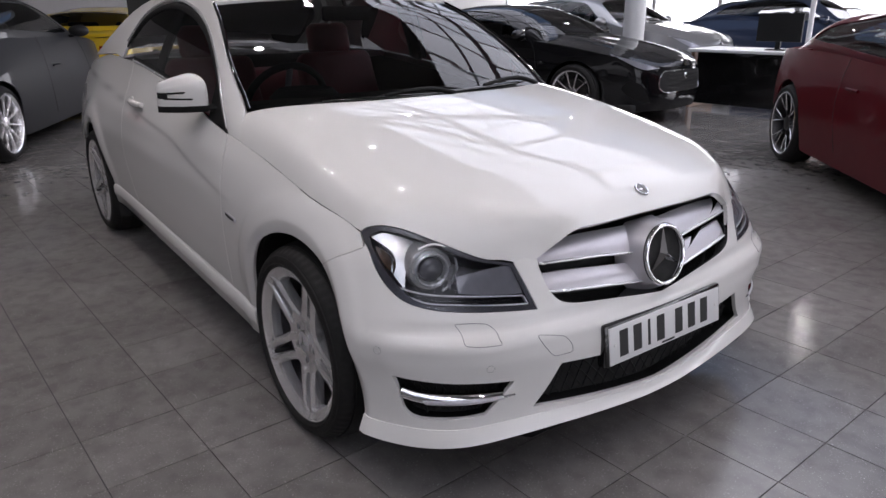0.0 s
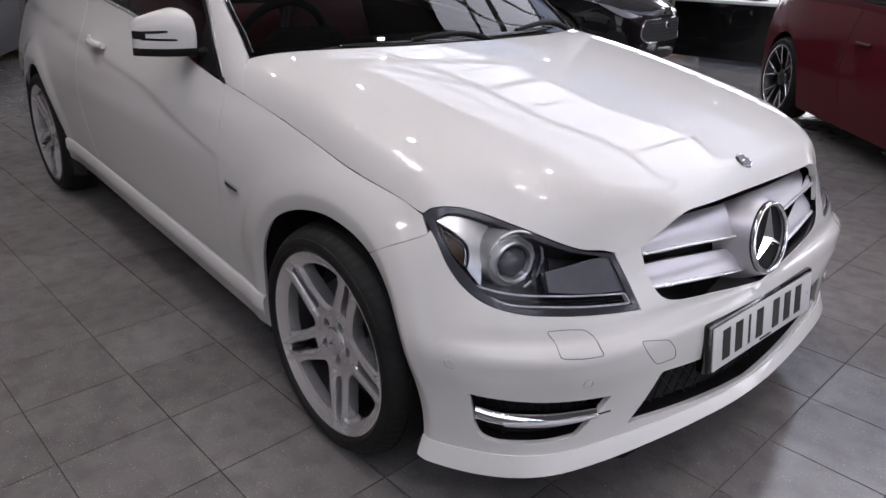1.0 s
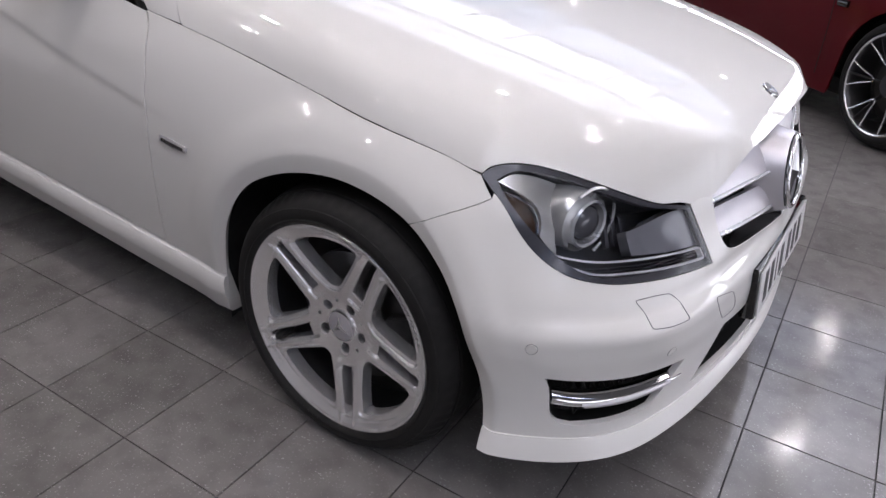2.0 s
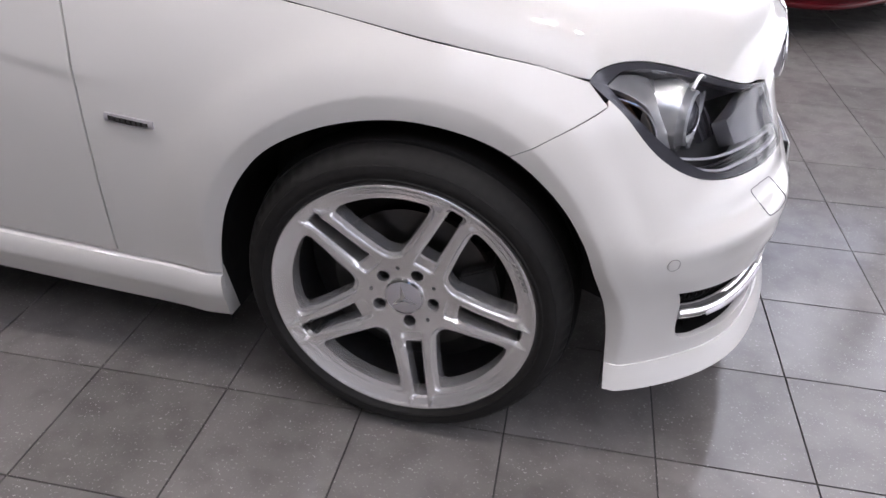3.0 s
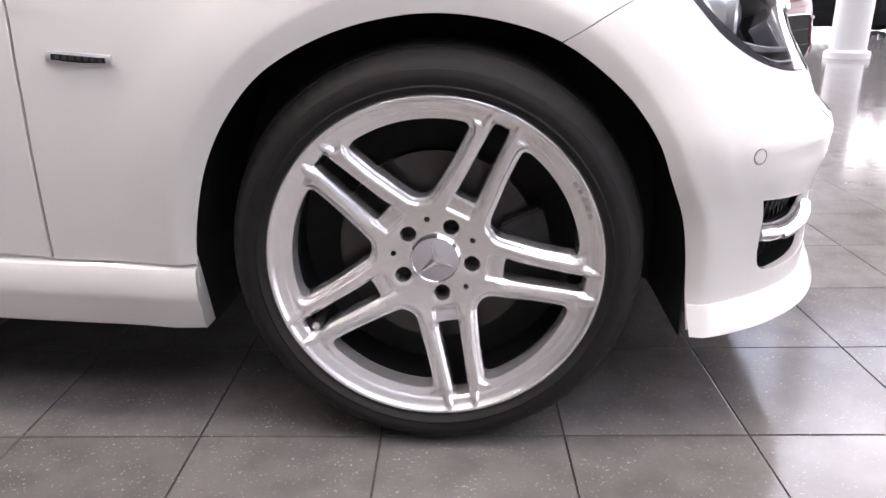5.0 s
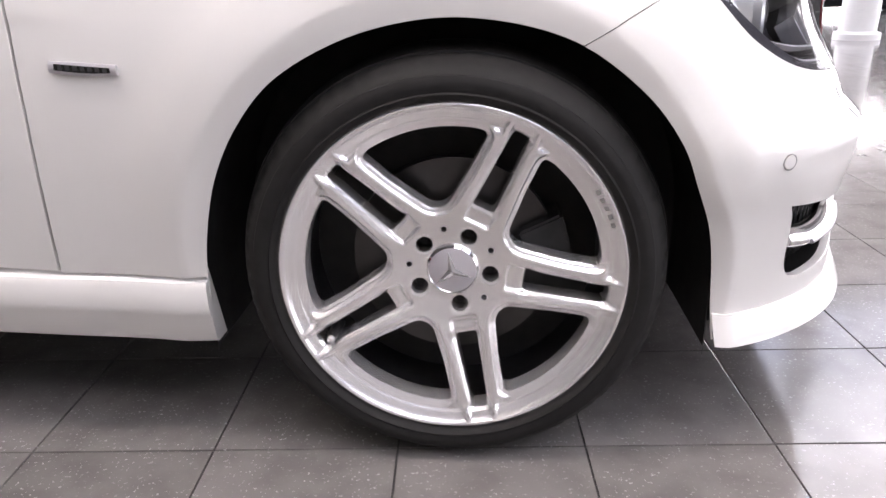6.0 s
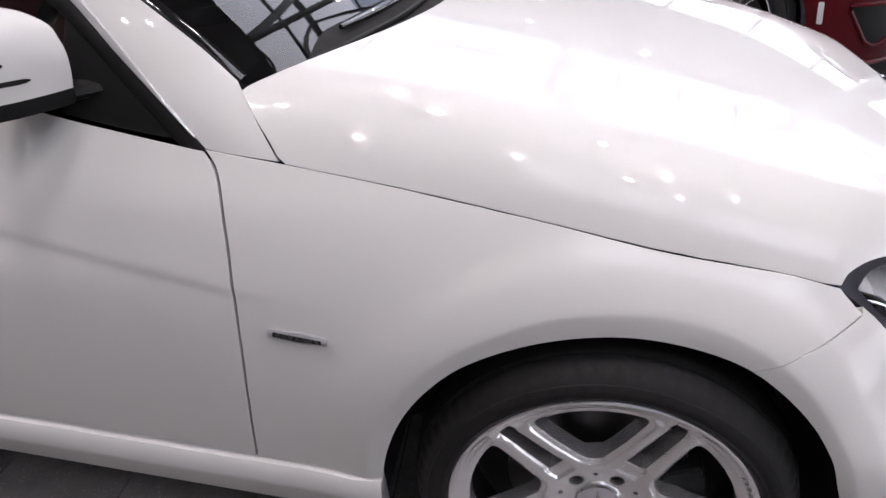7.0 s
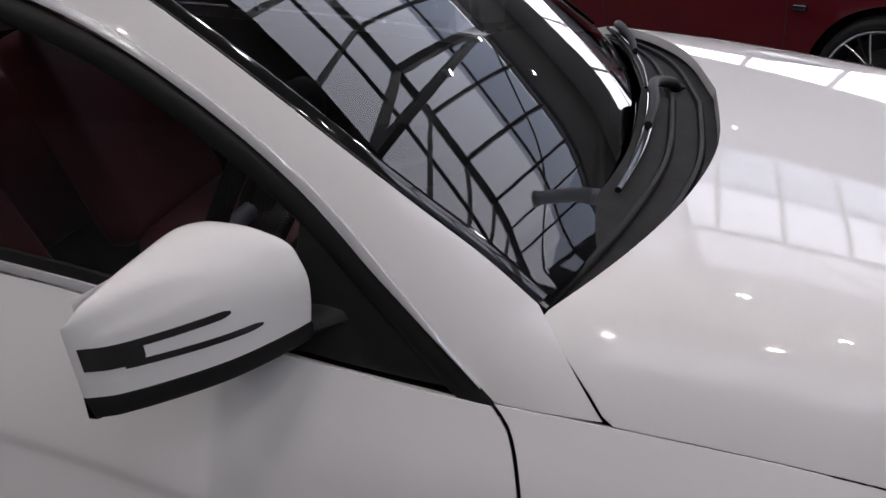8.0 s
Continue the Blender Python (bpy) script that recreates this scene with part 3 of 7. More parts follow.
def window_wall(name, m, long, n, label):
    """A glazed front: low sill, posts and transoms, along the local x; outside is the local +y."""
    wall = tagged(empty(name, m), label, kind="structure")
    part("sill_wall", box_bm(-long / 2, long / 2, 0, 0.2, 0, 0.25), WALL_PAINT, wall)
    part("lintel", box_bm(-long / 2, long / 2, 0, 0.2, 2.95, HIGH), WALL_PAINT, wall)
    for k in range(n + 1):
        x = long * (k / n - 0.5)
        part("post", box_bm(x - 0.06, x + 0.06, 0.02, 0.18, 0.25, 2.95, 0.01), WHITE_METAL, wall)
        if k < n:
            part("transom", box_bm(x + 0.06, x + long / n - 0.06, 0.05, 0.15, 2.1, 2.18, 0.008), WHITE_METAL, wall)
    return wall


window_wall("window_wall_north", pose((X0 + X1) / 2, Y1, 0), X1 - X0, 14, "white framed full-height showroom windows")
window_wall("window_wall_east", pose(X1, (Y0 + Y1) / 2, 0, 0, 0, -90), Y1 - Y0, 11, "white framed showroom windows ahead of the white car")
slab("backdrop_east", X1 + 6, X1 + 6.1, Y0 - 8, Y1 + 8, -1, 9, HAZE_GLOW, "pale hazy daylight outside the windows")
slab("wall_south", X0, X1, Y0 - 0.2, Y0, 0, HIGH, DARK_WALL, "plain grey painted showroom wall behind the walk")
slab("backdrop_north", X0 - 8, X1 + 8, Y1 + 6, Y1 + 6.1, -1, 9, DAY_GLOW, "pale hazy daylight outside the windows")
area_lamp("window_daylight", look(((X0 + X1) / 2, Y1 + 0.3, 2.35), ((X0 + X1) / 2, 0, 1.8)), X1 - X0, 4.0, WINDOW_RADIANCE * math.pi * (X1 - X0) * 4.0, (0.97, 0.98, 1.0))
area_lamp("window_daylight", look((X1 + 0.3, (Y0 + Y1) / 2, 2.35), (0, (Y0 + Y1) / 2, 1.8)), Y1 - Y0, 4.0, EAST_RADIANCE * math.pi * (Y1 - Y0) * 4.0, (0.97, 0.98, 1.0))


def ceiling_spot(x, y):
    """A short cylinder spot under the soffit: can, bezel and glowing face."""
    thing = tagged(empty("ceiling_spot", pose(x, y, HIGH)), "small round ceiling spotlight with a bright face", "spotlight", "spotlights under the soffit")
    v, f = lathe([(0.0, 0.0), (0.075, 0.0), (0.075, -0.14), (0.06, -0.145), (0.06, -0.12)], 20, "z")
    mesh_part("can", v, f, WHITE_METAL, thing, "", 40)
    v, f = lathe([(0.0, -0.125), (0.058, -0.125)], 20, "z")
    mesh_part("bulb", v, f, LAMP_GLOW, thing, "glowing lamp face")
    return thing


SPOTS = ((-3.9, 1.6), (-5.6, 1.6), (-0.6, 1.55), (1.2, 1.6), (2.4, 10.4), (-3.7, 10.6), (0.2, 10.5), (-7.5, 10.4), (-6.0, 3.9), (-6.0, 7.8), (1.0, 8.2), (1.0, 5.6),
         (-1.6, -1.5), (-1.2, -1.5), (-1.4, -1.9), (-3.2, -1.4), (-2.8, -1.4), (0.3, -1.9), (-4.6, -1.6), (-0.8, -3.4), (-1.8, -4.4), (-3.9, -3.6), (-0.2, 0.4), (-2.0, 0.2), (1.8, 0.3), (1.3, -1.1), (2.1, -1.6), (2.7, -0.4))
for x, y in SPOTS:
    ceiling_spot(x, y)


# ---- the white coupe ----
car = tagged(empty("coupe_car"), "white two-door coupe with silver twin-spoke alloy wheels", "car")


def both_sides(name, lift, outline, holes, mat, **more):
    panel(name, lift, outline, holes, mat, car, **more)
    panel(name, lambda u, v: lift(u, v) * np.array([1, -1, 1]), outline, holes, mat, car, **more)


GAP = 0.0015
ARCH = [(0.366, 0.19), (0.364, 0.25), (0.361, 0.32), (0.350, 0.41), (0.328, 0.478), (0.290, 0.537), (0.240, 0.583), (0.174, 0.625), (0.10, 0.651), (0.011, 0.664), (-0.07, 0.657), (-0.15, 0.634),
        (-0.233, 0.588), (-0.29, 0.525), (-0.327, 0.46), (-0.350, 0.395), (-0.364, 0.334), (-0.372, 0.25)]
arch = spline(ARCH, 6)
SEAM = [(0.174, 0.625), (0.26, 0.668), (0.361, 0.703)]
LAMP_SIDE = [(0.905, 0.672), (0.934, 0.61), (0.955, 0.552)]
LAMP_LOW = [(0.955, 0.552), (0.86, 0.559), (0.76, 0.565), (0.64, 0.574), (0.568, 0.589), (0.50, 0.619), (0.435, 0.66), (0.385, 0.700), (0.330, 0.735)]
GRILLE_LOW = [(0.998, 0.712), (0.992, 0.665), (1.007, 0.585), (1.031, 0.557), (1.142, 0.535), (1.24, 0.516)]
DOOR_GAP = [(-0.600, 0.306), (-0.590, 0.42), (-0.579, 0.575), (-0.577, 0.69), (-0.583, 0.783), (-0.598, 0.855), (-0.617, 0.881)]
SILL_TOP = [(-0.372, 0.300), (-0.600, 0.306), (-1.2, 0.342), (-1.95, 0.368), (-2.35, 0.372)]


def mirrored(line):
    return [(2.48 - s, z) for s, z in reversed(line)]


i_seam = ARCH.index((0.174, 0.625)) * 6
low_right = [(0.366, 0.205), *[p for p in arch[:i_seam + 1] if p[1] > 0.205]]
lamp_edge = [p for p in spline(LAMP_LOW[::-1], 6) if p[0] > 0.366]
half = [*low_right, *spline(SEAM, 6)[1:], *lamp_edge, *spline(LAMP_SIDE[::-1], 6)[1:], (0.925, 0.688), (0.982, 0.706), *spline(GRILLE_LOW, 6)]
FOG = ring(spline([(0.500, 0.400), (0.574, 0.393), (0.68, 0.384), (0.788, 0.378), (0.852, 0.373)], 5), spline([(0.852, 0.373), (0.812, 0.332), (0.762, 0.283)], 4),
           spline([(0.762, 0.283), (0.70, 0.277), (0.64, 0.274), (0.565, 0.271)], 4), spline([(0.565, 0.271), (0.528, 0.280), (0.510, 0.30), (0.500, 0.340), (0.500, 0.400)], 4), step=0.01)
INTAKE = [(0.890, 0.278), (0.93, 0.325), (0.985, 0.397), (1.09, 0.388), (1.24, 0.388)]
INTAKE_LOW = [(1.24, 0.240), (1.06, 0.257), (0.890, 0.278)]
intake = ring(INTAKE, mirrored(INTAKE), [(2.48 - s, z) for s, z in INTAKE_LOW[::-1]], INTAKE_LOW, step=0.014)
flip_fog = np.array([(2.48 - s, z) for s, z in FOG])
ARCH_BENDS = np.array([(r * math.cos(a), 0.312 + r * math.sin(a)) for r in (0.372, 0.378, 0.384, 0.390, 0.397, 0.408, 0.422, 0.436, 0.445, 0.454, 0.463, 0.472, 0.482, 0.494, 0.51) for a in np.linspace(-0.3, math.pi + 0.3, 130)])
bumper_outline = inset(ring(half, mirrored(half), [(2.48 - 0.366, 0.205), (0.366, 0.205)], step=0.012), GAP * 0.6)
bumper = panel("front_bumper", nose, bumper_outline, [FOG, flip_fog, intake], WHITE_PAINT, car, h=0.016, label="white painted sports bumper with fog openings", extra=ARCH_BENDS)

fender = inset(ring(arch[i_seam:], [(-0.372, 0.25), (-0.372, 0.300)], spline(SILL_TOP[:2], 4), spline(DOOR_GAP, 6), spline(HOOD_LINE, 6), [(0.330, 0.735), (0.361, 0.703)], spline(SEAM[::-1], 6), step=0.013), GAP)
CREASE_BENDS = np.array([(x, float(CREASE(x)) + d) for d in (-0.036, -0.026, -0.017, -0.010, -0.004, 0.004, 0.010, 0.017, 0.026, 0.036) for x in np.arange(-2.0, -0.47, 0.012)])
both_sides("front_wing", skin, fender, [], WHITE_PAINT, h=0.017, extra=np.concatenate([ARCH_BENDS, CREASE_BENDS]))
BELT = [(-0.617, 0.881), (-0.822, 0.914), (-1.2, 0.978), (-1.77, 1.036), (-2.0, 1.052)]
DOOR_REAR = [(-2.0, 1.052), (-1.985, 0.9), (-1.965, 0.7), (-1.92, 0.5), (-1.86, 0.364)]
door = inset(ring(spline(DOOR_GAP[::-1], 6), spline([(-0.600, 0.306), (-1.2, 0.342), (-1.86, 0.364)], 6), spline(DOOR_REAR[::-1], 5), spline(BELT[::-1], 6), step=0.016), 0.0043)
both_sides("door", skin, door, [], WHITE_PAINT, h=0.024, extra=CREASE_BENDS)
rear_arch = [(-2.76 - x, z) for x, z in arch]
quarter = inset(ring(spline(DOOR_REAR, 5), [(-1.86, 0.364), (-2.384, 0.372)], [p for p in rear_arch[::-1] if p[1] > 0.36 or p[0] < -2.76], [(-3.125, 0.25), (-3.5, 0.25), (-3.5, 0.6), (-3.5, 0.9)],
                     [(-3.5, 0.9), (-3.2, 0.99), (-2.6, 1.06), (-2.0, 1.052)], step=0.02), GAP)
both_sides("rear_wing", skin, quarter, [], WHITE_PAINT, h=0.03)

HOOD_REAR = [(-0.578, -0.737), (-0.534, -0.69), (-0.483, -0.615), (-0.418, -0.48), (-0.362, -0.29), (-0.335, 0.0)]
hood_half = [*spline([(0.638, 0.0), (0.636, -0.25), (0.628, -0.36), (0.609, -0.436)], 4), *[tuple(skin(s, z)[:2]) for s, z in spline(LAMP_TOP[::-1], 4)],
             *[tuple(skin(s, z)[:2]) for s, z in spline(HOOD_LINE[::-1][:-1], 4)], *spline([(-0.509, -0.789), (-0.546, -0.765), (-0.578, -0.737)], 3), *spline(HOOD_REAR, 5)]
hood_outline = inset(ring(hood_half, [(x, -y) for x, y in hood_half[::-1]], step=0.014), 0.0002)
panel("bonnet", hood, hood_outline, [], WHITE_PAINT, car, h=0.02, depth=0.02, away=lambda p: p * 0 + np.array([0.2, 0, 1]), label="white bonnet with soft shoulders")

SCREEN_EDGE = [(-0.578, 0.966), (-0.634, 1.012), (-0.71, 1.066), (-0.808, 1.133), (-0.913, 1.199), (-1.033, 1.265), (-1.18, 1.325)]
ROOF_EDGE = [(-1.18, 1.325), (-1.4, 1.372), (-1.7, 1.388), (-2.0, 1.36), (-2.3, 1.29), (-2.62, 1.17), (-2.95, 1.04)]
pillar = inset(ring(spline(CHROME_LINE, 5), [(-2.2, 1.14), (-2.22, 1.06), (-2.4, 1.07), (-2.6, 1.06), (-2.95, 1.04)], spline(ROOF_EDGE[::-1], 5), spline(SCREEN_EDGE[::-1], 5),
                    spline([(-0.578, 0.966), (-0.546, 0.92), (-0.509, 0.867)], 4), [(-0.509, 0.866), (-0.617, 0.879)], step=0.014), GAP)
both_sides("pillar_frame", cabin, pillar, [], WHITE_PAINT, h=0.02)
side_glass = ring(spline(CHROME_LINE, 5), [(-2.2, 1.14), (-2.0, 1.052)], spline(BELT[::-1], 5), step=0.03)
both_sides("side_window", cabin, inset(side_glass, 0.004), [], TINT_GLASS, h=0.05, depth=0, out=-0.008)


def edge_at(line):
    q = np.array(spline(line, 12))
    return [smooth(np.linspace(0, 1, len(q)), q[:, k]) for k in (0, 1)]


sx, sz = edge_at(SCREEN_EDGE)
rx_, rz_ = edge_at(ROOF_EDGE)


def screen(v, w):
    """The windscreen: v up from the cowl to the roof, w from -1 to 1 across."""
    v, w = np.asarray(v, float), np.asarray(w, float)
    a = cabin(sx(v), sz(v))
    bow = 0.135 - 0.06 * v
    return np.stack([a[..., 0] + bow * (1 - w**2), -a[..., 1] * w, a[..., 2] + 0.028 * v * (1 - w**2) - 0.012 * (1 - v) * (1 - w**2)], -1)


def roof(v, w):
    v, w = np.asarray(v, float), np.asarray(w, float)
    a = cabin(rx_(v), rz_(v))
    return np.stack([a[..., 0] + 0.075 * (1 - v) * (1 - w**2), -a[..., 1] * w, a[..., 2] + 0.028 * (1 - w**2)], -1)


up_front = lambda p: p * 0 + np.array([0.5, 0, 1])
square = lambda a, b, c, d: ring([(a, b), (c, b)], [(c, b), (c, d)], [(c, d), (a, d)], [(a, d), (a, b)], step=0.05)
panel("windscreen", screen, square(-0.02, -0.99, 0.985, 0.99), [], SCREEN_GLASS, car, h=0.05, depth=0, out=-0.006, away=up_front)
panel("roof_panel", roof, square(0.003, -0.995, 0.55, 0.995), [], WHITE_PAINT, car, h=0.05, away=up_front, label="white roof panel")
panel("rear_window", roof, square(0.555, -0.99, 0.985, 0.99), [], TINT_GLASS, car, h=0.05, depth=0, away=up_front)


def tail(s, z):
    """The rear end in plan: from the flank round to the middle; s 0 at the corner to 1 at the middle, z up."""
    s, z = np.asarray(s, float), np.asarray(z, float)
    c = skin(-3.5 + 0 * s, z)
    bow = 0.16 + 0.05 * np.sin(np.clip((z - 0.25) / 0.7, 0, 1) * math.pi)
    return np.stack([c[..., 0] - bow * np.sqrt(np.clip(1 - (1 - s) ** 2, 0, 1)), c[..., 1] * (1 - s), z], -1)


tail_sheet = ring([(0.0, 0.22), (1.0, 0.22)], [(1.0, 0.22), (1.0, 0.90)], [(1.0, 0.90), (0.0, 0.90)], [(0.0, 0.90), (0.0, 0.22)], step=0.05)
both_sides("rear_bumper", tail, tail_sheet, [], WHITE_PAINT, h=0.06, away=lambda p: p * np.array([0, 0.3, 0]) + np.array([-1, 0, 0]))


def boot(x, y):
    x, y = np.asarray(x, float), np.asarray(y, float)
    return np.stack([x, y, 1.06 - 0.10 * np.clip((-2.9 - x) / 0.8, 0, 1) ** 1.5 - 0.06 * (y / 0.75) ** 2], -1)


boot_half = [(-2.90, 0.0), (-2.93, -0.40), (-2.99, -0.58), (-3.2, -0.655), (-3.5, -0.64), (-3.62, -0.45), (-3.68, 0.0)]
panel("boot_lid", boot, ring(boot_half, [(x, -y) for x, y in boot_half[::-1]], step=0.05), [], WHITE_PAINT, car, h=0.06, away=lambda p: p * 0 + np.array([-0.2, 0, 1]), label="white boot lid")


# ---- wheels ----
def star_points(r_out, r_in, turn=90.0):
    """A three-armed star as an outline."""
    out = []
    for k in range(6):
        a = radians(turn + 60 * k)
        r = r_out if k % 2 == 0 else r_in
        out.append((r * math.cos(a), r * math.sin(a)))
    return out


def polar(r, degrees):
    return (r * math.cos(radians(degrees)), r * math.sin(radians(degrees)))


def round_off(pts, r, n=5):
    """The outline with its corners rounded by about r."""
    p, out = np.array(pts, float), []
    for i in range(len(p)):
        a, b, c = p[i - 1], p[i], p[(i + 1) % len(p)]
        la, lc = np.linalg.norm(a - b), np.linalg.norm(c - b)
        q0, q1 = b + (a - b) * min(r / la, 0.45), b + (c - b) * min(r / lc, 0.45)
        for t in np.linspace(0, 1, n):
            out.append((1 - t) ** 2 * q0 + 2 * t * (1 - t) * b + t**2 * q1)
    return np.array(out)


def near_lines(p, loops):
    """The distance from points to the nearest of the closed outlines."""
    best = np.full(len(p), 9.0)
    for q in loops:
        a, b = q, np.roll(q, -1, 0)
        d = b - a
        for i in range(len(a)):
            t = np.clip(((p - a[i]) @ d[i]) / (d[i] @ d[i] + 1e-12), 0, 1)
            best = np.minimum(best, np.linalg.norm(p - a[i] - t[:, None] * d[i], axis=1))
    return best


def leg_line(a):
    """How far a leg's crest runs from the middle line of its pair of spokes."""
    return 0.034 - 0.0135 * np.clip((a - 0.09) / 0.145, 0, 1)


def alloy_face(spoke_turn):
    """The cast face of the wheel in its own plane: rim ring, five twin spokes, hub and bolt holes, as verts and faces."""
    loops, windows, slots, holes = [], [], [], []
    for k in range(5):
        mid = spoke_turn + 36 + 72 * k
        windows.append(ring(list(map(tuple, round_off([polar(0.098, mid - 7), polar(0.098, mid + 7), polar(0.160, mid + 21), polar(0.211, mid + 25.0), *[polar(0.2150, mid + a) for a in range(22, -23, -4)],
                                                       polar(0.211, mid - 25.0), polar(0.160, mid - 21)], 0.010))), step=0.005))
        c = spoke_turn + 72 * k
        u, w = np.array(polar(1, c)), np.array(polar(1, c + 90))
        slots.append(ring(list(map(tuple, round_off([u * 0.104 + w * 0.0165, u * 0.104 - w * 0.0165, u * 0.226 - w * 0.0125, u * 0.226 + w * 0.0125], 0.004))), step=0.005))
        b = polar(0.056, c)
        holes.append(np.array([(b[0] + 0.0125 * math.cos(t), b[1] + 0.0125 * math.sin(t)) for t in np.linspace(0, 2 * math.pi, 24, endpoint=False)]))
        b = polar(0.064, c + 36)
        if k != 2:
            holes.append(np.array([(b[0] + 0.0045 * math.cos(t), b[1] + 0.0045 * math.sin(t)) for t in np.linspace(0, 2 * math.pi, 12, endpoint=False)]))
    loops = [*windows, *slots, *holes]
    outer = np.array([(0.2515 * math.cos(t), 0.2515 * math.sin(t)) for t in np.linspace(0, 2 * math.pi, 180, endpoint=False)])
    uv, tri = region(outer, loops, 0.0024)
    # how far the face stands back from the rim's edge: a dish towards the hub
    dish = smooth((0, 0.04, 0.075, 0.11, 0.16, 0.20, 0.226, 0.240, 0.247, 0.2515), (0.0445, 0.0445, 0.039, 0.031, 0.0235, 0.0190, 0.0140, 0.006, 0.0, 0.005))
    ease = lambda t: np.clip(t, 0, 1) ** 2 * (3 - 2 * np.clip(t, 0, 1))

    def depth_of(q):
        # fold the five equal sectors onto the first spoke
        turn = np.round((np.arctan2(q[:, 1], q[:, 0]) - radians(spoke_turn)) / radians(72)) * radians(72)
        q = np.stack([q[:, 0] * np.cos(turn) + q[:, 1] * np.sin(turn), q[:, 1] * np.cos(turn) - q[:, 0] * np.sin(turn)], -1)
        r = np.linalg.norm(q, axis=1)
        edge, rim = near_lines(q, [windows[0], windows[4]]), near_lines(q, [windows[0], windows[4], slots[0], holes[0]])
        c = radians(spoke_turn)
        a, b = q @ np.array((math.cos(c), math.sin(c))), np.abs(q @ np.array((-math.sin(c), math.cos(c))))
        line = leg_line(a)
        # a ledge runs round each window; the spokes step up from it to a flat crest and fall away to the slot
        top = ease((edge - 0.0060) / 0.0030) * ease((0.2270 - r) / 0.013) + 0.35 * ease((edge - 0.0015) / 0.0015) * (edge < 0.0060) * ease((0.215 - r) / 0.02)
        fall = np.clip((line - 0.0035 - b) / 0.011, 0, 1) * ease((a - 0.095) / 0.02) * ease((0.232 - a) / 0.02)
        tip = np.clip(1.15 - np.abs(b - line) / (0.0125 - 0.0103 * np.clip((a - 0.205) / 0.043, 0, 1)), 0, 1) * ease((a - 0.19) / 0.02) * ease((0.2475 - a) / 0.004)
        web = ease((a - 0.078) / 0.004) * ease((0.114 - a) / 0.008) * ease((0.0200 - b) / 0.002)
        height = np.maximum(0.0088 * np.clip(top, 0, 1) - 0.0060 * fall, np.maximum(dish(r) - 0.0100 + 0.0085 * np.clip((r - 0.205) / 0.0415, 0, 1), 0) * tip)
        return dish(r) - height + 0.0070 * web + 0.0030 * np.clip(1 - rim / 0.0026, 0, 1) ** 2 + 0.0025 * ease((0.2284 - r) / 0.002)
    # the relief on a fine grid, softened as a casting is, then read at the points
    cell, side_n = 0.0011, 469
    axis = (np.arange(side_n) - side_n // 2) * cell
    gx, gz = np.meshgrid(axis, axis, indexing="ij")
    relief = depth_of(np.stack([gx.ravel(), gz.ravel()], -1)).reshape(side_n, side_n)
    for _ in range(2):
        for ax in (0, 1):
            relief = (np.roll(relief, 1, ax) + relief + np.roll(relief, -1, ax)) / 3

    def read(grid):
        f = np.clip(uv / cell + side_n // 2, 0, side_n - 1.001)
        i = f.astype(int)
        t = f - i
        g = lambda a, b: grid[i[:, 0] + a, i[:, 1] + b]
        return (g(0, 0) * (1 - t[:, 0]) + g(1, 0) * t[:, 0]) * (1 - t[:, 1]) + (g(0, 1) * (1 - t[:, 0]) + g(1, 1) * t[:, 0]) * t[:, 1]
    depth, r = read(relief), np.linalg.norm(uv, axis=1)
    p = np.stack([uv[:, 0], depth, uv[:, 1]], -1)
    e = np.cross(p[tri[:, 1]] - p[tri[:, 0]], p[tri[:, 2]] - p[tri[:, 0]])
    tri = np.where((e[:, 1] > 0)[:, None], tri[:, ::-1], tri)
    verts, faces = list(p), [tuple(int(i) for i in t) for t in tri]
    count, once = {}, {}
    for t in faces:
        for a, b in ((t[0], t[1]), (t[1], t[2]), (t[2], t[0])):
            count[frozenset((a, b))] = count.get(frozenset((a, b)), 0) + 1
            once[frozenset((a, b))] = (a, b)
    for key, n in count.items():
        if n == 1:
            a, b = once[key]
            i = len(verts)
            back = 0.032 if r[a] < 0.245 else 0.006
            verts += [p[a], p[b], p[b] + (0, back, 0), p[a] + (0, back, 0)]
            faces.append((i + 1, i, i + 3, i + 2))
    return verts, faces


def tyre_profile():
    return [(0.246, 0.030), (0.2500, 0.006), (0.2535, 0.001), (0.258, -0.004), (0.2605, -0.006), (0.263, -0.0045), (0.270, -0.006), (0.277, -0.0055), (0.284, -0.002), (0.285, 0.001), (0.292, 0.006), (0.299, 0.0145), (0.3045, 0.025),
            (0.3085, 0.036), (0.3085, 0.0365), (0.305, 0.037), (0.305, 0.043), (0.311, 0.0435), (0.3165, 0.07), (0.3185, 0.105), (0.312, 0.106), (0.312, 0.113), (0.3185, 0.114), (0.3165, 0.16), (0.310, 0.19), (0.300, 0.205), (0.280, 0.213), (0.246, 0.2)]


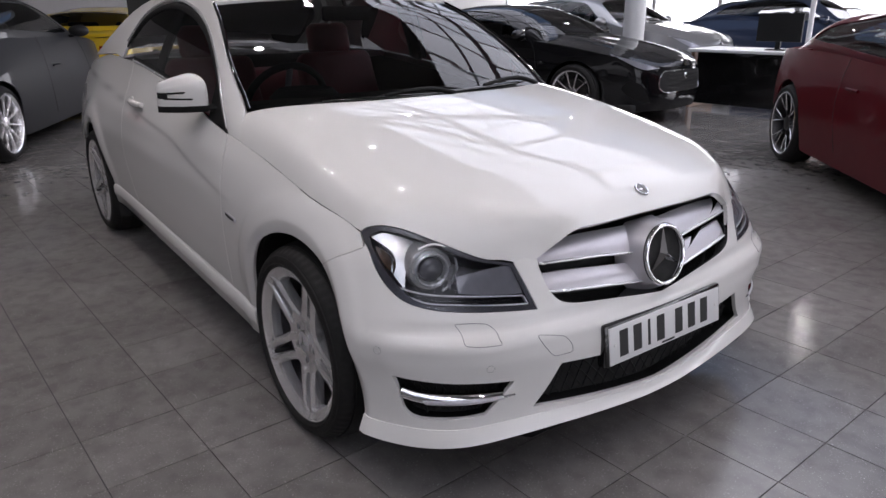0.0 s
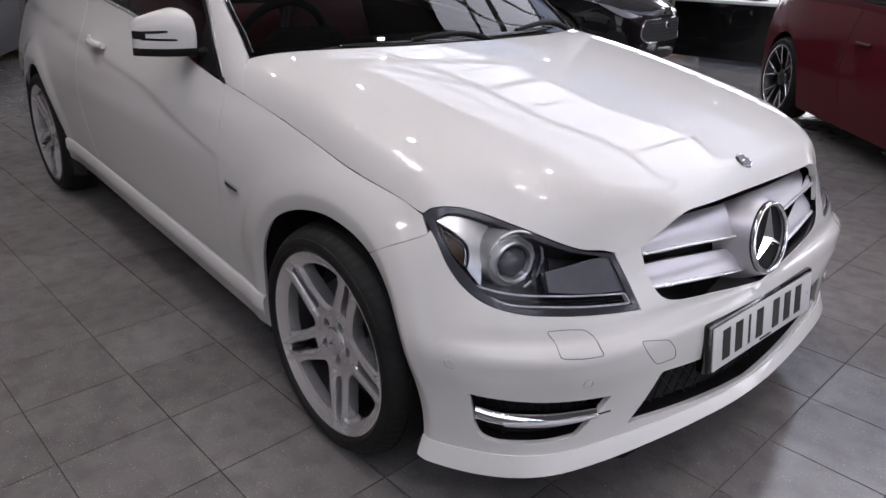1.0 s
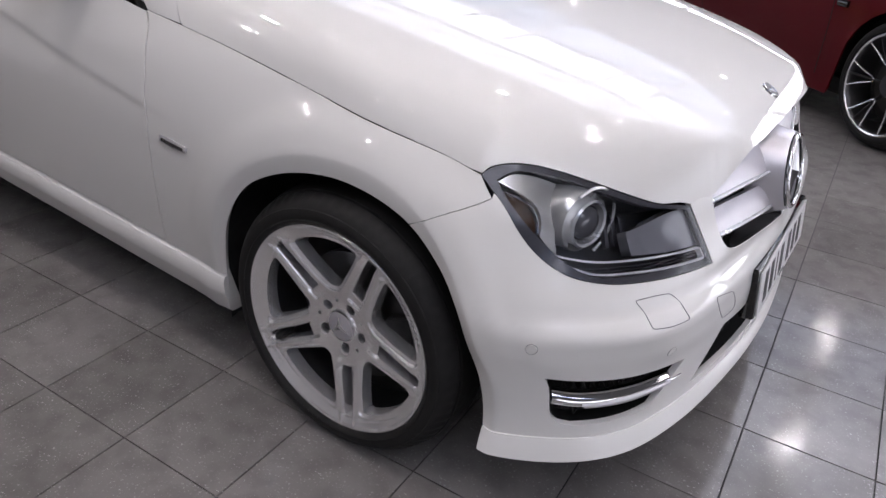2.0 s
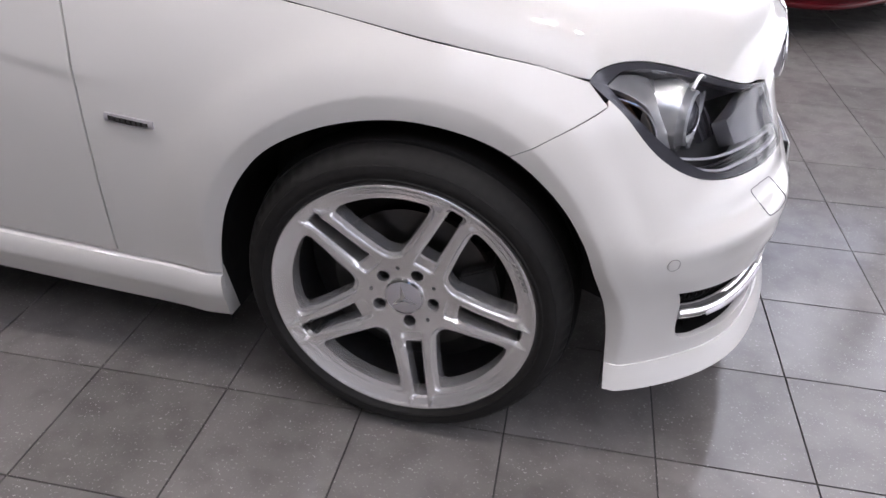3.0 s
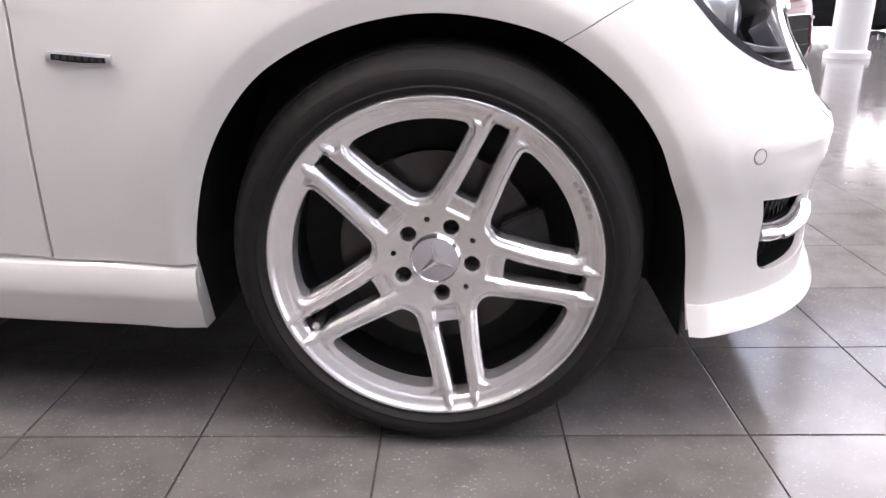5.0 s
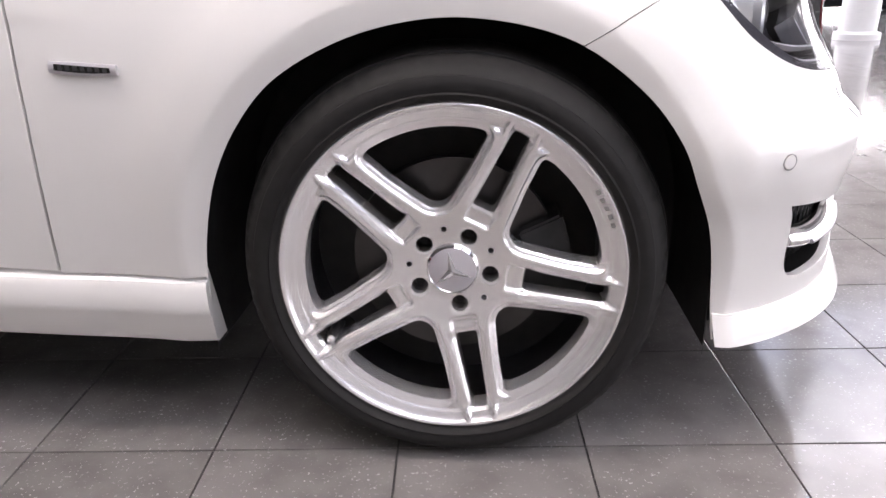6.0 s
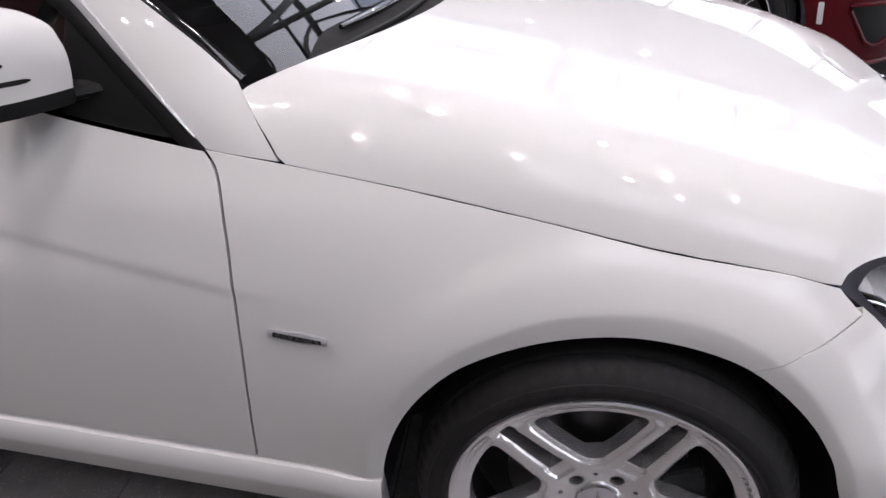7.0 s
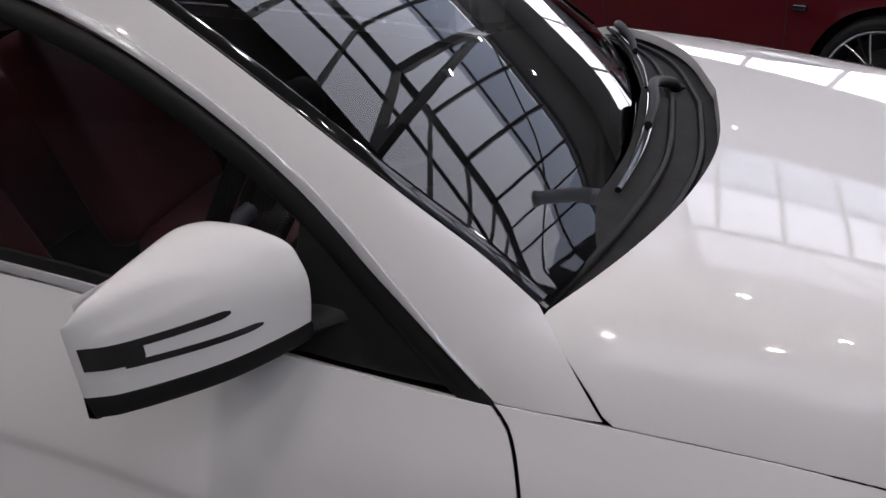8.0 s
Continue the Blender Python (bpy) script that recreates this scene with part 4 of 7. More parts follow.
def build_wheel():
    """A twin-spoke alloy wheel; its outer plane is y = 0 and it reaches inwards along y."""
    thing = empty("wheel")
    v, f = alloy_face(64.0)
    mesh_part("alloy_rim", v, f, ALLOY, thing, "silver twin-spoke alloy face").data.shade_smooth()
    # a short row of engraved marks on the rim
    for k in range(5):
        a = radians(19.0 + 3.2 * k)
        u, w = Vector((math.cos(a), 0, math.sin(a))), Vector((-math.sin(a), 0, math.cos(a)))
        v = [u * r_ + w * h_ + Vector((0, y_, 0)) for y_lift in (0.0, 0.0008) for r_, y_ in ((0.2335, 0.0086 + y_lift), (0.2390, 0.0057 + y_lift)) for h_ in (-0.0035, 0.0035)]
        mesh_part("rim_mark", v, [(0, 1, 3, 2), (4, 6, 7, 5), (0, 4, 5, 1), (2, 3, 7, 6), (0, 2, 6, 4), (1, 5, 7, 3)], JOINT_GREY, thing, "small grey mark on the rim")
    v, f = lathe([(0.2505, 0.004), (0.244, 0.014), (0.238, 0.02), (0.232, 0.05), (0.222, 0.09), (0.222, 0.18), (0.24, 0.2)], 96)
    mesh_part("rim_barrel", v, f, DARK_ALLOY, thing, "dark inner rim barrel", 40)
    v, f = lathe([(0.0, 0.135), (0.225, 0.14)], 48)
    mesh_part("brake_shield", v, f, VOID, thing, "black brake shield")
    v, f = lathe(tyre_profile(), 264)
    rows_ = len(tyre_profile())
    for i, (x, y, z) in enumerate(v):
        ang, j = i // rows_, i % rows_
        if 11 <= j <= 12 and ang % 4 == 0:
            k = 1 - (0.0030 if j == 12 else 0.0018) / math.hypot(x, z)
            v[i] = (x * k, y + 0.0022, z * k)
        elif 6 <= j <= 8 and (ang // 11) % 3 == 1 and ang % 2 == 0:
            v[i] = (x, y - 0.0007, z)
    v = [(x, y, max(z, -0.3115)) for x, y, z in v]
    mesh_part("tyre", v, f, RUBBER, thing, "black low-profile tyre", 35)
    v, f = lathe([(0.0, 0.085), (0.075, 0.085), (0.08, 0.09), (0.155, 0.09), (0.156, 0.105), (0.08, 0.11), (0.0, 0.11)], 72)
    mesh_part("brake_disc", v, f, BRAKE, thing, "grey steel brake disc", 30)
    bm = bmesh.new()
    pts = [polar(r, a) for r, aa in ((0.175, range(-25, 30, 5)), (0.105, range(25, -30, -5))) for a in aa]
    vs = [bm.verts.new((x, 0.065, z)) for x, z in pts]
    face = bm.faces.new(vs)
    ext = bmesh.ops.extrude_face_region(bm, geom=[face])
    bmesh.ops.translate(bm, verts=[q for q in ext["geom"] if isinstance(q, bmesh.types.BMVert)], vec=(0, 0.07, 0))
    bmesh.ops.recalc_face_normals(bm, faces=bm.faces[:])
    bmesh.ops.bevel(bm, geom=bm.edges[:], offset=0.004, segments=2, affect="EDGES")
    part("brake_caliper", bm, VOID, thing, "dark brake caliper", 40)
    v, f = lathe([(0.0, 0.0295), (0.028, 0.0300), (0.034, 0.0325), (0.0365, 0.038), (0.0365, 0.05)], 40)
    cap = mesh_part("centre_cap", v, f, SATIN, thing, "silver centre cap", 30)
    v, f = lathe([(0.0365, 0.040), (0.0385, 0.0345), (0.0355, 0.0318), (0.0335, 0.0335)], 40)
    mesh_part("cap_ring", v, f, CHROME, cap, "thin chrome ring", 40)
    star = star_points(0.032, 0.0065, 100.0)
    v = [(0, 0.0255, 0)] + [(x, 0.0305 if k % 2 == 0 else 0.0285, z) for k, (x, z) in enumerate(star)]
    mesh_part("cap_emblem", v, [(0, 1 + (k + 1) % 6, 1 + k) for k in range(6)], CHROME, cap, "raised three-armed emblem")
    # bolts in black: the shade of their deep holes is put into the colour
    for k in range(5):
        c = polar(0.056, 64.0 + 72 * k)
        v, f = lathe([(0.0, 0.056), (0.0075, 0.056), (0.0085, 0.058), (0.0085, 0.075)], 6, "y", (c[0], 0, c[1]))
        mesh_part("wheel_bolt", v, f, PLASTIC, thing)
    c = polar(0.205, 208.5)
    v, f = tube([(c[0], 0.06, c[1]), (c[0] * 1.01, 0.018, c[1] * 1.01), (c[0] * 1.01, 0.004, c[1] * 1.01)], (0.010, 0.008, 0.005), 10)
    valve = mesh_part("valve", v, f, PLASTIC, thing, "black tyre valve", 60)
    v, f = tube([(c[0] * 1.01, 0.012, c[1] * 1.01), (c[0] * 1.012, -0.001, c[1] * 1.012), (c[0] * 1.012, -0.002, c[1] * 1.012)], (0.0055, 0.0055, 0.003), 10)
    mesh_part("valve_cap", v, f, TRIM, valve, "bright metal valve cap", 40)
    return thing


WHEEL_Y = -0.874
wheel = build_wheel()
wheel.matrix_basis = pose(0, WHEEL_Y, 0.312)
wheel.parent = car
for x, half_turn in ((-2.76, 0), (0.0, 180), (-2.76, 180)):
    track = WHEEL_Y + (0.026 if x < 0 else 0)
    copy_thing(wheel, pose(x, track if half_turn == 0 else -track, 0.312, 0, 0, half_turn))


def arch_liner(cx, side):
    v, f = [], []
    for i in range(25):
        a = radians(-21 + 222 * i / 24)
        # below the axle the liner runs straight down
        low = 1 / abs(math.cos(a)) if math.sin(a) < 0 else 1.0
        for r, y in ((0.372, 0.835), (0.385, 0.80), (0.385, 0.55), (0.05, 0.55)):
            v.append((cx + r * low * math.cos(a), side * y, 0.312 + r * low * math.sin(a)))
    for i in range(24):
        for j in range(3):
            f.append((i * 4 + j, i * 4 + j + 1, i * 4 + 5 + j, i * 4 + 4 + j))
    mesh_part("arch_liner", v, f, VOID, car, "black wheel arch liner", 60)


for cx in (0.0, -2.76):
    for side in (-1, 1):
        arch_liner(cx, side)


# inner shell behind the panels, dark in the joints
shell = ring([(0.30, 0.73), (0.37, 0.70), (0.40, 0.26)], [(0.40, 0.26), (0.388, 0.27)], [(0.388 * math.cos(radians(a)), 0.312 + 0.388 * math.sin(radians(a))) for a in range(-5, 190, 8)], [(-0.386, 0.25), (-2.35, 0.25)],
             [(-2.76 + 0.388 * math.cos(radians(a)), 0.312 + 0.388 * math.sin(radians(a))) for a in range(-5, 190, 8)], [(-3.2, 0.28), (-3.5, 0.35), (-3.5, 0.85), (-2.0, 1.03), (-1.2, 0.95), (-0.62, 0.865), (0.30, 0.73)], step=0.04)
both_sides("inner_shell", skin, shell, [], VOID, h=0.06, depth=0, out=-0.03)
under = [(0.68, 0.5), (0.7, 0.0), (0.68, -0.5), (0.4, -0.76), (0.4, -0.54), (-0.4, -0.54), (-0.4, -0.79), (-2.36, -0.79), (-2.36, -0.54), (-3.2, -0.54), (-3.4, -0.6), (-3.4, 0.6), (-3.2, 0.54), (-2.36, 0.54), (-2.36, 0.79), (-0.4, 0.79), (-0.4, 0.54), (0.4, 0.54), (0.4, 0.76)]
bm = bmesh.new()
bmesh.ops.triangulate(bm, faces=[bm.faces.new([bm.verts.new((x, y, 0.19)) for x, y in under])])
part("underbody", bm, VOID, car, "black underbody tray")


def sill_skirt(side):
    """The flared side skirt between the wheel arches."""
    sec = ((-0.012, 0.014), (-0.004, 0.000), (0.004, -0.004), (0.009, -0.014), (0.009, -0.046), (0.007, -0.058), (0.002, -0.066), (-0.003, -0.100), (-0.010, -0.109), (-0.045, -0.110))
    v, f = [], []
    xs = np.linspace(-0.371, -2.36, 40)
    zt = smooth([p[0] for p in SILL_TOP][::-1], [p[1] for p in SILL_TOP][::-1])
    for x in xs:
        z = float(zt(x))
        base = skin(x, z)
        for o, d in sec:
            v.append((x, side * (abs(base[1]) + o + 0.001), z + d - 0.003))
    k = len(sec)
    for i in range(len(xs) - 1):
        for j in range(k - 1):
            f.append((i * k + j, i * k + j + 1, i * k + k + j + 1, i * k + k + j))
    f += [tuple(range(k))[::-1], tuple(range((len(xs) - 1) * k, len(xs) * k))]
    bm = bmesh.new()
    vs = [bm.verts.new(p) for p in v]
    for q in f:
        bm.faces.new([vs[i] for i in q])
    bmesh.ops.recalc_face_normals(bm, faces=bm.faces[:])
    part("side_skirt", bm, WHITE_PAINT, car, "white flared side skirt", 35)


for side in (-1, 1):
    sill_skirt(side)


# ---- the coupe's lamps, grille and trim ----
def skin_frame(s, z, lift=nose):
    """A place on the skin with its outward normal."""
    p, n = normals_of(lift, np.array([[s, z]]), from_axis)
    return Vector(p[0]), Vector(n[0])


def on_skin(line, lift=nose, out=0.0):
    p, n = normals_of(lift, np.array(line, float), from_axis)
    return p + n * out, n


def mirror_y(p):
    return np.asarray(p, float) * np.array([1, -1, 1])


def skin_ribbon(name, low, high, out_low, out_high, mat, parent, lift=nose, side=-1, n=40, label="", bulge=0.0):
    """A bowed blade between two lines on the skin, with some thickness."""
    a, b = np.array(spline(low, 12)), np.array(spline(high, 12))
    ia, ib = np.linspace(0, len(a) - 1, n), np.linspace(0, len(b) - 1, n)
    a = np.stack([np.interp(ia, range(len(a)), a[:, k]) for k in (0, 1)], -1)
    b = np.stack([np.interp(ib, range(len(b)), b[:, k]) for k in (0, 1)], -1)
    rows, cuts = [], 7
    for t in np.linspace(0, 1, cuts):
        rows.append(on_skin(a + (b - a) * t, lift, out_low + (out_high - out_low) * t + bulge * math.sin(math.pi * t))[0])
    rows += [on_skin(b, lift, out_high - 0.012)[0], on_skin(a, lift, out_low - 0.012)[0]]
    k = len(rows)
    v = [mirror_y(r[i]) if side > 0 else r[i] for i in range(n) for r in rows]
    f = [(i * k + j, i * k + (j + 1) % k, (i + 1) * k + (j + 1) % k, (i + 1) * k + j) for i in range(n - 1) for j in range(k)]
    f += [tuple(range(k)), tuple(range((n - 1) * k, n * k))]
    bm = bmesh.new()
    vs = [bm.verts.new(p) for p in v]
    for q in f:
        bm.faces.new([vs[i] for i in q])
    bmesh.ops.recalc_face_normals(bm, faces=bm.faces[:])
    return part(name, bm, mat, parent, label, 50)


def turned(name, profile, centre, axis, mat, parent, label="", n=40, angle=35):
    """A lathe form at centre whose axis points along axis."""
    v, f = lathe(profile, n, "z")
    m = Matrix.Translation(centre) @ Vector(axis).normalized().to_track_quat("Z", "Y").to_matrix().to_4x4()
    return mesh_part(name, [m @ Vector(p) for p in v], f, mat, parent, label, angle)


lamp_outline = ring(spline(LAMP_TOP, 5), spline(LAMP_SIDE, 5), spline(LAMP_LOW, 5), step=0.012)


def headlight(side):
    """A lamp unit: dark bucket and wide bezel, silvered trim, amber chamber, projector, block with a painted-in
    reflection, light guides and clear cover.
    """
    lift = skin if side < 0 else (lambda u, v: skin(u, v) * np.array([1, -1, 1]))
    flip = (lambda p: p) if side < 0 else (lambda p: Vector((p[0], -p[1], p[2])))
    lamp = panel("headlight", lift, inset(lamp_outline, 0.001), [], LENS_GLASS, car, h=0.025, depth=0, out=0.001, label="clear headlight cover over a dark housing")
    inner = ring(spline([(0.378, 0.731), (0.43, 0.745), (0.50, 0.744), (0.56, 0.736), (0.63, 0.719), (0.71, 0.698), (0.78, 0.682), (0.84, 0.673), (0.893, 0.664)], 4), spline([(0.893, 0.664), (0.918, 0.610), (0.935, 0.566)], 4),
                 spline([(0.935, 0.566), (0.85, 0.573), (0.72, 0.580), (0.64, 0.583), (0.585, 0.598), (0.50, 0.645), (0.446, 0.677), (0.403, 0.706), (0.378, 0.731)], 4), step=0.012)
    panel("lamp_bezel", lift, inset(lamp_outline, 0.0015), [inner], BEZEL, lamp, h=0.02, depth=0.02, out=-0.003, label="wide dark grey bezel")
    panel("lamp_housing", lift, inset(lamp_outline, 0.003), [], BUCKET, lamp, h=0.025, depth=0, out=-0.085, label="black lamp bucket")
    wall_out, wall_in = on_skin(inner, lift, -0.006)[0], on_skin(inset(inner, 0.002), lift, -0.086)[0]
    n = len(wall_out)
    mesh_part("lamp_wall", [*wall_out, *wall_in], [(i, (i + 1) % n, n + (i + 1) % n, n + i) for i in range(n)], BUCKET, lamp, "", 50)

    def sunk(line, front, back):
        """A smooth patch on the skin's girth and height that falls from front to back depth along the girth."""
        lo, hi = line[:, 0].min(), line[:, 0].max()

        def place(u, v):
            p, nn = normals_of(lift, np.stack([np.ravel(u), np.ravel(v)], -1), from_axis)
            t = np.clip((np.ravel(u) - lo) / (hi - lo), 0, 1)
            return (p + nn * (front + (back - front) * t**1.5)[:, None]).reshape(*np.shape(u), 3)
        return place
    # silvered trim: a bright band under the bonnet's edge that turns down beside the projector
    band = ring(spline([(0.383, 0.730), (0.43, 0.742), (0.50, 0.741), (0.56, 0.733), (0.604, 0.722)], 4), spline([(0.604, 0.722), (0.572, 0.706), (0.552, 0.680), (0.548, 0.650), (0.552, 0.622)], 4), spline([(0.552, 0.622), (0.528, 0.636), (0.508, 0.650)], 3),
                spline([(0.508, 0.650), (0.512, 0.675), (0.500, 0.697), (0.463, 0.713), (0.420, 0.723), (0.383, 0.730)], 4), step=0.008)
    trim = panel("silver_trim", sunk(band, -0.010, -0.040), band, [], REFLECTOR, lamp, h=0.010, depth=0.012, label="bright silvered lamp trim")
    chamber = ring(spline([(0.398, 0.719), (0.43, 0.716), (0.465, 0.708), (0.494, 0.692)], 3), spline([(0.494, 0.692), (0.505, 0.670), (0.504, 0.652)], 3), spline([(0.504, 0.652), (0.462, 0.672), (0.425, 0.696), (0.398, 0.719)], 3), step=0.008)
    panel("indicator_lens", sunk(chamber, -0.022, -0.050), chamber, [], SMOKED_AMBER, lamp, h=0.012, depth=0.006, label="smoky amber indicator chamber")
    v, f = tube(on_skin(spline([(0.404, 0.717), (0.448, 0.709), (0.482, 0.696), (0.497, 0.676), (0.500, 0.656)], 5), lift, -0.020)[0], 0.0028, 6)
    mesh_part("chamber_edge", v, f, CHROME, trim, "bright edge of the indicator chamber", 60)
    # projector with an outer arc, a bright ring and a grey glass dome
    p, nn = skin_frame(0.631, 0.671, skin)
    face = Vector((0.95, -0.30, 0.04)).normalized()
    c = flip(p - nn * 0.036)
    face = flip(face)
    barrel = turned("projector", [(0.070, -0.06), (0.066, -0.02), (0.058, -0.006), (0.047, -0.012)], c, face, REFLECTOR, lamp, "silvered projector barrel")
    v, f = tube([c + face * 0.004 + (face.cross(Vector((0, 0, 1))).normalized() * math.cos(a) * (1 if side < 0 else -1) + Vector((0, 0, 1)) * math.sin(a)) * 0.071 for a in np.linspace(radians(60), radians(245), 24)], 0.0035, 8)
    mesh_part("projector_arc", v, f, TRIM, barrel, "bright arc round the projector", 60)
    turned("projector_rim", [(0.0480, -0.012), (0.0475, 0.006), (0.0440, 0.010), (0.0400, 0.007), (0.0365, -0.006)], c, face, TRIM, barrel, "wide chrome lens rim")
    turned("projector_collar", [(0.0365, -0.006), (0.0350, -0.002), (0.0335, -0.004)], c, face, BUCKET, barrel, "dark inner collar")
    turned("projector_lens", [(0.0335 * math.cos(radians(a)), -0.004 + 0.020 * math.sin(radians(a))) for a in range(0, 91, 10)], c, face, DOME_GLASS, barrel, "grey glass projector lens")
    # ribbed carrier behind, and the block beside the grille, paled as the cover's lantern reflection
    for k in range(3):
        s0 = 0.694 + 0.024 * k
        skin_ribbon("carrier_rib", [(s0, 0.628), (s0 + 0.010, 0.628)], [(s0 - 0.004, 0.690 - 0.006 * k), (s0 + 0.006, 0.688 - 0.006 * k)], -0.056, -0.060, SMOKE, lamp, skin, side, 4)
    block = ring(spline([(0.714, 0.647), (0.772, 0.655), (0.836, 0.664), (0.890, 0.667)], 4), spline([(0.890, 0.667), (0.908, 0.644), (0.924, 0.596)], 3), spline([(0.924, 0.596), (0.82, 0.602), (0.722, 0.611)], 4), [(0.722, 0.611), (0.714, 0.647)], step=0.012)
    panel("inner_block", lift, block, [], BLOCK, lamp, h=0.015, depth=0.03, out=-0.012, label="inner lamp block, paled as the lantern's reflection in the cover")
    for name, line in (("light_bar", [(0.500, 0.627), (0.555, 0.616), (0.624, 0.607), (0.715, 0.602), (0.816, 0.596), (0.918, 0.589)]), ("marker_rib", [(0.575, 0.600), (0.625, 0.588), (0.714, 0.583), (0.818, 0.576), (0.928, 0.568)])):
        skin_ribbon(name, line, [(s, z + 0.0035) for s, z in line], -0.003, -0.005, LIGHT_GUIDE, lamp, skin, side, 28, "thin white light guide")
    skin_ribbon("guide_end", [(0.918, 0.589), (0.928, 0.569)], [(0.922, 0.590), (0.932, 0.570)], -0.004, -0.004, LIGHT_GUIDE, lamp, skin, side, 6)
    for k in range(3):
        skin_ribbon("lamp_louvre", [(0.60 + 0.01 * k, 0.5985 - 0.0045 * k), (0.76, 0.5925 - 0.0055 * k), (0.918, 0.5825 - 0.005 * k)], [(0.60 + 0.01 * k, 0.6005 - 0.0045 * k), (0.76, 0.5945 - 0.0055 * k), (0.918, 0.5845 - 0.005 * k)], -0.012, -0.016, SMOKE, lamp, skin, side, 16)


for side in (-1, 1):
    headlight(side)

# grille
grille_top = [(0.998, 0.712), (1.06, 0.724), (1.15, 0.729), (1.24, 0.733)]
grille = panel("grille", nose, ring(spline(grille_top, 6), spline(mirrored(grille_top), 6), spline(mirrored(GRILLE_LOW), 6), spline(GRILLE_LOW[::-1], 6), step=0.016), [], VOID, car, h=0.04, depth=0, out=-0.075, label="black grille with two silver louvres each side")
for side in (-1, 1):
    for low_line, high_line in (([(1.001, 0.668), (1.12, 0.664), (1.222, 0.650)], [(1.003, 0.716), (1.115, 0.730), (1.222, 0.727)]), ([(1.008, 0.592), (1.125, 0.578), (1.222, 0.561)], [(1.000, 0.634), (1.097, 0.632), (1.222, 0.620)])):
        skin_ribbon("louvre", low_line, high_line, -0.016, -0.034, SATIN, grille, nose, side, 24, "satin silver louvre", 0.005)
        edge_low, edge_high = [(s, z - 0.007) for s, z in low_line[:2]] + [(1.205, low_line[2][1] - 0.004)], [(s, z + 0.001) for s, z in low_line[:2]] + [(1.205, low_line[2][1] + 0.002)]
        skin_ribbon("louvre_edge", edge_low, edge_high, -0.011, -0.013, TRIM, grille, nose, side, 24, "bright chrome louvre edge", 0.003)
wall_a = on_skin(ring(spline(grille_top, 6), spline(mirrored(grille_top), 6), spline(mirrored(GRILLE_LOW), 6), spline(GRILLE_LOW[::-1], 6), step=0.016), nose, -0.002)[0]
wall_b = wall_a - np.array([0.075, 0, 0])
n = len(wall_a)
mesh_part("grille_wall", [*wall_a, *wall_b], [(i, (i + 1) % n, n + (i + 1) % n, n + i) for i in range(n)], GLOSS_BLACK, grille, "", 50)
STAR = Vector((0.694, 0, 0.619))
STAR_AXIS = Vector((0.97, 0, 0.20)).normalized()
hub = turned("emblem_housing", [(0.122, -0.085), (0.108, -0.050), (0.098, -0.022), (0.0925, -0.006), (0.088, -0.012)], STAR, STAR_AXIS, SATIN, grille, "silver emblem housing", 56)
turned("emblem_back", [(0.0, -0.013), (0.088, -0.013)], STAR, STAR_AXIS, VOID, hub, "black disc", 48)
turned("emblem_ring", [(0.0850 + 0.0062 * math.cos(radians(a)), 0.0062 * math.sin(radians(a))) for a in range(0, 361, 30)], STAR, STAR_AXIS, CHROME, hub, "chrome ring", 64)
sm = Matrix.Translation(STAR) @ STAR_AXIS.to_track_quat("Z", "Y").to_matrix().to_4x4()
ups = STAR_AXIS.to_track_quat("Z", "Y").to_matrix().inverted() @ Vector((0, 0, 1))
turn0 = math.degrees(math.atan2(ups.y, ups.x))
pts = star_points(0.084, 0.0135, turn0)
mesh_part("emblem_star", [sm @ Vector((0, 0, 0.010))] + [sm @ Vector((x, y, 0.001 if k % 2 == 0 else -0.009)) for k, (x, y) in enumerate(pts)], [(0, 1 + k, 1 + (k + 1) % 6) for k in range(6)], CHROME, hub, "chrome three-armed star")

# bonnet badge
hp, hn = normals_of(hood, np.array([[0.590, 0.0]]), lambda p: p * 0 + np.array([0.2, 0, 1]))
badge = turned("bonnet_badge", [(0.0, 0.004), (0.017, 0.0035), (0.019, 0.003)], hp[0], hn[0], STEEL_PAINT, car, "small round bonnet badge", 32)
turned("badge_rim", [(0.018, 0.0), (0.0185, 0.0042), (0.0215, 0.0045), (0.0235, 0.0)], hp[0], hn[0], CHROME, badge, "chrome badge rim", 36)
bmx = Matrix.Translation(hp[0]) @ Vector(hn[0]).to_track_quat("Z", "Y").to_matrix().to_4x4()
mesh_part("badge_star", [bmx @ Vector((0, 0, 0.0062))] + [bmx @ Vector((x, y, 0.0042)) for x, y in star_points(0.015, 0.004, 180.0)], [(0, 1 + k, 1 + (k + 1) % 6) for k in range(6)], CHROME, badge)


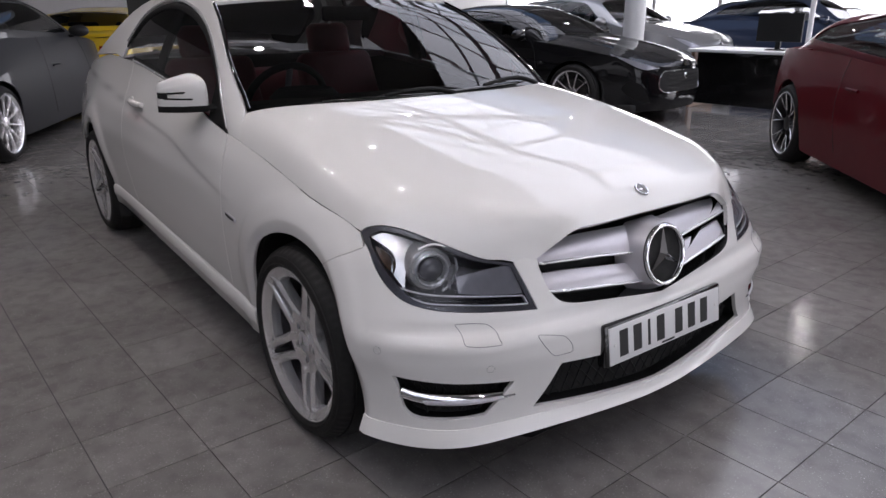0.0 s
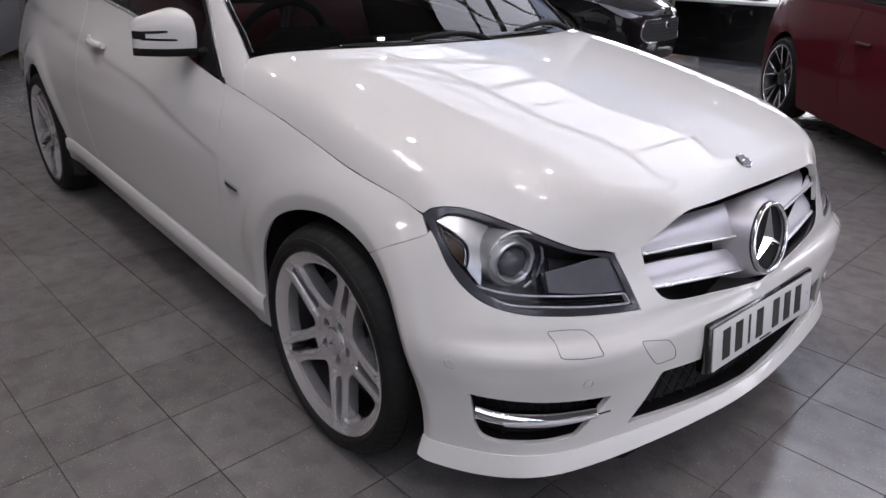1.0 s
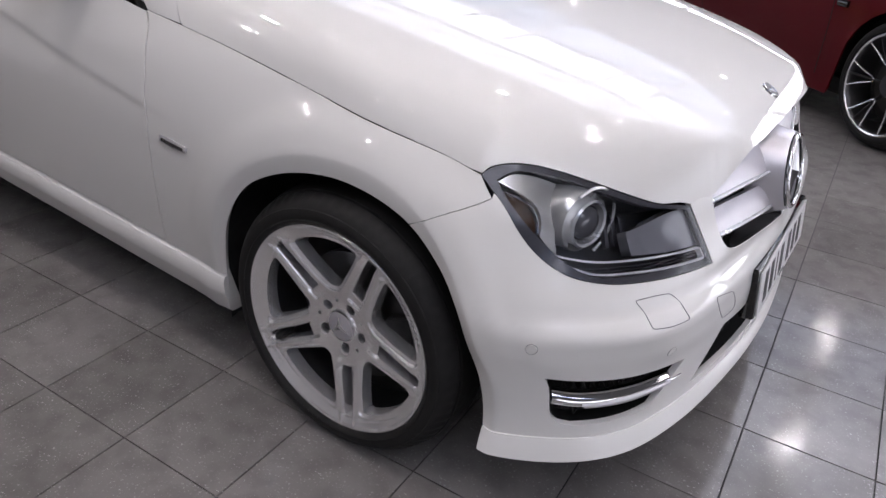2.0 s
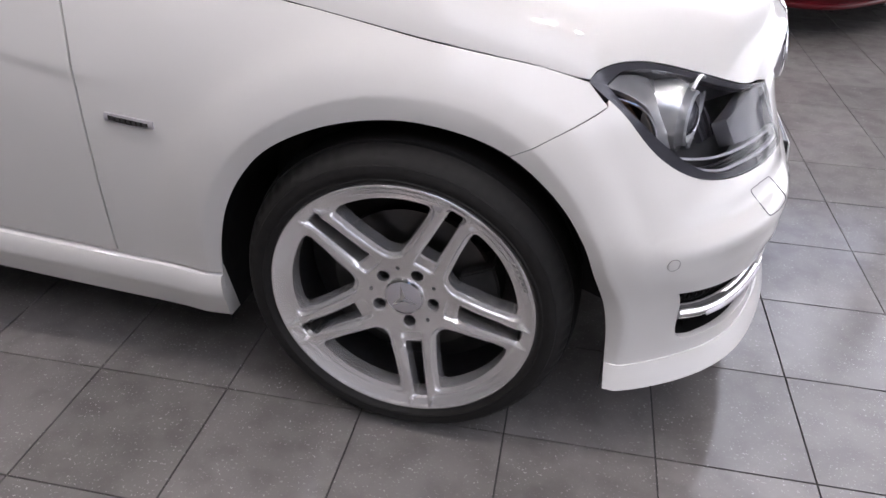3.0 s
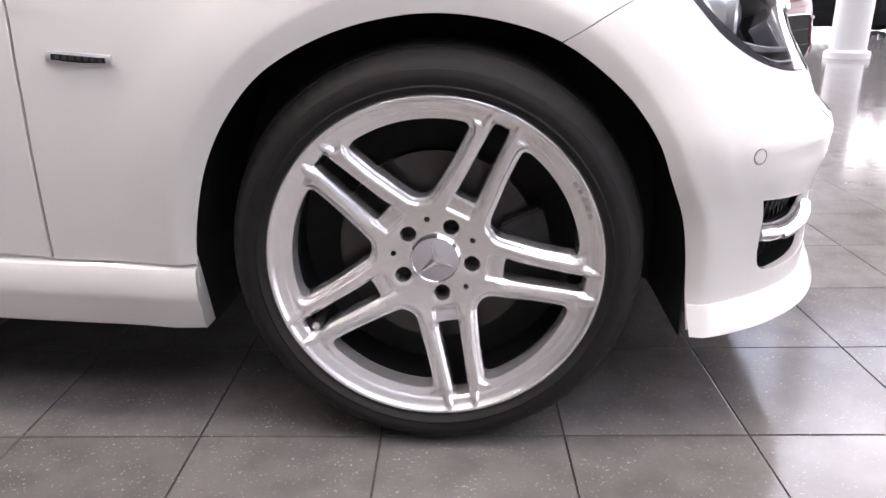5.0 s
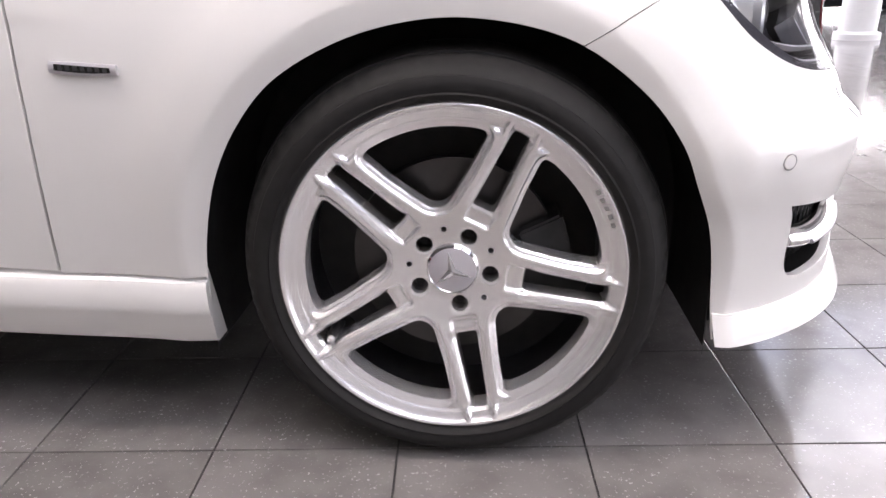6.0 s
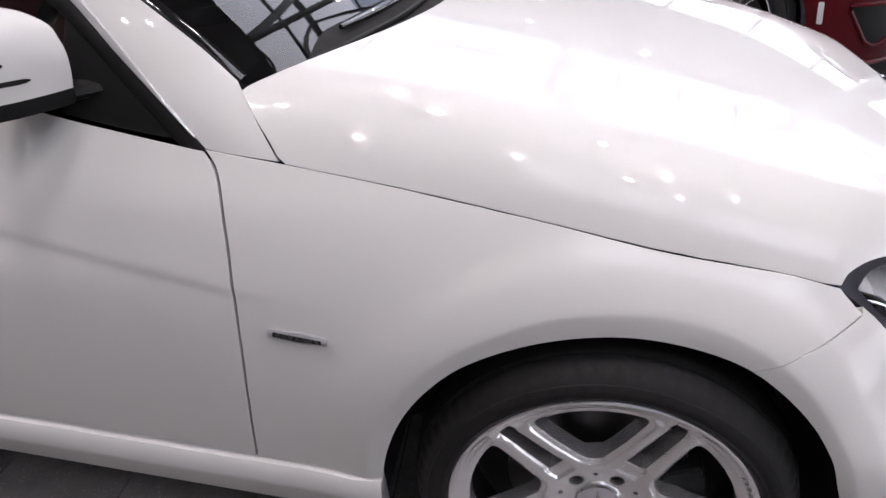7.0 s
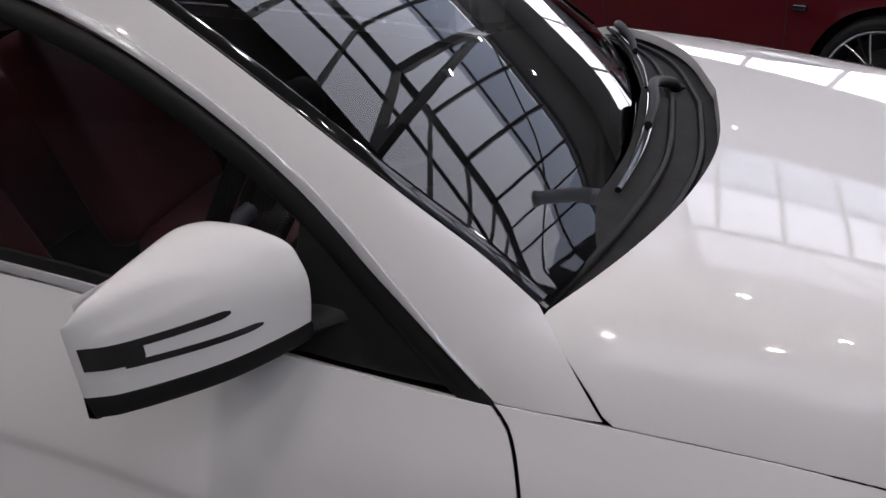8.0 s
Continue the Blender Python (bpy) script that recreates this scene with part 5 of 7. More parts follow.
# fog openings
def fog_recess(side):
    lift = skin if side < 0 else (lambda u, v: skin(u, v) * np.array([1, -1, 1]))
    unit = panel("fog_recess", lift, inset(FOG, -0.006), [], VOID, car, h=0.03, depth=0, out=-0.05, label="black fog recess with mesh and chrome bar")
    o, i_ = on_skin(FOG, lift, -0.003)[0], on_skin(inset(FOG, -0.004), lift, -0.05)[0]
    n = len(o)
    mesh_part("recess_wall", [*o, *i_], [(i, (i + 1) % n, n + (i + 1) % n, n + i) for i in range(n)], PLASTIC, unit, "", 50)
    # diamond mesh
    v, f = [], []
    for k in range(-3, 16):
        for lean in (-1, 1):
            s0 = 0.50 + 0.026 * k
            line = [(s0 + lean * 0.055 * t, 0.272 + 0.115 * t) for t in np.linspace(0, 1, 9)]
            line = [q for q in line if bool(inside(np.array([q]), FOG)[0])]
            if len(line) > 1:
                a, b = tube(on_skin(line, lift, -0.034)[0], 0.0028, 4)
                f += [tuple(len(v) + i for i in q) for q in b]
                v += list(a)
    mesh_part("mesh_insert", v, f, PLASTIC, unit, "black diamond mesh insert")
    skin_ribbon("chrome_bar", [(0.506, 0.322), (0.56, 0.314), (0.68, 0.312), (0.80, 0.317), (0.846, 0.322)], [(0.506, 0.356), (0.56, 0.348), (0.68, 0.345), (0.80, 0.342), (0.846, 0.340)], -0.010, -0.014, CHROME, unit, skin, side, 36, "chrome trim bar", 0.014)
    skin_ribbon("day_light", [(0.585, 0.319), (0.70, 0.318), (0.815, 0.322)], [(0.575, 0.331), (0.70, 0.334), (0.81, 0.334)], 0.0015, 0.0015, SATIN, unit, skin, side, 24, "slim daytime light in the bar", 0.0035)


for side in (-1, 1):
    fog_recess(side)

# lower intake with mesh
low = panel("lower_intake", nose, inset(intake, -0.004), [], VOID, car, h=0.05, depth=0, out=-0.06, label="black lower air intake with mesh")
o, i_ = on_skin(intake, nose, -0.003)[0], on_skin(inset(intake, -0.004), nose, -0.06)[0]
n = len(o)
mesh_part("intake_wall", [*o, *i_], [(i, (i + 1) % n, n + (i + 1) % n, n + i) for i in range(n)], PLASTIC, low, "", 50)
v, f = [], []
for k in range(-8, 34):
    for lean in (-1, 1):
        s0 = 0.88 + 0.03 * k
        line = [(s0 + lean * 0.08 * t, 0.24 + 0.16 * t) for t in np.linspace(0, 1, 11)]
        line = [q for q in line if bool(inside(np.array([q]), intake)[0])]
        if len(line) > 1:
            a, b = tube(on_skin(line, nose, -0.04)[0], 0.0025, 4)
            f += [tuple(len(v) + i for i in q) for q in b]
            v += list(a)
mesh_part("intake_mesh", v, f, PLASTIC, low, "black diamond mesh insert")

# lip along the foot of the bumper
lip = [(0.369, 0.200), (0.50, 0.194), (0.68, 0.202), (0.85, 0.214), (1.05, 0.211), (1.24, 0.206)]
lip_up = [(0.366, 0.246), (0.50, 0.241), (0.68, 0.246), (0.85, 0.256), (1.05, 0.244), (1.24, 0.236)]
skin_ribbon("front_lip", lip + mirrored(lip)[1:], lip_up + mirrored(lip_up)[1:], 0.017, 0.0032, WHITE_PAINT, car, nose, -1, 90, "white lip along the bumper's foot", 0.001)


def skin_line(name, line, lift, radius, mat, parent, out=0.0002, label="", closed=False, side=-1):
    p = on_skin(line, lift, out)[0]
    v, f = tube([mirror_y(q) if side > 0 else q for q in p], radius, 6, closed)
    return mesh_part(name, v, f, mat, parent, label, 60)


for side in (-1, 1):
    washer = [(0.704, 0.541), (0.755, 0.541), (0.795, 0.537), (0.825, 0.513), (0.853, 0.489), (0.80, 0.490), (0.746, 0.495), (0.723, 0.52)]
    skin_line("washer_joint", ring(list(map(tuple, round_off(washer, 0.008))), step=0.006), skin, 0.0009, STEEL_PAINT, bumper, closed=True, side=side, label="fine joint round the washer cap")
    for s, z in ((0.499, 0.470), (0.811, 0.424)):
        p, nn = skin_frame(s, z, skin)
        p, nn = (p, nn) if side < 0 else (Vector((p.x, -p.y, p.z)), Vector((nn.x, -nn.y, nn.z)))
        turned("parking_sensor", [(0.0, 0.0010), (0.0095, 0.0008), (0.0105, -0.001)], p, nn, WHITE_PAINT, bumper, "white round parking sensor", 24)
        turned("sensor_joint", [(0.0105, -0.001), (0.0107, 0.0005), (0.0113, 0.0005), (0.0115, -0.001)], p, nn, JOINT_GREY, bumper, "", 24)
tow = [(0.945, 0.495), (0.98, 0.487), (1.012, 0.477), (1.023, 0.45), (1.021, 0.424), (0.975, 0.424), (0.96, 0.46)]
skin_line("tow_cap_joint", ring(list(map(tuple, round_off(tow, 0.008))), step=0.006), nose, 0.0009, STEEL_PAINT, bumper, closed=True, label="fine joint round the towing eye cap")


# number plate on its black plinth
def number_plate():
    thing = empty("number_plate")
    thing.matrix_basis = Matrix.Translation((0.719, 0, 0.407)) @ pose(0, 0, 0, 90 - 8, 0, 90)
    thing.parent = car
    tagged(thing, "white number plate with dark bars on a black plinth")
    part("plinth", box_bm(-0.272, 0.272, -0.064, 0.064, -0.03, 0.006, 0.008), GLOSS_BLACK, thing, "black plate plinth", 40)
    part("plate", box_bm(-0.26, 0.26, -0.0575, 0.0535, 0.006, 0.010, 0.0018), PLATE_WHITE, thing, "white plate", 40)
    for k, x in enumerate((-0.2, -0.14, -0.088, -0.035, 0.052, 0.115, 0.178)):
        w = 0.011 if k == 2 else 0.036
        part("character_bar", box_bm(x - w / 2, x + w / 2, -0.040, 0.038, 0.010, 0.0106), INK, thing)
    part("plate_maker_bar", box_bm(-0.03, 0.03, -0.053, -0.047, 0.010, 0.0104), INK, thing)
    for x in (-0.238, 0.238):
        v, f = lathe([(0.0, 0.0125), (0.004, 0.012), (0.006, 0.010)], 12, "z", (x, 0.0, 0))
        mesh_part("plate_screw", v, f, WHITE_METAL, thing)


number_plate()


# badge on the wing
def wing_badge(side):
    body = skin_ribbon("wing_badge", [(-0.530, 0.608), (-0.484, 0.603), (-0.437, 0.603)], [(-0.529, 0.623), (-0.484, 0.620), (-0.437, 0.616)], 0.004, 0.004, SATIN, car, skin, side, 24, "small chrome wing badge with dark lettering bars", 0.002)
    skin_ribbon("badge_inlay", [(-0.522, 0.6115), (-0.484, 0.607), (-0.445, 0.606)], [(-0.521, 0.6195), (-0.484, 0.616), (-0.445, 0.6125)], 0.0062, 0.0062, GLOSS_BLACK, body, skin, side, 16, "dark inlay")
    for k in range(7):
        s = -0.516 + 0.0102 * k
        skin_ribbon("letter_bar", [(s, 0.612 - 0.0008 * k), (s + 0.006, 0.612 - 0.0008 * k)], [(s, 0.618 - 0.0008 * k), (s + 0.006, 0.618 - 0.0008 * k)], 0.0066, 0.0066, DARK_ALLOY, body, skin, side, 3)


for side in (-1, 1):
    wing_badge(side)


# window trim: bright line, black frame, belt strip, sail panel
def window_trim(side):
    lift = cabin if side < 0 else (lambda u, v: cabin(u, v) * np.array([1, -1, 1]))
    line = np.array(spline(CHROME_LINE, 8))
    p, n = on_skin(line[1:] + np.array([0, 0.003]), lift, 0.001)
    strip("chrome_moulding", p, n, 0.012, 0.005, TRIM, car, "bright moulding along the window", 10)
    p, n = on_skin(inset(np.array(line), 0.0) + np.array([0.0, -0.020]), lift, -0.006)
    strip("window_rubber", p, n, 0.030, 0.006, PLASTIC, car, "black window rubber")
    b = np.array(spline(BELT, 8))
    p, n = on_skin(b[12:] + np.array([0, 0.004]), lift, -0.001)
    strip("belt_moulding", p, n, 0.012, 0.005, TRIM, car, "bright moulding at the window foot")
    p, n = on_skin(b[12:] + np.array([0, 0.014]), lift, -0.006)
    strip("belt_rubber", p, n, 0.020, 0.006, PLASTIC, car, "black rubber at the window foot")
    sail = ring([(-0.634, 0.891), (-0.82, 1.062)], [(-0.82, 1.062), (-0.835, 0.915)], spline([(-0.835, 0.916), (-0.73, 0.899), (-0.632, 0.888)], 4), step=0.02)
    panel("sail_panel", lift, sail, [], PLASTIC, car, h=0.03, depth=0.01, out=-0.003, label="black triangular sail panel")
    post = ring([(-1.50, 1.325), (-1.62, 1.33), (-1.68, 1.03), (-1.58, 1.02)], [(-1.58, 1.02), (-1.50, 1.325)], step=0.03)
    panel("middle_post", lift, post, [], VOID, car, h=0.05, depth=0.01, out=-0.02, label="black middle post")
    # screen-side black line
    e = np.array(spline(SCREEN_EDGE, 8))
    p, n = on_skin(e + np.array([0.006, 0.004]), lift, -0.008)
    strip("screen_rubber", p, n, 0.014, 0.005, GLOSS_BLACK, car, "black windscreen rubber")


for side in (-1, 1):
    window_trim(side)


# door mirrors: a swept cap over a black base, carried on an arm
MIRROR_FRONT = smooth((-0.930, -0.924, -0.914, -0.902, -0.885, -0.857, -0.836, -0.815, -0.800, -0.790, -0.784), (-0.958, -0.939, -0.921, -0.903, -0.880, -0.848, -0.830, -0.814, -0.804, -0.801, -0.812))
MIRROR_TOP = smooth((-0.930, -0.920, -0.900, -0.86, -0.81, -0.795, -0.784), (1.026, 1.038, 1.049, 1.064, 1.072, 1.066, 1.052))


def mirror_section(y):
    """The cap's outline in the upright plane at y, from the front foot over the top to the back foot."""
    u = min(max((-0.79 - y) / 0.14, 0), 1)
    f, back, foot = float(MIRROR_FRONT(y)), -0.908 - 0.37 * (-0.79 - y), 0.961 - 0.008 * u
    d, h = max(f - back, 0.004), float(MIRROR_TOP(y)) - foot
    keys = [(0, 0), (-0.03, 0.25), (-0.03, 0.5), (0.02, 0.68), (0.09 + 0.10 * u, 0.83 - 0.05 * u), (0.34, 0.955 - 0.03 * u), (0.62, 1.0), (0.86, 0.985), (0.985, 0.88), (1.0, 0.5), (0.97, 0.0)]
    return [(f - d * a, foot + h * b) for a, b in spline(keys, 5)]


def mirror_front(y, z, out):
    """A place on the cap's front face at a height, a little proud."""
    sec = mirror_section(y)[:26]
    x = float(np.interp(z, [q[1] for q in sec], [q[0] for q in sec]))
    slope = (float(MIRROR_FRONT(y + 0.002)) - float(MIRROR_FRONT(y - 0.002))) / 0.004
    n = Vector((1, -slope, 0)).normalized()
    return Vector((x, y, z)) + n * out


def door_mirror(side):
    thing = empty("door_mirror", pose(-0.86, side * 0.86, 0.99))
    thing.parent = car
    tagged(thing, "white door mirror with a black base and indicator strip")
    put = lambda p: Vector((p[0], p[1] * (-side), p[2])) - Vector((-0.86, side * 0.86, 0.99))
    ys = np.concatenate([np.linspace(-0.784, -0.80, 6), np.linspace(-0.805, -0.90, 20), np.linspace(-0.905, -0.930, 12)])
    for name, mat, label in (("mirror_cap", WHITE_PAINT, "white mirror cap"), ("mirror_base", PLASTIC, "black mirror base")):
        v, f = [], []
        for y in ys:
            sec = mirror_section(y)
            if name == "mirror_base":
                (xa, za), (xb, zb) = sec[0], sec[-1]
                sec = [(xa - 0.004, za + 0.001), (xa + 0.001, za - 0.001), (xa + 0.001, za - 0.016), (xa - 0.006, za - 0.024), (xb + 0.006, zb - 0.024), (xb, zb - 0.016), (xb, zb)]
            k = len(sec)
            v += [put((x, y, z)) for x, z in sec]
        f = [(i * k + j, i * k + j + 1, (i + 1) * k + j + 1, (i + 1) * k + j) for i in range(len(ys) - 1) for j in range(k - 1)]
        f += [tuple(range(k)), tuple(range((len(ys) - 1) * k, len(ys) * k))]
        bm = bmesh.new()
        vs = [bm.verts.new(p) for p in v]
        for q in f:
            bm.faces.new([vs[i] for i in q])
        bmesh.ops.recalc_face_normals(bm, faces=bm.faces[:])
        part(name, bm, mat, thing, label, 50)
    # two dark indicator slots that join in a block at the outer end
    for name, ya, yb, za, zb, half in (("indicator_line", -0.857, -0.915, 1.008, 1.001, 0.0042), ("indicator_line", -0.836, -0.915, 0.984, 0.982, 0.0038), ("indicator_block", -0.905, -0.9285, 0.993, 0.993, 0.0130)):
        v, f = [], []
        for t in np.linspace(0, 1, 16):
            y, z = ya + (yb - ya) * t, za + (zb - za) * t
            r = half * min(1, 0.35 + 8 * t)
            v += [put(mirror_front(y, z + dz * r, o)) for dz, o in ((-1, -0.003), (-0.9, 0.0007), (0.9, 0.0007), (1, -0.003))]
        f = [(i * 4 + j, i * 4 + j + 1, i * 4 + 5 + j, i * 4 + 4 + j) for i in range(15) for j in range(3)] + [(0, 1, 2, 3), (63, 62, 61, 60)]
        mesh_part(name, v, f, GLOSS_BLACK, thing, "dark indicator strip", 60)
    # arm to the door
    v, f = tube([put(p) for p in ((-0.850, -0.83, 0.944), (-0.835, -0.79, 0.947), (-0.815, -0.765, 0.952), (-0.79, -0.735, 0.957))], (0.016, 0.024, 0.034, 0.042), 12)
    mesh_part("mirror_arm", [(x, y, (z + 0.042) * 0.42 - 0.042) for x, y, z in v], f, PLASTIC, thing, "black mirror arm", 50)
    # the glass at the back
    ga, gb = mirror_section(-0.80)[-1][0], mirror_section(-0.915)[-1][0]
    v = [put(p) for p in ((ga - 0.003, -0.80, 0.97), (gb - 0.003, -0.915, 0.965), (gb - 0.003, -0.915, 1.045), (ga - 0.003, -0.80, 1.055))]
    mesh_part("mirror_glass", v, [(0, 1, 2, 3)], CHROME, thing, "mirror glass")


for side in (-1, 1):
    door_mirror(side)


def door_handle(side):
    p, n = skin_frame(-1.70, 0.885, skin)
    pts = [skin(-1.62 - 0.20 * t, 0.878 + 0.012 * t) + np.array([0, -0.010 - 0.020 * math.sin(math.pi * t), 0]) for t in np.linspace(0, 1, 14)]
    v, f = tube([mirror_y(q) if side > 0 else q for q in pts], [0.012 + 0.004 * math.sin(math.pi * t) for t in np.linspace(0, 1, 14)], 10)
    mesh_part("door_handle", v, f, WHITE_PAINT, car, "white bow door handle", 60)


for side in (-1, 1):
    door_handle(side)


# cowl, wipers and cabin
cowl_f, cowl_b = np.array(spline(HOOD_REAR, 6)), np.array(spline([(-0.60, -0.735), (-0.576, -0.69), (-0.543, -0.61), (-0.503, -0.49), (-0.46, -0.31), (-0.435, 0)], 6))
v, f, m = [], [], min(len(cowl_f), len(cowl_b))
for sgn in (1, -1):
    base = len(v)
    for a, b in zip(cowl_f, cowl_b):
        za, zb = float(hood(a[0], a[1])[2]) - 0.03, float(hood(b[0], b[1])[2]) - 0.028
        v += [(a[0] + 0.02, sgn * a[1], za + 0.004), ((a[0] + b[0]) / 2, sgn * (a[1] + b[1]) / 2, (za + zb) / 2 - 0.012), (b[0] - 0.03, sgn * b[1], zb + 0.012)]
    for i in range(m - 1):
        for j in range(2):
            f.append((base + i * 3 + j, base + i * 3 + j + 1, base + i * 3 + 4 + j, base + i * 3 + 3 + j))
mesh_part("cowl_panel", v, f, VOID, car, "black cowl under the windscreen", 60)


for t in (0.3, 0.62):
    p = [(a[0] + 0.02 + (b[0] - a[0] - 0.05) * t, a[1] + (b[1] - a[1]) * t, float(hood(a[0] + (b[0] - a[0]) * t, a[1])[2]) - 0.037 + 0.01 * t) for a, b in zip(cowl_f, cowl_b)]
    q, f = tube([Vector(c) for c in p + [(x, -y, z) for x, y, z in p[-2::-1]]], 0.006, 6)
    mesh_part("cowl_rib", q, f, PLASTIC, car, "black rib along the cowl", 60)


def wiper(y0, y1, lift):
    """A parked wiper: its arm from the pivot y0 lies along the foot of the glass, its blade reaches y1."""
    on = lambda t, v, h: Vector(screen(v, (y0 + (y1 - y0) * t) / 0.72)) + Vector((0.4, 0, 0.9)) * h
    foot = Vector(screen(0.0, y0 / 0.72)) + Vector((0.055, 0, -0.012))
    arm = spline([tuple(foot), tuple(foot + Vector((-0.012, (y1 - y0) * 0.07, 0.03))), tuple(on(0.2, lift + 0.004, 0.034)), tuple(on(0.42, lift + 0.008, 0.034)), tuple(on(0.58, lift + 0.006, 0.022))], 6)
    q, f = tube([Vector(c) for c in arm], [0.013 - 0.006 * k / (len(arm) - 1) for k in range(len(arm))], 10)
    w = mesh_part("wiper", q, f, PLASTIC, car, "black windscreen wiper", 60)
    turned("pivot_cap", [(0.0, 0.02), (0.012, 0.018), (0.016, 0.0)], np.array(foot), np.array((0.3, 0, 0.95)), PLASTIC, w, "black pivot cap", 16)
    blade = [on(t, lift, 0.012) for t in np.linspace(0.1, 1.0, 18)]
    q, f = tube(blade, [0.004 + 0.006 * math.sin(math.pi * (k + 0.5) / 18) for k in range(18)], 8)
    mesh_part("wiper_blade", q, f, GLOSS_BLACK, w, "black wiper blade", 60)


wiper(0.12, -0.46, 0.03)
wiper(0.62, 0.02, 0.045)

# dashboard, wheel, seats and floor of the cabin
bm = bmesh.new()
prof = [(-0.52, 0.93), (-0.66, 0.965), (-0.80, 0.965), (-0.92, 0.93), (-0.98, 0.86), (-0.96, 0.72), (-0.90, 0.55), (-0.52, 0.55)]
ra, rb = [bm.verts.new((x, -0.70, z)) for x, z in prof], [bm.verts.new((x, 0.70, z)) for x, z in prof]
for i in range(len(prof)):
    j = (i + 1) % len(prof)
    bm.faces.new((ra[i], ra[j], rb[j], rb[i]))
bm.faces.new(ra[::-1])
bm.faces.new(rb)
bmesh.ops.recalc_face_normals(bm, faces=bm.faces[:])
bmesh.ops.bevel(bm, geom=bm.edges[:], offset=0.02, segments=3, affect="EDGES")
part("dashboard", bm, PLASTIC, car, "black dashboard", 45)
hood_bm, hf = lathe([(0.0, 0), (0.05, 0.02), (0.11, 0.035), (0.15, 0.0)], 24, "z", (-0.86, -0.36, 0.955))
mesh_part("instrument_cowl", hood_bm, hf, PLASTIC, car, "black instrument cowl", 50)
sw = Matrix.Translation((-1.06, -0.36, 0.90)) @ pose(0, 0, 0, 0, -68, 0)
v, f = tube([sw @ Vector((0.185 * math.cos(a), 0.185 * math.sin(a), 0)) for a in np.linspace(0, 2 * math.pi, 40, endpoint=False)], 0.016, 8, True)
steer = mesh_part("steering_wheel", v, f, PLASTIC, car, "black steering wheel", 60)
v, f = lathe([(0.0, 0.03), (0.05, 0.025), (0.07, 0.0), (0.06, -0.03)], 24, "z")
mesh_part("wheel_boss", [sw @ Vector(p) for p in v], f, PLASTIC, steer, "", 50)
for a in (0, 180, 270):
    c = Vector((math.cos(radians(a + 90)), math.sin(radians(a + 90)), 0))
    v, f = tube([sw @ (c * 0.05), sw @ (c * 0.18)], 0.014, 8)
    mesh_part("wheel_spoke", v, f, SATIN, steer, "", 60)
part("cabin_floor", box_bm(-3.0, -0.55, -0.76, 0.76, 0.30, 0.34), VOID, car, "dark cabin carpet")
part("rear_bulkhead", box_bm(-2.95, -2.6, -0.66, 0.66, 0.34, 1.0, 0.06), VOID, car, "dark rear shelf and bench", 40)
for side in (-1, 1):
    lift = skin if side < 0 else (lambda u, v: skin(u, v) * np.array([1, -1, 1]))
    card = ring([(-0.66, 0.35), (-2.1, 0.40), (-2.05, 1.0), (-1.2, 0.95), (-0.66, 0.87)], [(-0.66, 0.87), (-0.66, 0.35)], step=0.06)
    panel("door_card", lift, card, [], PLASTIC, car, h=0.08, depth=0.0, out=-0.075, label="dark door lining")


def seat(x, y):
    thing = empty("front_seat", pose(x, y, 0.34))
    thing.parent = car
    tagged(thing, "dark red leather sports seat with headrest")
    part("seat_cushion", box_bm(-0.26, 0.28, -0.25, 0.25, 0.0, 0.20, 0.06, 4), RED_LEATHER, thing, "", 60)
    bm = box_bm(-0.07, 0.07, -0.25, 0.25, 0.0, 0.60, 0.05, 4)
    for q in bm.verts:
        q.co.y *= 1 - 0.28 * max(q.co.z - 0.25, 0)
        q.co.x += 0.035 * (abs(q.co.y) / 0.25) ** 2
    bmesh.ops.transform(bm, matrix=pose(-0.30, 0, 0.14, 0, -20, 0), verts=bm.verts[:])
    part("seat_back", bm, RED_LEATHER, thing, "", 60)
    bm = box_bm(-0.05, 0.05, -0.13, 0.13, 0.0, 0.18, 0.045, 4)
    bmesh.ops.transform(bm, matrix=pose(-0.50, 0, 0.70, 0, -14, 0), verts=bm.verts[:])
    part("headrest", bm, RED_LEATHER, thing, "", 60)


seat(-1.50, -0.37)
seat(-1.50, 0.37)
part("rear_seat", box_bm(-2.55, -2.2, -0.6, 0.6, 0.34, 0.95, 0.08, 4), RED_LEATHER, car, "dark red leather rear seat", 60)
v, f = tube([(-1.16, 0.0, 1.345), (-1.13, 0.0, 1.30)], 0.01, 6)
mir = mesh_part("rear_view_mirror", v, f, PLASTIC, car, "black inside mirror", 60)
part("mirror_head", box_bm(-1.15, -1.12, -0.12, 0.12, 1.245, 1.31, 0.012), PLASTIC, mir, "", 40)


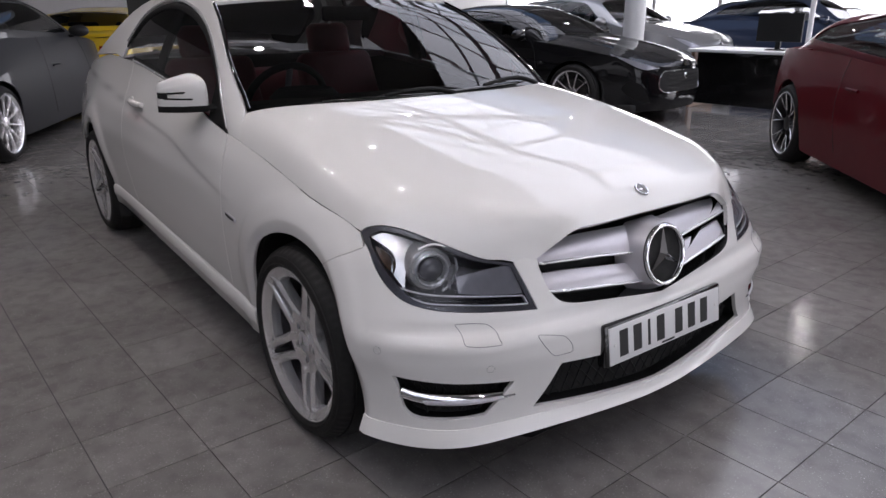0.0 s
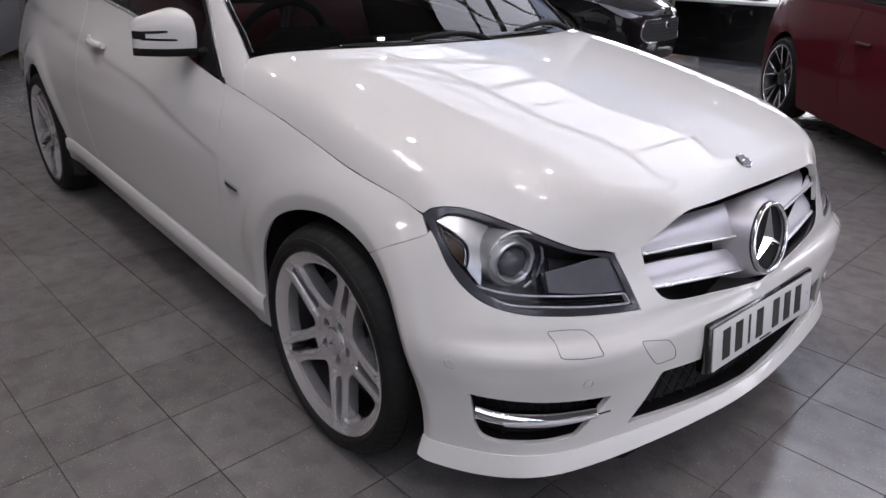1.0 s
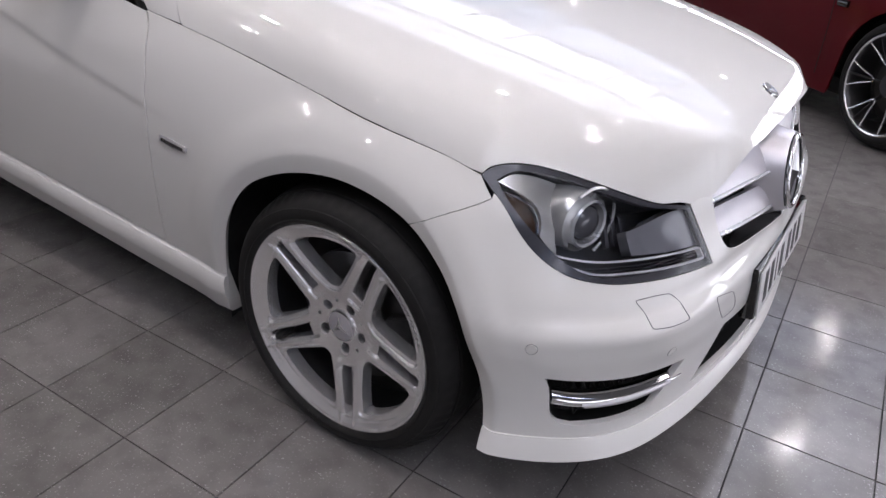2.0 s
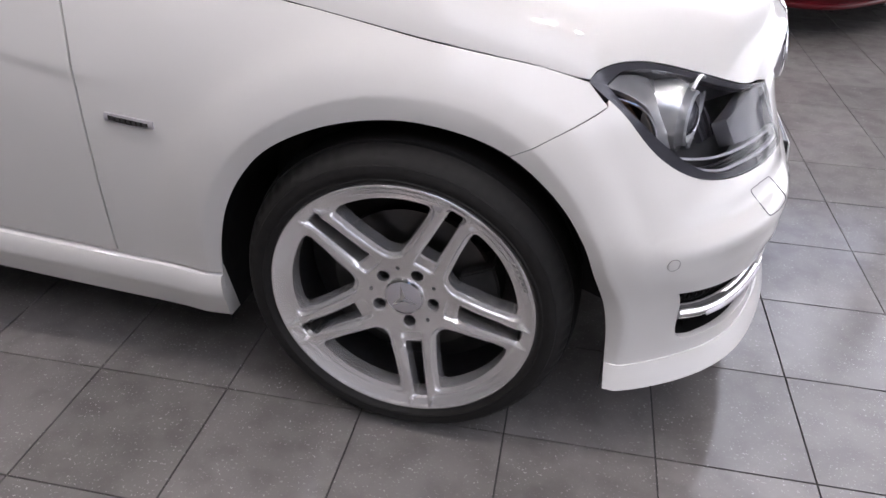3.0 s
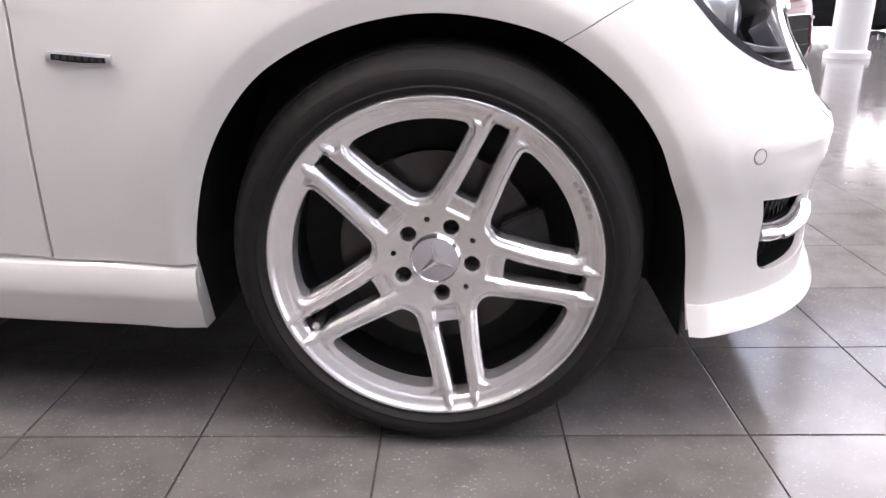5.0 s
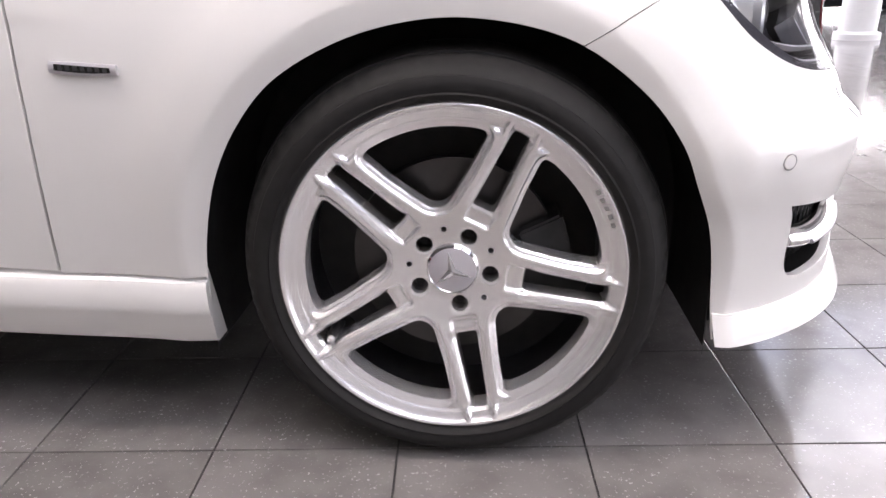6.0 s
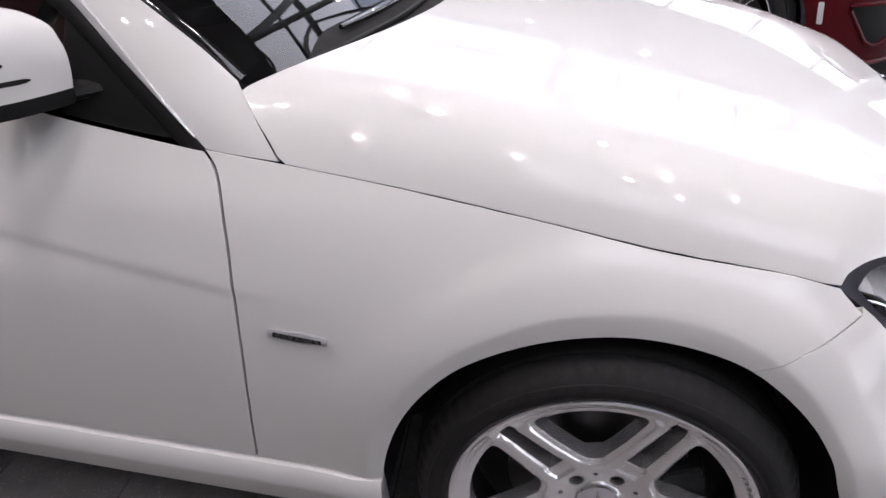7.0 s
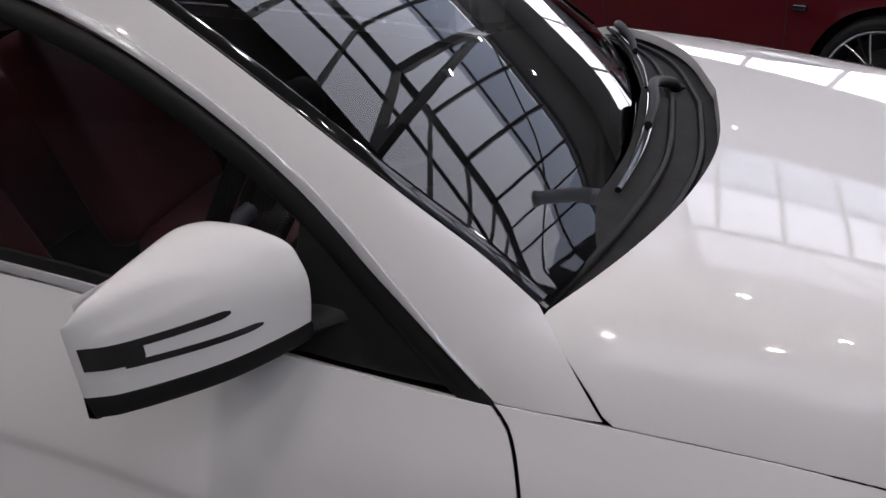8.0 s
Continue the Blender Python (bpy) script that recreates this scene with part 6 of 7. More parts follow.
# ---- other cars in the showroom ----
def spoke_wheel(spokes, mat, rim_mat=None, radius=0.335):
    """A many-spoked wheel with tyre; outer plane y = 0, reaching inwards along y."""
    thing = empty("wheel")
    k = radius / 0.3185
    v, f = lathe([(r * k, y) for r, y in tyre_profile()], 64)
    mesh_part("tyre", [(x, y, max(z, -radius + 0.003)) for x, y, z in v], f, RUBBER, thing, "black tyre", 35)
    v, f = lathe([(0.252 * k, 0.006), (0.250 * k, -0.002), (0.240 * k, 0.004), (0.232 * k, 0.02), (0.226 * k, 0.10), (0.23 * k, 0.18)], 64)
    mesh_part("rim", v, f, rim_mat or mat, thing, "", 40)
    v, f = lathe([(0.0, 0.026), (0.03, 0.026), (0.06, 0.032), (0.07, 0.05), (0.0, 0.06)], 32)
    mesh_part("hub", v, f, rim_mat or mat, thing, "", 40)
    if rim_mat:
        # slim bright loops in pairs over a dark wheel
        v, f = lathe([(0.250 * k, -0.003), (0.245 * k, -0.005), (0.240 * k, 0.001), (0.245 * k, 0.006)], 64, closed=True)
        mesh_part("rim_edge", v, f, mat, thing, "bright rim edge", 40)
        for i in range(6):
            a = 60 * i
            loop = spline([(0.238 * k, 15), (0.17 * k, 11), (0.118 * k, 7), (0.102 * k, 0), (0.118 * k, -7), (0.17 * k, -11), (0.238 * k, -15)], 4)
            pts = [(polar(r, a + da)[0], 0.004 + 0.028 * (0.238 * k - r) / 0.15, polar(r, a + da)[1]) for r, da in loop]
            v, f = tube(pts, 0.0055, 6)
            mesh_part("spoke_edge", v, f, mat, thing, "slim bright spoke edge", 60)
    for i in range(spokes):
        a = 360 / spokes * i
        u, w = Vector((*polar(1, a), 0)), Vector((*polar(1, a + 90), 0))
        u, w = Vector((u.x, 0, u.y)), Vector((w.x, 0, w.y))
        slim = 0.5 if rim_mat else 1.0
        sec = [(0.05, 0.013 * slim, 0.034), (0.13, 0.009 * slim, 0.020), (0.20, 0.008 * slim, 0.011), (0.236 * k, 0.010 * slim, 0.006)]
        vv, ff = [], []
        for r, h, y in sec:
            for sw_, dy in ((-1, 0.012), (-0.5, 0.0), (0.5, 0.0), (1, 0.012), (0.6, 0.03), (-0.6, 0.03)):
                vv.append(u * r + w * sw_ * h + Vector((0, y + dy, 0)))
        for j in range(3):
            for q in range(6):
                ff.append((j * 6 + q, j * 6 + (q + 1) % 6, j * 6 + 6 + (q + 1) % 6, j * 6 + 6 + q))
        mesh_part("spoke", vv, ff, rim_mat or mat, thing, "", 40)
    v, f = lathe([(0.0, 0.10), (0.16, 0.10), (0.16, 0.12), (0.0, 0.12)], 40)
    mesh_part("brake_disc", v, f, BRAKE, thing, "", 30)
    v, f = lathe([(0.0, 0.15), (0.235, 0.15)], 40)
    mesh_part("brake_shield", v, f, VOID, thing)
    return thing


def parked_car(name, label, m, paint, wheels, base=2.62, ahead=0.86, behind=0.95, half=0.93, deck=0.86, tail=0.93, top=1.31, screen_x=-0.42, roof_x=(-1.15, -1.75, -2.35), end_x=-3.05, vent=False, mouth="oval", blunt=3.4, marker=False):
    """A rounded road car: flanks with arches, bonnet and boot, glazed cabin, lamps, mouth, mirrors and four wheels. x = 0 is the front axle."""
    thing = tagged(empty(name), label, "car")
    x_mid, a_len, power = (ahead - base - behind) / 2, (ahead + base + behind) / 2, blunt
    th = np.linspace(0, math.pi, 400)
    px = x_mid + a_len * np.sign(np.cos(th)) * np.abs(np.cos(th)) ** (2 / power)
    py = half * np.abs(np.sin(th)) ** (2 / power)
    d = np.concatenate([[0], np.cumsum(np.hypot(np.diff(px), np.diff(py)))])
    total = d[-1]
    height = smooth((-base - behind, -base, -2.0, -1.2, screen_x, 0.0, 0.45, ahead), (tail - 0.03, tail + 0.02, deck + 0.09, deck + 0.06, deck + 0.03, deck - 0.02, deck - 0.10, deck - 0.22))
    prof = smooth((0.14, 0.3, 0.5, 0.66, 0.8, 0.95, 1.05), (0.965, 0.985, 1.0, 0.995, 0.975, 0.935, 0.90))
    over = smooth((0.14, 0.25, 0.45, 0.6, 0.75, 0.95, 1.1), (-0.05, 0.0, 0.0, -0.03, -0.12, -0.28, -0.4))

    def flank(u, z):
        u, z = np.asarray(u, float), np.asarray(z, float)
        x, y = np.interp(np.abs(u), d, px), np.interp(np.abs(u), d, py)
        k = prof(z)
        tip = np.clip((x - (ahead - 0.5)) / 0.5, 0, 1) ** 2 + 0.7 * np.clip((-base - behind + 0.5 - x) / 0.5, 0, 1) ** 2
        x2 = x + over(z) * tip * np.where(x > x_mid, 1, -1)
        bulge = sum(0.02 * np.exp(-(((x - cx) / 0.45) ** 2) - ((z - 0.62) / 0.2) ** 2) for cx in (0, -base))
        return np.stack([x2, -np.sign(u + 1e-12) * (y * k + bulge * (y / half)), z], -1)
    u_of = lambda x: float(np.interp(-x, -px, d))
    away = lambda p: p - np.stack([np.clip(p[:, 0], -base, 0.0), 0 * p[:, 1], 0 * p[:, 2] + 0.5], -1)
    for sgn in (1, -1):
        us = np.linspace(0, total, 60)
        upper = [(sgn * u, float(height(np.interp(u, d, px)))) for u in us]
        lower = []
        for u in np.linspace(total, 0, 90):
            x = float(np.interp(u, d, px))
            z = 0.17
            for cx in (0.0, -base):
                if abs(x - cx) < 0.37:
                    z = max(z, 0.335 + math.sqrt(0.37**2 - (x - cx) ** 2))
            lower.append((sgn * u, z))
        panel("flank", flank, ring(upper, [upper[-1], lower[0]], lower, [lower[-1], upper[0]], step=0.04), [], paint, thing, h=0.06, away=away)
        for cx in (0.0, -base):
            v, f = lathe([(0.375, 0.0), (0.385, 0.25), (0.0, 0.28)], 40)
            v = [(x + cx, (y - half + 0.09) * sgn, max(z + 0.335, 0.12)) for x, y, z in v]
            mesh_part("arch_liner", v, f, VOID, thing)
        # joints of the door, handle, sill shadow
        for line in ([(u_of(-0.52), 0.26), (u_of(-0.50), 0.55), (u_of(-0.55), 0.80), (u_of(-0.62), float(height(-0.62)))], [(u_of(-1.72), 0.28), (u_of(-1.80), 0.6), (u_of(-1.78), float(height(-1.8)))]):
            p, nn = normals_of(flank, np.array(spline([(sgn * u, z) for u, z in line], 6)), away)
            v, f = tube(p + nn * 0.0005, 0.0022, 5)
            mesh_part("door_joint", v, f, VOID, thing)
        hp_, hn_ = normals_of(flank, np.array([(sgn * u_of(x), 0.74) for x in np.linspace(-1.66, -1.48, 8)]), away)
        v, f = tube(hp_ + hn_ * 0.012, 0.011, 8)
        mesh_part("door_handle", v, f, paint, thing, "", 60)
        if vent:
            p, nn = normals_of(flank, np.array([(sgn * u_of(x), 0.66 + 0.02 * (x + 0.45)) for x in np.linspace(-0.47, -0.40, 6)]), away)
            v, f = tube(p + nn * 0.004, 0.018, 8)
            mesh_part("wing_vent", v, f, GLOSS_BLACK, thing, "black wing vent", 60)
        lamp = ring(spline([(sgn * 0.46, deck - 0.225), (sgn * 0.62, deck - 0.175), (sgn * 0.86, deck - 0.11), (sgn * 1.08, deck - 0.075)], 4), spline([(sgn * 1.08, deck - 0.075), (sgn * 0.90, deck - 0.16), (sgn * 0.66, deck - 0.25), (sgn * 0.46, deck - 0.225)], 4), step=0.025)
        unit = panel("headlight", flank, lamp, [], LENS_GLASS, thing, h=0.05, depth=0, out=0.004, away=away, label="clear headlight")
        panel("lamp_reflector", flank, inset(lamp, 0.012), [], SATIN, unit, h=0.05, depth=0, out=0.001, away=away)
        rear = ring(spline([(sgn * (total - 0.35), tail - 0.14), (sgn * (total - 0.7), tail - 0.11), (sgn * (total - 1.0), tail - 0.12)], 4), spline([(sgn * (total - 1.0), tail - 0.12), (sgn * (total - 0.7), tail - 0.22), (sgn * (total - 0.35), tail - 0.22)], 4), [(sgn * (total - 0.35), tail - 0.22), (sgn * (total - 0.35), tail - 0.14)], step=0.03)
        panel("tail_lamp", flank, rear, [], TAIL_LENS, thing, h=0.05, depth=0, out=0.004, away=away, label="red tail lamp")
        if mouth == "low":
            cheek = ring(list(map(tuple, round_off([(sgn * (u_of(0.52) - a), z) for a, z in ((0.0, 0.485), (0.32, 0.50), (0.34, 0.37), (0.20, 0.275), (0.12, 0.30))], 0.03))), step=0.025)
        else:
            cheek = ring(spline([(sgn * 0.60, 0.27), (sgn * 0.78, 0.30), (sgn * 0.92, 0.42), (sgn * 0.84, 0.50)], 4), spline([(sgn * 0.84, 0.50), (sgn * 0.70, 0.46), (sgn * 0.60, 0.27)], 4), step=0.025)
        vent_ = panel("cheek_intake", flank, cheek, [], PLASTIC, thing, h=0.05, depth=0, out=0.004, away=away, label="black side intake")
        if mouth == "low":
            p, nn = normals_of(flank, cheek, away)
            v, f = tube(p + nn * 0.004, 0.011, 8, closed=True)
            mesh_part("intake_lip", v, f, paint, vent_, "rounded painted lip", 60)
            p, nn = normals_of(flank, np.array([(sgn * u, 0.185) for u in np.linspace(u_of(0.37), 0.0, 24)]), away)
            v, f = tube(p + nn * 0.006, 0.018, 8)
            mesh_part("splitter", v, f, paint, thing, "painted lower lip of the bumper", 60)
        if marker:
            mark = ring(list(map(tuple, round_off([(sgn * (u_of(0.415)), 0.385), (sgn * (u_of(0.438)), 0.385), (sgn * (u_of(0.432)), 0.495), (sgn * (u_of(0.409)), 0.495)], 0.004))), step=0.012)
            panel("side_marker", flank, mark, [], WHITE_METAL, thing, h=0.02, depth=0.004, out=0.005, away=away, label="pale side marker strip")
        # door mirror on a stalk
        mx, my, mz = screen_x - 0.32, -sgn * (half + 0.03), float(height(screen_x - 0.3)) + 0.06
        bm = bmesh.new()
        bmesh.ops.create_icosphere(bm, subdivisions=3, radius=1, matrix=Matrix.Translation((mx, my, mz)) @ Matrix.Diagonal((0.07, 0.11, 0.065, 1)))
        part("door_mirror", bm, paint, thing, "painted door mirror", 80)
        v, f = tube([(mx + 0.02, my + sgn * 0.17, mz - 0.07), (mx, my, mz - 0.03)], 0.02, 8)
        mesh_part("mirror_stalk", v, f, PLASTIC, thing, "", 60)
    # bonnet and boot
    def deck_lift(x, y):
        x, y = np.asarray(x, float), np.asarray(y, float)
        edge_x, edge_y = flank(us_all, height(np.interp(us_all, d, px)))[:, 0], -flank(us_all, height(np.interp(us_all, d, px)))[:, 1]
        w = np.maximum(np.interp(-x, -edge_x, edge_y), 0.05)
        t = np.clip(np.abs(y) / w, 0, 1)
        ridge = 0.018 * np.exp(-(((np.abs(y) - 0.42) / 0.12) ** 2)) * np.clip((ahead - 0.15 - x) / 0.5, 0, 1)
        return np.stack([x, y, height(np.interp(-np.clip(x, -base - behind, ahead), -edge_x, px[np.searchsorted(d, us_all).clip(0, 399)])) + 0.055 * (1 - t**2.4) + ridge], -1)
    us_all = np.linspace(0.001, total - 0.001, 160)
    rim = flank(us_all, height(np.interp(us_all, d, px)))
    front = [(p[0], p[1]) for p in rim if p[0] > screen_x - 0.35]
    back = [(p[0], p[1]) for p in rim if p[0] < end_x + 0.45]
    upw = lambda p: p * 0 + np.array([0.0, 0, 1.0])
    panel("bonnet", deck_lift, ring(front, [front[-1], (front[-1][0], -front[-1][1])], [(x, -y) for x, y in front[::-1]], [(front[0][0], -front[0][1]), front[0]], step=0.05), [], paint, thing, h=0.06, away=upw)
    panel("boot_lid", deck_lift, ring(back, [back[-1], (back[-1][0], -back[-1][1])], [(x, -y) for x, y in back[::-1]], [(back[0][0], -back[0][1]), back[0]], step=0.05), [], paint, thing, h=0.07, away=upw)
    # cabin
    roof_z = smooth((end_x, (end_x + roof_x[2]) / 2, roof_x[2], roof_x[1], roof_x[0], (roof_x[0] + screen_x) / 2, screen_x), (float(height(end_x)) + 0.03, (top + float(height(end_x))) / 2 + 0.10, top - 0.06, top, top - 0.04, (top + deck) / 2 + 0.06, deck + 0.075))

    def shell_lift(x, a):
        x, a = np.asarray(x, float), np.asarray(a, float)
        c, s = np.cos(a * math.pi / 2), np.sin(a * math.pi / 2)
        lo = height(x) - 0.01
        w = (half - 0.085) * (1 - 0.05 * np.clip(-1.8 - x, 0, 2) ** 2)
        return np.stack([x, -np.sign(c) * w * np.abs(c) ** 0.62, lo + (roof_z(x) - lo) * np.abs(s) ** 0.85], -1)
    upa = lambda p: p - np.stack([p[:, 0] * 0 + (screen_x + end_x) / 2, 0 * p[:, 1], 0 * p[:, 2] + 0.7], -1)
    holes = []
    for sgn in (0, 1):
        win = [(screen_x - 0.34, 0.10), (roof_x[0] - 0.05, 0.50), (roof_x[1], 0.56), (roof_x[2] - 0.1, 0.50), (roof_x[2] - 0.38, 0.16), (roof_x[1], 0.06), (roof_x[0], 0.05)]
        holes.append(ring([(x, a if sgn == 0 else 2 - a) for x, a in map(tuple, round_off(win, 0.08))], step=0.05))
    holes.append(ring(list(map(tuple, round_off([(screen_x - 0.10, 0.30), (roof_x[0] + 0.12, 0.66), (roof_x[0] + 0.06, 1.0), (roof_x[0] + 0.12, 1.34), (screen_x - 0.10, 1.70), (screen_x - 0.03, 1.0)], 0.05))), step=0.05))
    holes.append(ring(list(map(tuple, round_off([(end_x + 0.16, 0.45), (roof_x[2] - 0.16, 0.72), (roof_x[2] - 0.12, 1.28), (end_x + 0.16, 1.55), (end_x + 0.10, 1.0)], 0.05))), step=0.05))
    outline = ring([(screen_x, 0.0), (screen_x, 2.0)], [(screen_x, 2.0), (end_x, 2.0)], [(end_x, 2.0), (end_x, 0.0)], [(end_x, 0.0), (screen_x, 0.0)], step=0.06)
    panel("roof_shell", shell_lift, outline, holes, paint, thing, h=0.07, away=upa)
    for q, nm in zip(holes, ("side_window", "side_window", "windscreen", "rear_window")):
        panel(nm, shell_lift, inset(q, -0.006), [], TINT_GLASS, thing, h=0.07, depth=0, out=-0.006, away=upa)
    part("cabin_interior", box_bm(end_x + 0.5, screen_x - 0.1, -half + 0.14, half - 0.14, 0.25, deck - 0.02, 0.05), VOID, thing, "dark interior")
    for y in (-0.36, 0.36):
        bm = box_bm(roof_x[1] - 0.02, roof_x[1] + 0.12, y - 0.23, y + 0.23, deck - 0.1, deck + 0.22, 0.05, 3)
        part("seat_back", bm, PLASTIC, thing, "black seat back", 60)
    # mouth of the nose
    if mouth == "oval":
        hole = ring(list(map(tuple, round_off([(-0.52, 0.44), (-0.44, 0.37), (0.44, 0.37), (0.52, 0.44), (0.46, 0.60), (-0.46, 0.60)], 0.08))), step=0.03)
    elif mouth == "low":
        hole = ring(list(map(tuple, round_off([(-0.36, 0.25), (0.36, 0.25), (0.46, 0.36), (0.42, 0.52), (-0.42, 0.52), (-0.46, 0.36)], 0.05))), step=0.03)
    else:
        hole = ring(list(map(tuple, round_off([(-0.46, 0.32), (0.46, 0.32), (0.50, 0.60), (-0.50, 0.60)], 0.05))), step=0.03)
    g = panel("grille", flank, hole, [], VOID, thing, h=0.06, depth=0, out=0.004, away=away, label="black grille mouth")
    panel("grille_surround", flank, inset(hole, -0.005), [inset(hole, 0.003)], CHROME if name != "coupe_car" or paint is BLACK_PAINT else GLOSS_BLACK, g, h=0.03, depth=0.008, out=0.009, away=away, label="thin grille surround")
    for z in (0.34, 0.43) if mouth == "low" else (0.42, 0.455, 0.49, 0.525, 0.56):
        p, nn = normals_of(flank, np.array([(u, z) for u in np.linspace(-0.37, 0.37, 16)]), away)
        v, f = tube(p + nn * 0.008, 0.004, 5)
        mesh_part("grille_bar", v, f, PLASTIC, g)
    p, nn = normals_of(flank, np.array([(0.0, 0.58 if mouth == "low" else 0.535)]), away)
    turned("nose_badge", [(0.0, 0.012), (0.03, 0.010), (0.036, 0.0)], p[0] + nn[0] * 0.008, nn[0], CHROME, g, "round nose badge", 20)
    part("underbody", box_bm(-base - behind + 0.3, ahead - 0.25, -half + 0.18, half - 0.18, 0.14, 0.24, 0.02), VOID, thing, "dark underbody")
    for x in (0.0, -base):
        for turned_, y in ((0, -half + 0.005), (180, half - 0.005)):
            w = copy_thing(wheels, pose(x, y, 0.335, 0, 11 * (x < 0), turned_))
            w.parent = thing
    thing.matrix_basis = m
    return thing


dark_wheel, silver_wheel = spoke_wheel(6, ALLOY, DARK_ALLOY), spoke_wheel(10, ALLOY)
SALOON = dict(base=2.8, deck=0.95, tail=1.0, top=1.45, end_x=-3.2, mouth="square")
CAR_ROWS = (
    ("coupe_car", "glossy crimson sports coupe with dark wheels and slim bright spokes", pose(1.359, 3.177, 0, 0, 0, -42), RED_PAINT, dark_wheel, dict(base=2.74, ahead=0.66, vent=True, mouth="low", blunt=4.6, marker=True)),
    ("coupe_car", "glossy black sports coupe with silver wheels and a chrome mouth", pose(-4.08, 5.36, 0, 0, 0, 10), BLACK_PAINT, silver_wheel, dict(vent=True, ahead=0.95)),
    ("saloon_car", "dark grey metallic saloon with silver wheels", pose(-8.47, -0.45, 0, 0, 0, 152), GREY_PAINT, silver_wheel, dict(base=2.9, ahead=0.9, behind=1.1, deck=0.95, tail=1.02, top=1.45, screen_x=-0.5, end_x=-3.3, roof_x=(-1.2, -1.8, -2.6), mouth="square")),
    ("coupe_car", "bright yellow sports coupe behind the grey saloon", pose(-12.38, 1.91, 0, 0, 0, 152), YELLOW_PAINT, dark_wheel, {}),
    ("saloon_car", "silver grey saloon parked behind the black coupe", pose(-5.2, 8.1, 0, 0, 0, 6), SILVER_PAINT, silver_wheel, SALOON),
    ("saloon_car", "dark blue saloon near the windows", pose(-3.3, 11.2, 0, 0, 0, 4), BLUE_PAINT, silver_wheel, SALOON),
    ("saloon_car", "crimson saloon near the windows", pose(-8.6, 11.6, 0, 0, 0, 4), RED_PAINT, silver_wheel, SALOON),
    ("saloon_car", "black saloon with silver wheels near the windows", pose(3.3, 9.6, 0, 0, 0, 176), BLACK_PAINT, silver_wheel, SALOON),
)
for name, label, m, paint, wheels, more in CAR_ROWS:
    parked_car(name, label, m, paint, wheels, **more)
for spare in (dark_wheel, silver_wheel):
    for ob in (*spare.children_recursive, spare):
        bpy.data.objects.remove(ob)


# ---- columns and furniture ----
def price_card(m):
    thing = tagged(empty("price_card", m), "white price card with grey bars inside the black coupe's windscreen", "card")
    part("card", box_bm(-0.15, 0.15, -0.105, 0.105, 0.0, 0.003), PLATE_WHITE, thing, "white card")
    for k in range(4):
        part("text_bar", box_bm(-0.12, 0.10 - 0.03 * k, 0.06 - 0.04 * k, 0.072 - 0.04 * k, 0.003, 0.0036), STEEL_PAINT, thing)
    return thing


price_card(pose(-4.08, 5.36, 0, 0, 0, 10) @ pose(-0.72, -0.28, 1.0, 0, 28, 0) @ pose(0, 0, 0, 0, 0, 90))
def column(x, y, r, label):
    thing = tagged(empty("column", pose(x, y, 0)), label, "column")
    v, f = lathe([(0.0, 0.0), (r * 1.25, 0.0), (r * 1.25, 0.06), (r, 0.08), (r, HIGH - 0.1), (r * 1.2, HIGH - 0.06), (r * 1.2, HIGH), (0.0, HIGH)], 32, "z")
    mesh_part("shaft", v, f, WHITE_METAL, thing, "white painted shaft", 40)
    return thing


column(-5.02, 6.86, 0.15, "round white painted showroom column")
column(3.65, 5.75, 0.17, "round white column beside the windows")
column(-2.55, 7.0, 0.03, "thin white steel post")


def sales_desk(x, y, turn):
    thing = tagged(empty("sales_desk", pose(x, y, 0, 0, 0, turn)), "black fronted sales desk with a pale edge and brown end", "desk")
    part("desk_front", box_bm(-0.75, 0.75, -0.30, -0.26, 0.06, 0.72, 0.006), GLOSS_BLACK, thing, "gloss black front panel")
    part("desk_top", box_bm(-0.85, 0.85, -0.40, 0.42, 0.72, 0.755, 0.006), WHITE_METAL, thing, "pale desk top")
    part("desk_end", box_bm(0.78, 0.82, -0.34, 0.36, 0.0, 0.72, 0.006), WOOD, thing, "brown wooden end")
    part("desk_end", box_bm(-0.82, -0.78, -0.34, 0.36, 0.0, 0.72, 0.006), WOOD, thing, "brown wooden end")
    return thing


sales_desk(-3.15, 7.15, 8)


def monitor(x, y, z, turn):
    thing = tagged(empty("monitor", pose(x, y, z, 0, 0, turn)), "black desk monitor seen from behind", "monitor")
    part("screen", box_bm(-0.27, 0.27, -0.02, 0.02, 0.10, 0.44, 0.008), PLASTIC, thing, "", 40)
    part("stand", box_bm(-0.03, 0.03, -0.015, 0.03, 0.01, 0.14, 0.004), PLASTIC, thing)
    part("foot", box_bm(-0.12, 0.12, -0.09, 0.09, 0.0, 0.012, 0.003), PLASTIC, thing)


monitor(-3.0, 7.15, 0.756, 10)


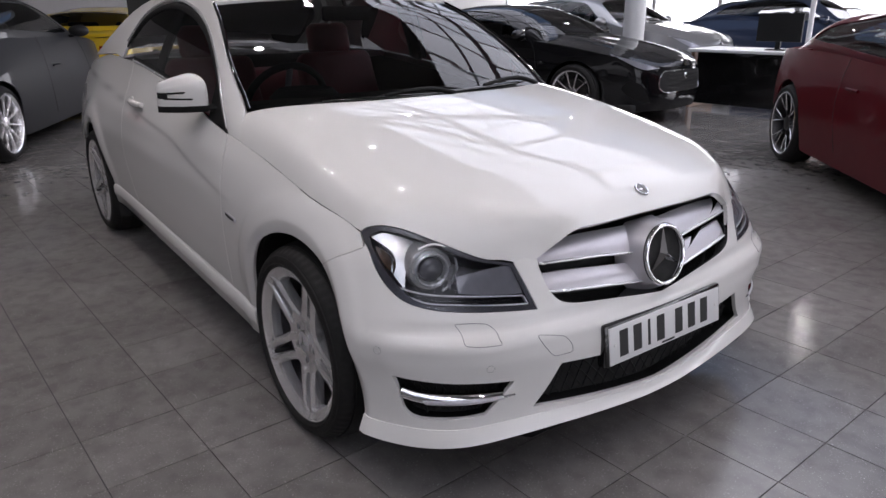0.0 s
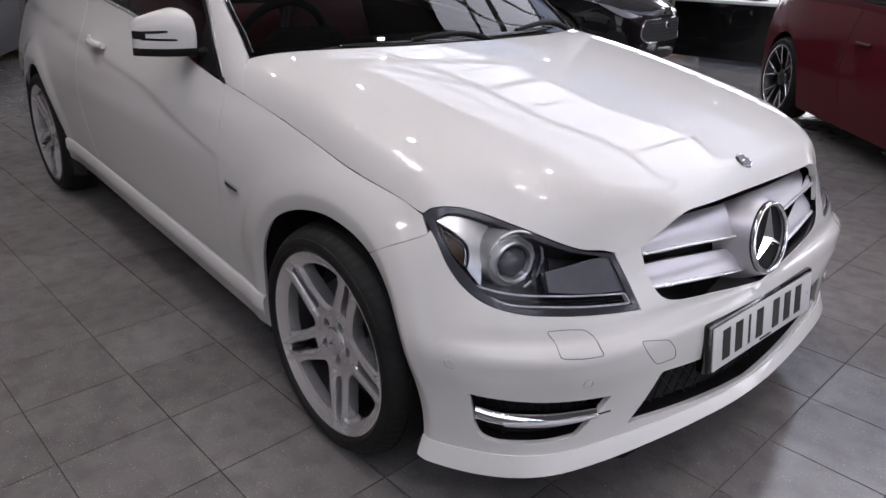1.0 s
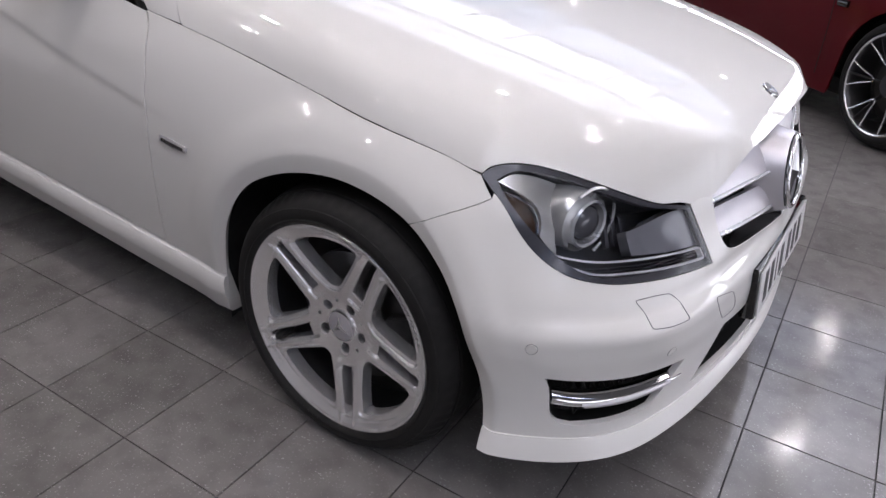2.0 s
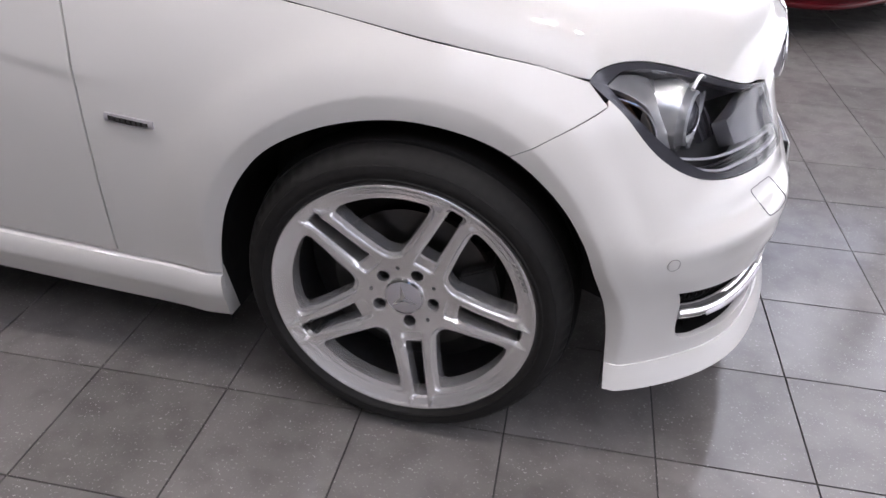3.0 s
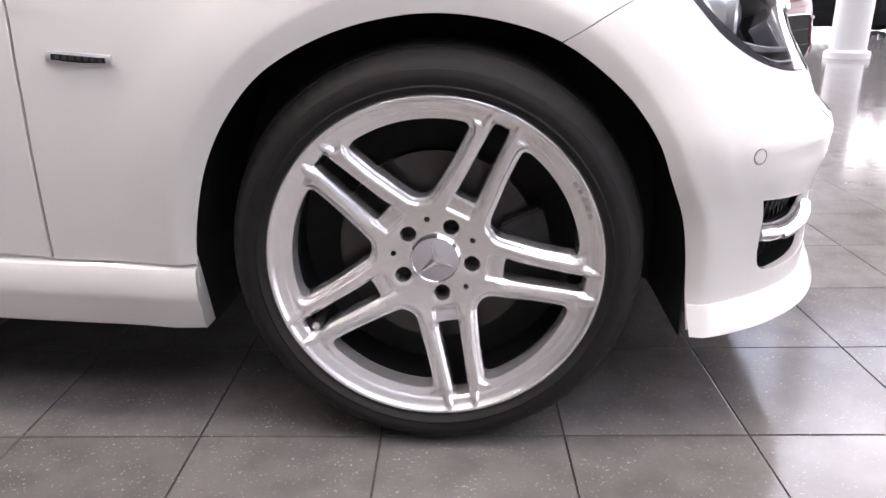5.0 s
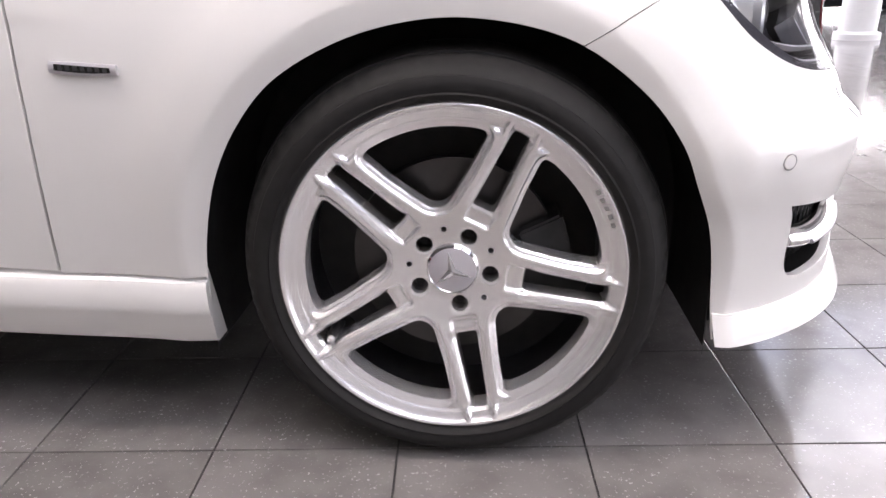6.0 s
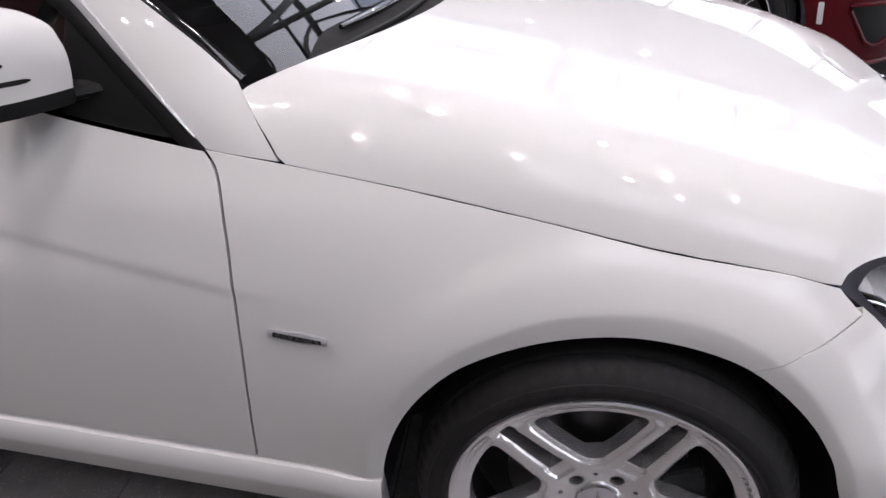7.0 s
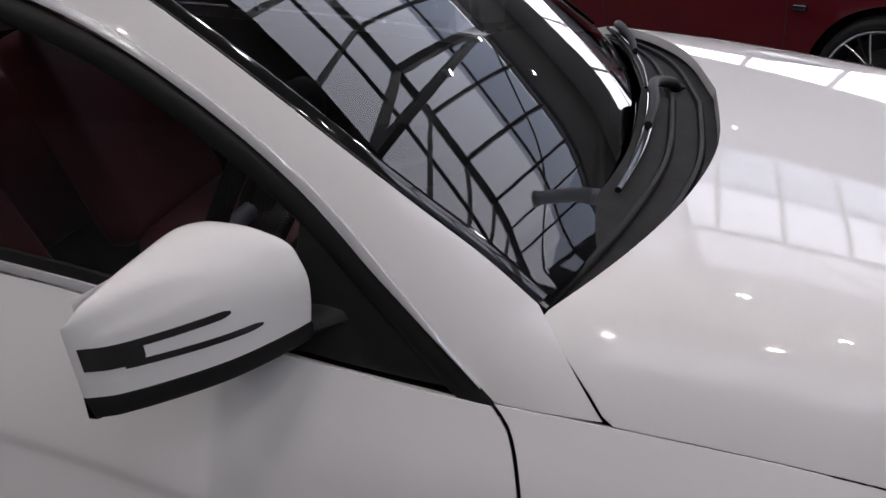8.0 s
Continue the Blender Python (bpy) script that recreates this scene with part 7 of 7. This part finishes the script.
def display_board(x, y, turn):
    thing = tagged(empty("display_board", pose(x, y, 0, 0, 0, turn)), "black display board on two thin posts", "display board")
    part("board", box_bm(-0.35, 0.35, -0.02, 0.02, 0.75, 1.55, 0.006), INK, thing, "plain black board")
    for s in (-0.3, 0.3):
        v, f = tube([(s, 0, 0.0), (s, 0, 0.78)], 0.015, 8)
        mesh_part("post", v, f, CHROME, thing)
    return thing


display_board(-9.6, 1.5, 75)


# ---- floor tiles ----
def tile_mesh(size, h=0.005, b=0.0007):
    a, c = size / 2, size / 2 - b
    v = [(x, y, z) for z, s in ((-h, a), (-b * 0.4, a), (0, c)) for x, y in ((-s, -s), (s, -s), (s, s), (-s, s))]
    f = [(8, 9, 10, 11)]
    for k in (0, 4):
        f += [(k + i, k + (i + 1) % 4, k + 4 + (i + 1) % 4, k + 4 + i) for i in range(4)]
    return v, f


PITCH, TURN = 0.3025, 2.6
tv, tf = tile_mesh(PITCH - 0.0034)
tile_data = bpy.data.meshes.new("tile")
tile_data.from_pydata(tv, [], tf)
tile_data.materials.append(TILE)
tu, tw = Vector((math.cos(radians(TURN)), math.sin(radians(TURN)), 0)), Vector((-math.sin(radians(TURN)), math.cos(radians(TURN)), 0))
far_v, far_f, made = [], [], 0
for i in range(-64, 44):
    for j in range(-26, 60):
        c = Vector((0.207, -0.832, 0)) + tu * PITCH * (i + 0.5) + tw * PITCH * (j + 0.5)
        if not (X0 < c.x < X1 and Y0 < c.y < Y1):
            continue
        lift_ = 0.0004 * noise.noise(c * 3.1)
        if -1.6 < c.x < 2.3 and -2.1 < c.y < 1.75 and made < 300 and not (-9 < c.x < -0.4 and -0.6 < c.y):
            ob = new("tile", tile_data)
            ob.matrix_basis = Matrix.Translation(c + Vector((0, 0, lift_))) @ Matrix.Rotation(radians(TURN), 4, "Z")
            ob.parent = floor
            made += 1
        else:
            base = len(far_v)
            far_v += [tuple(c + tu * x + tw * y + Vector((0, 0, z + lift_))) for x, y, z in tv]
            far_f += [tuple(base + k for k in q) for q in tf]
tagged(mesh_part("far_tiles", far_v, far_f, TILE, floor, "grey glazed tiles further off"), kind="stuff")
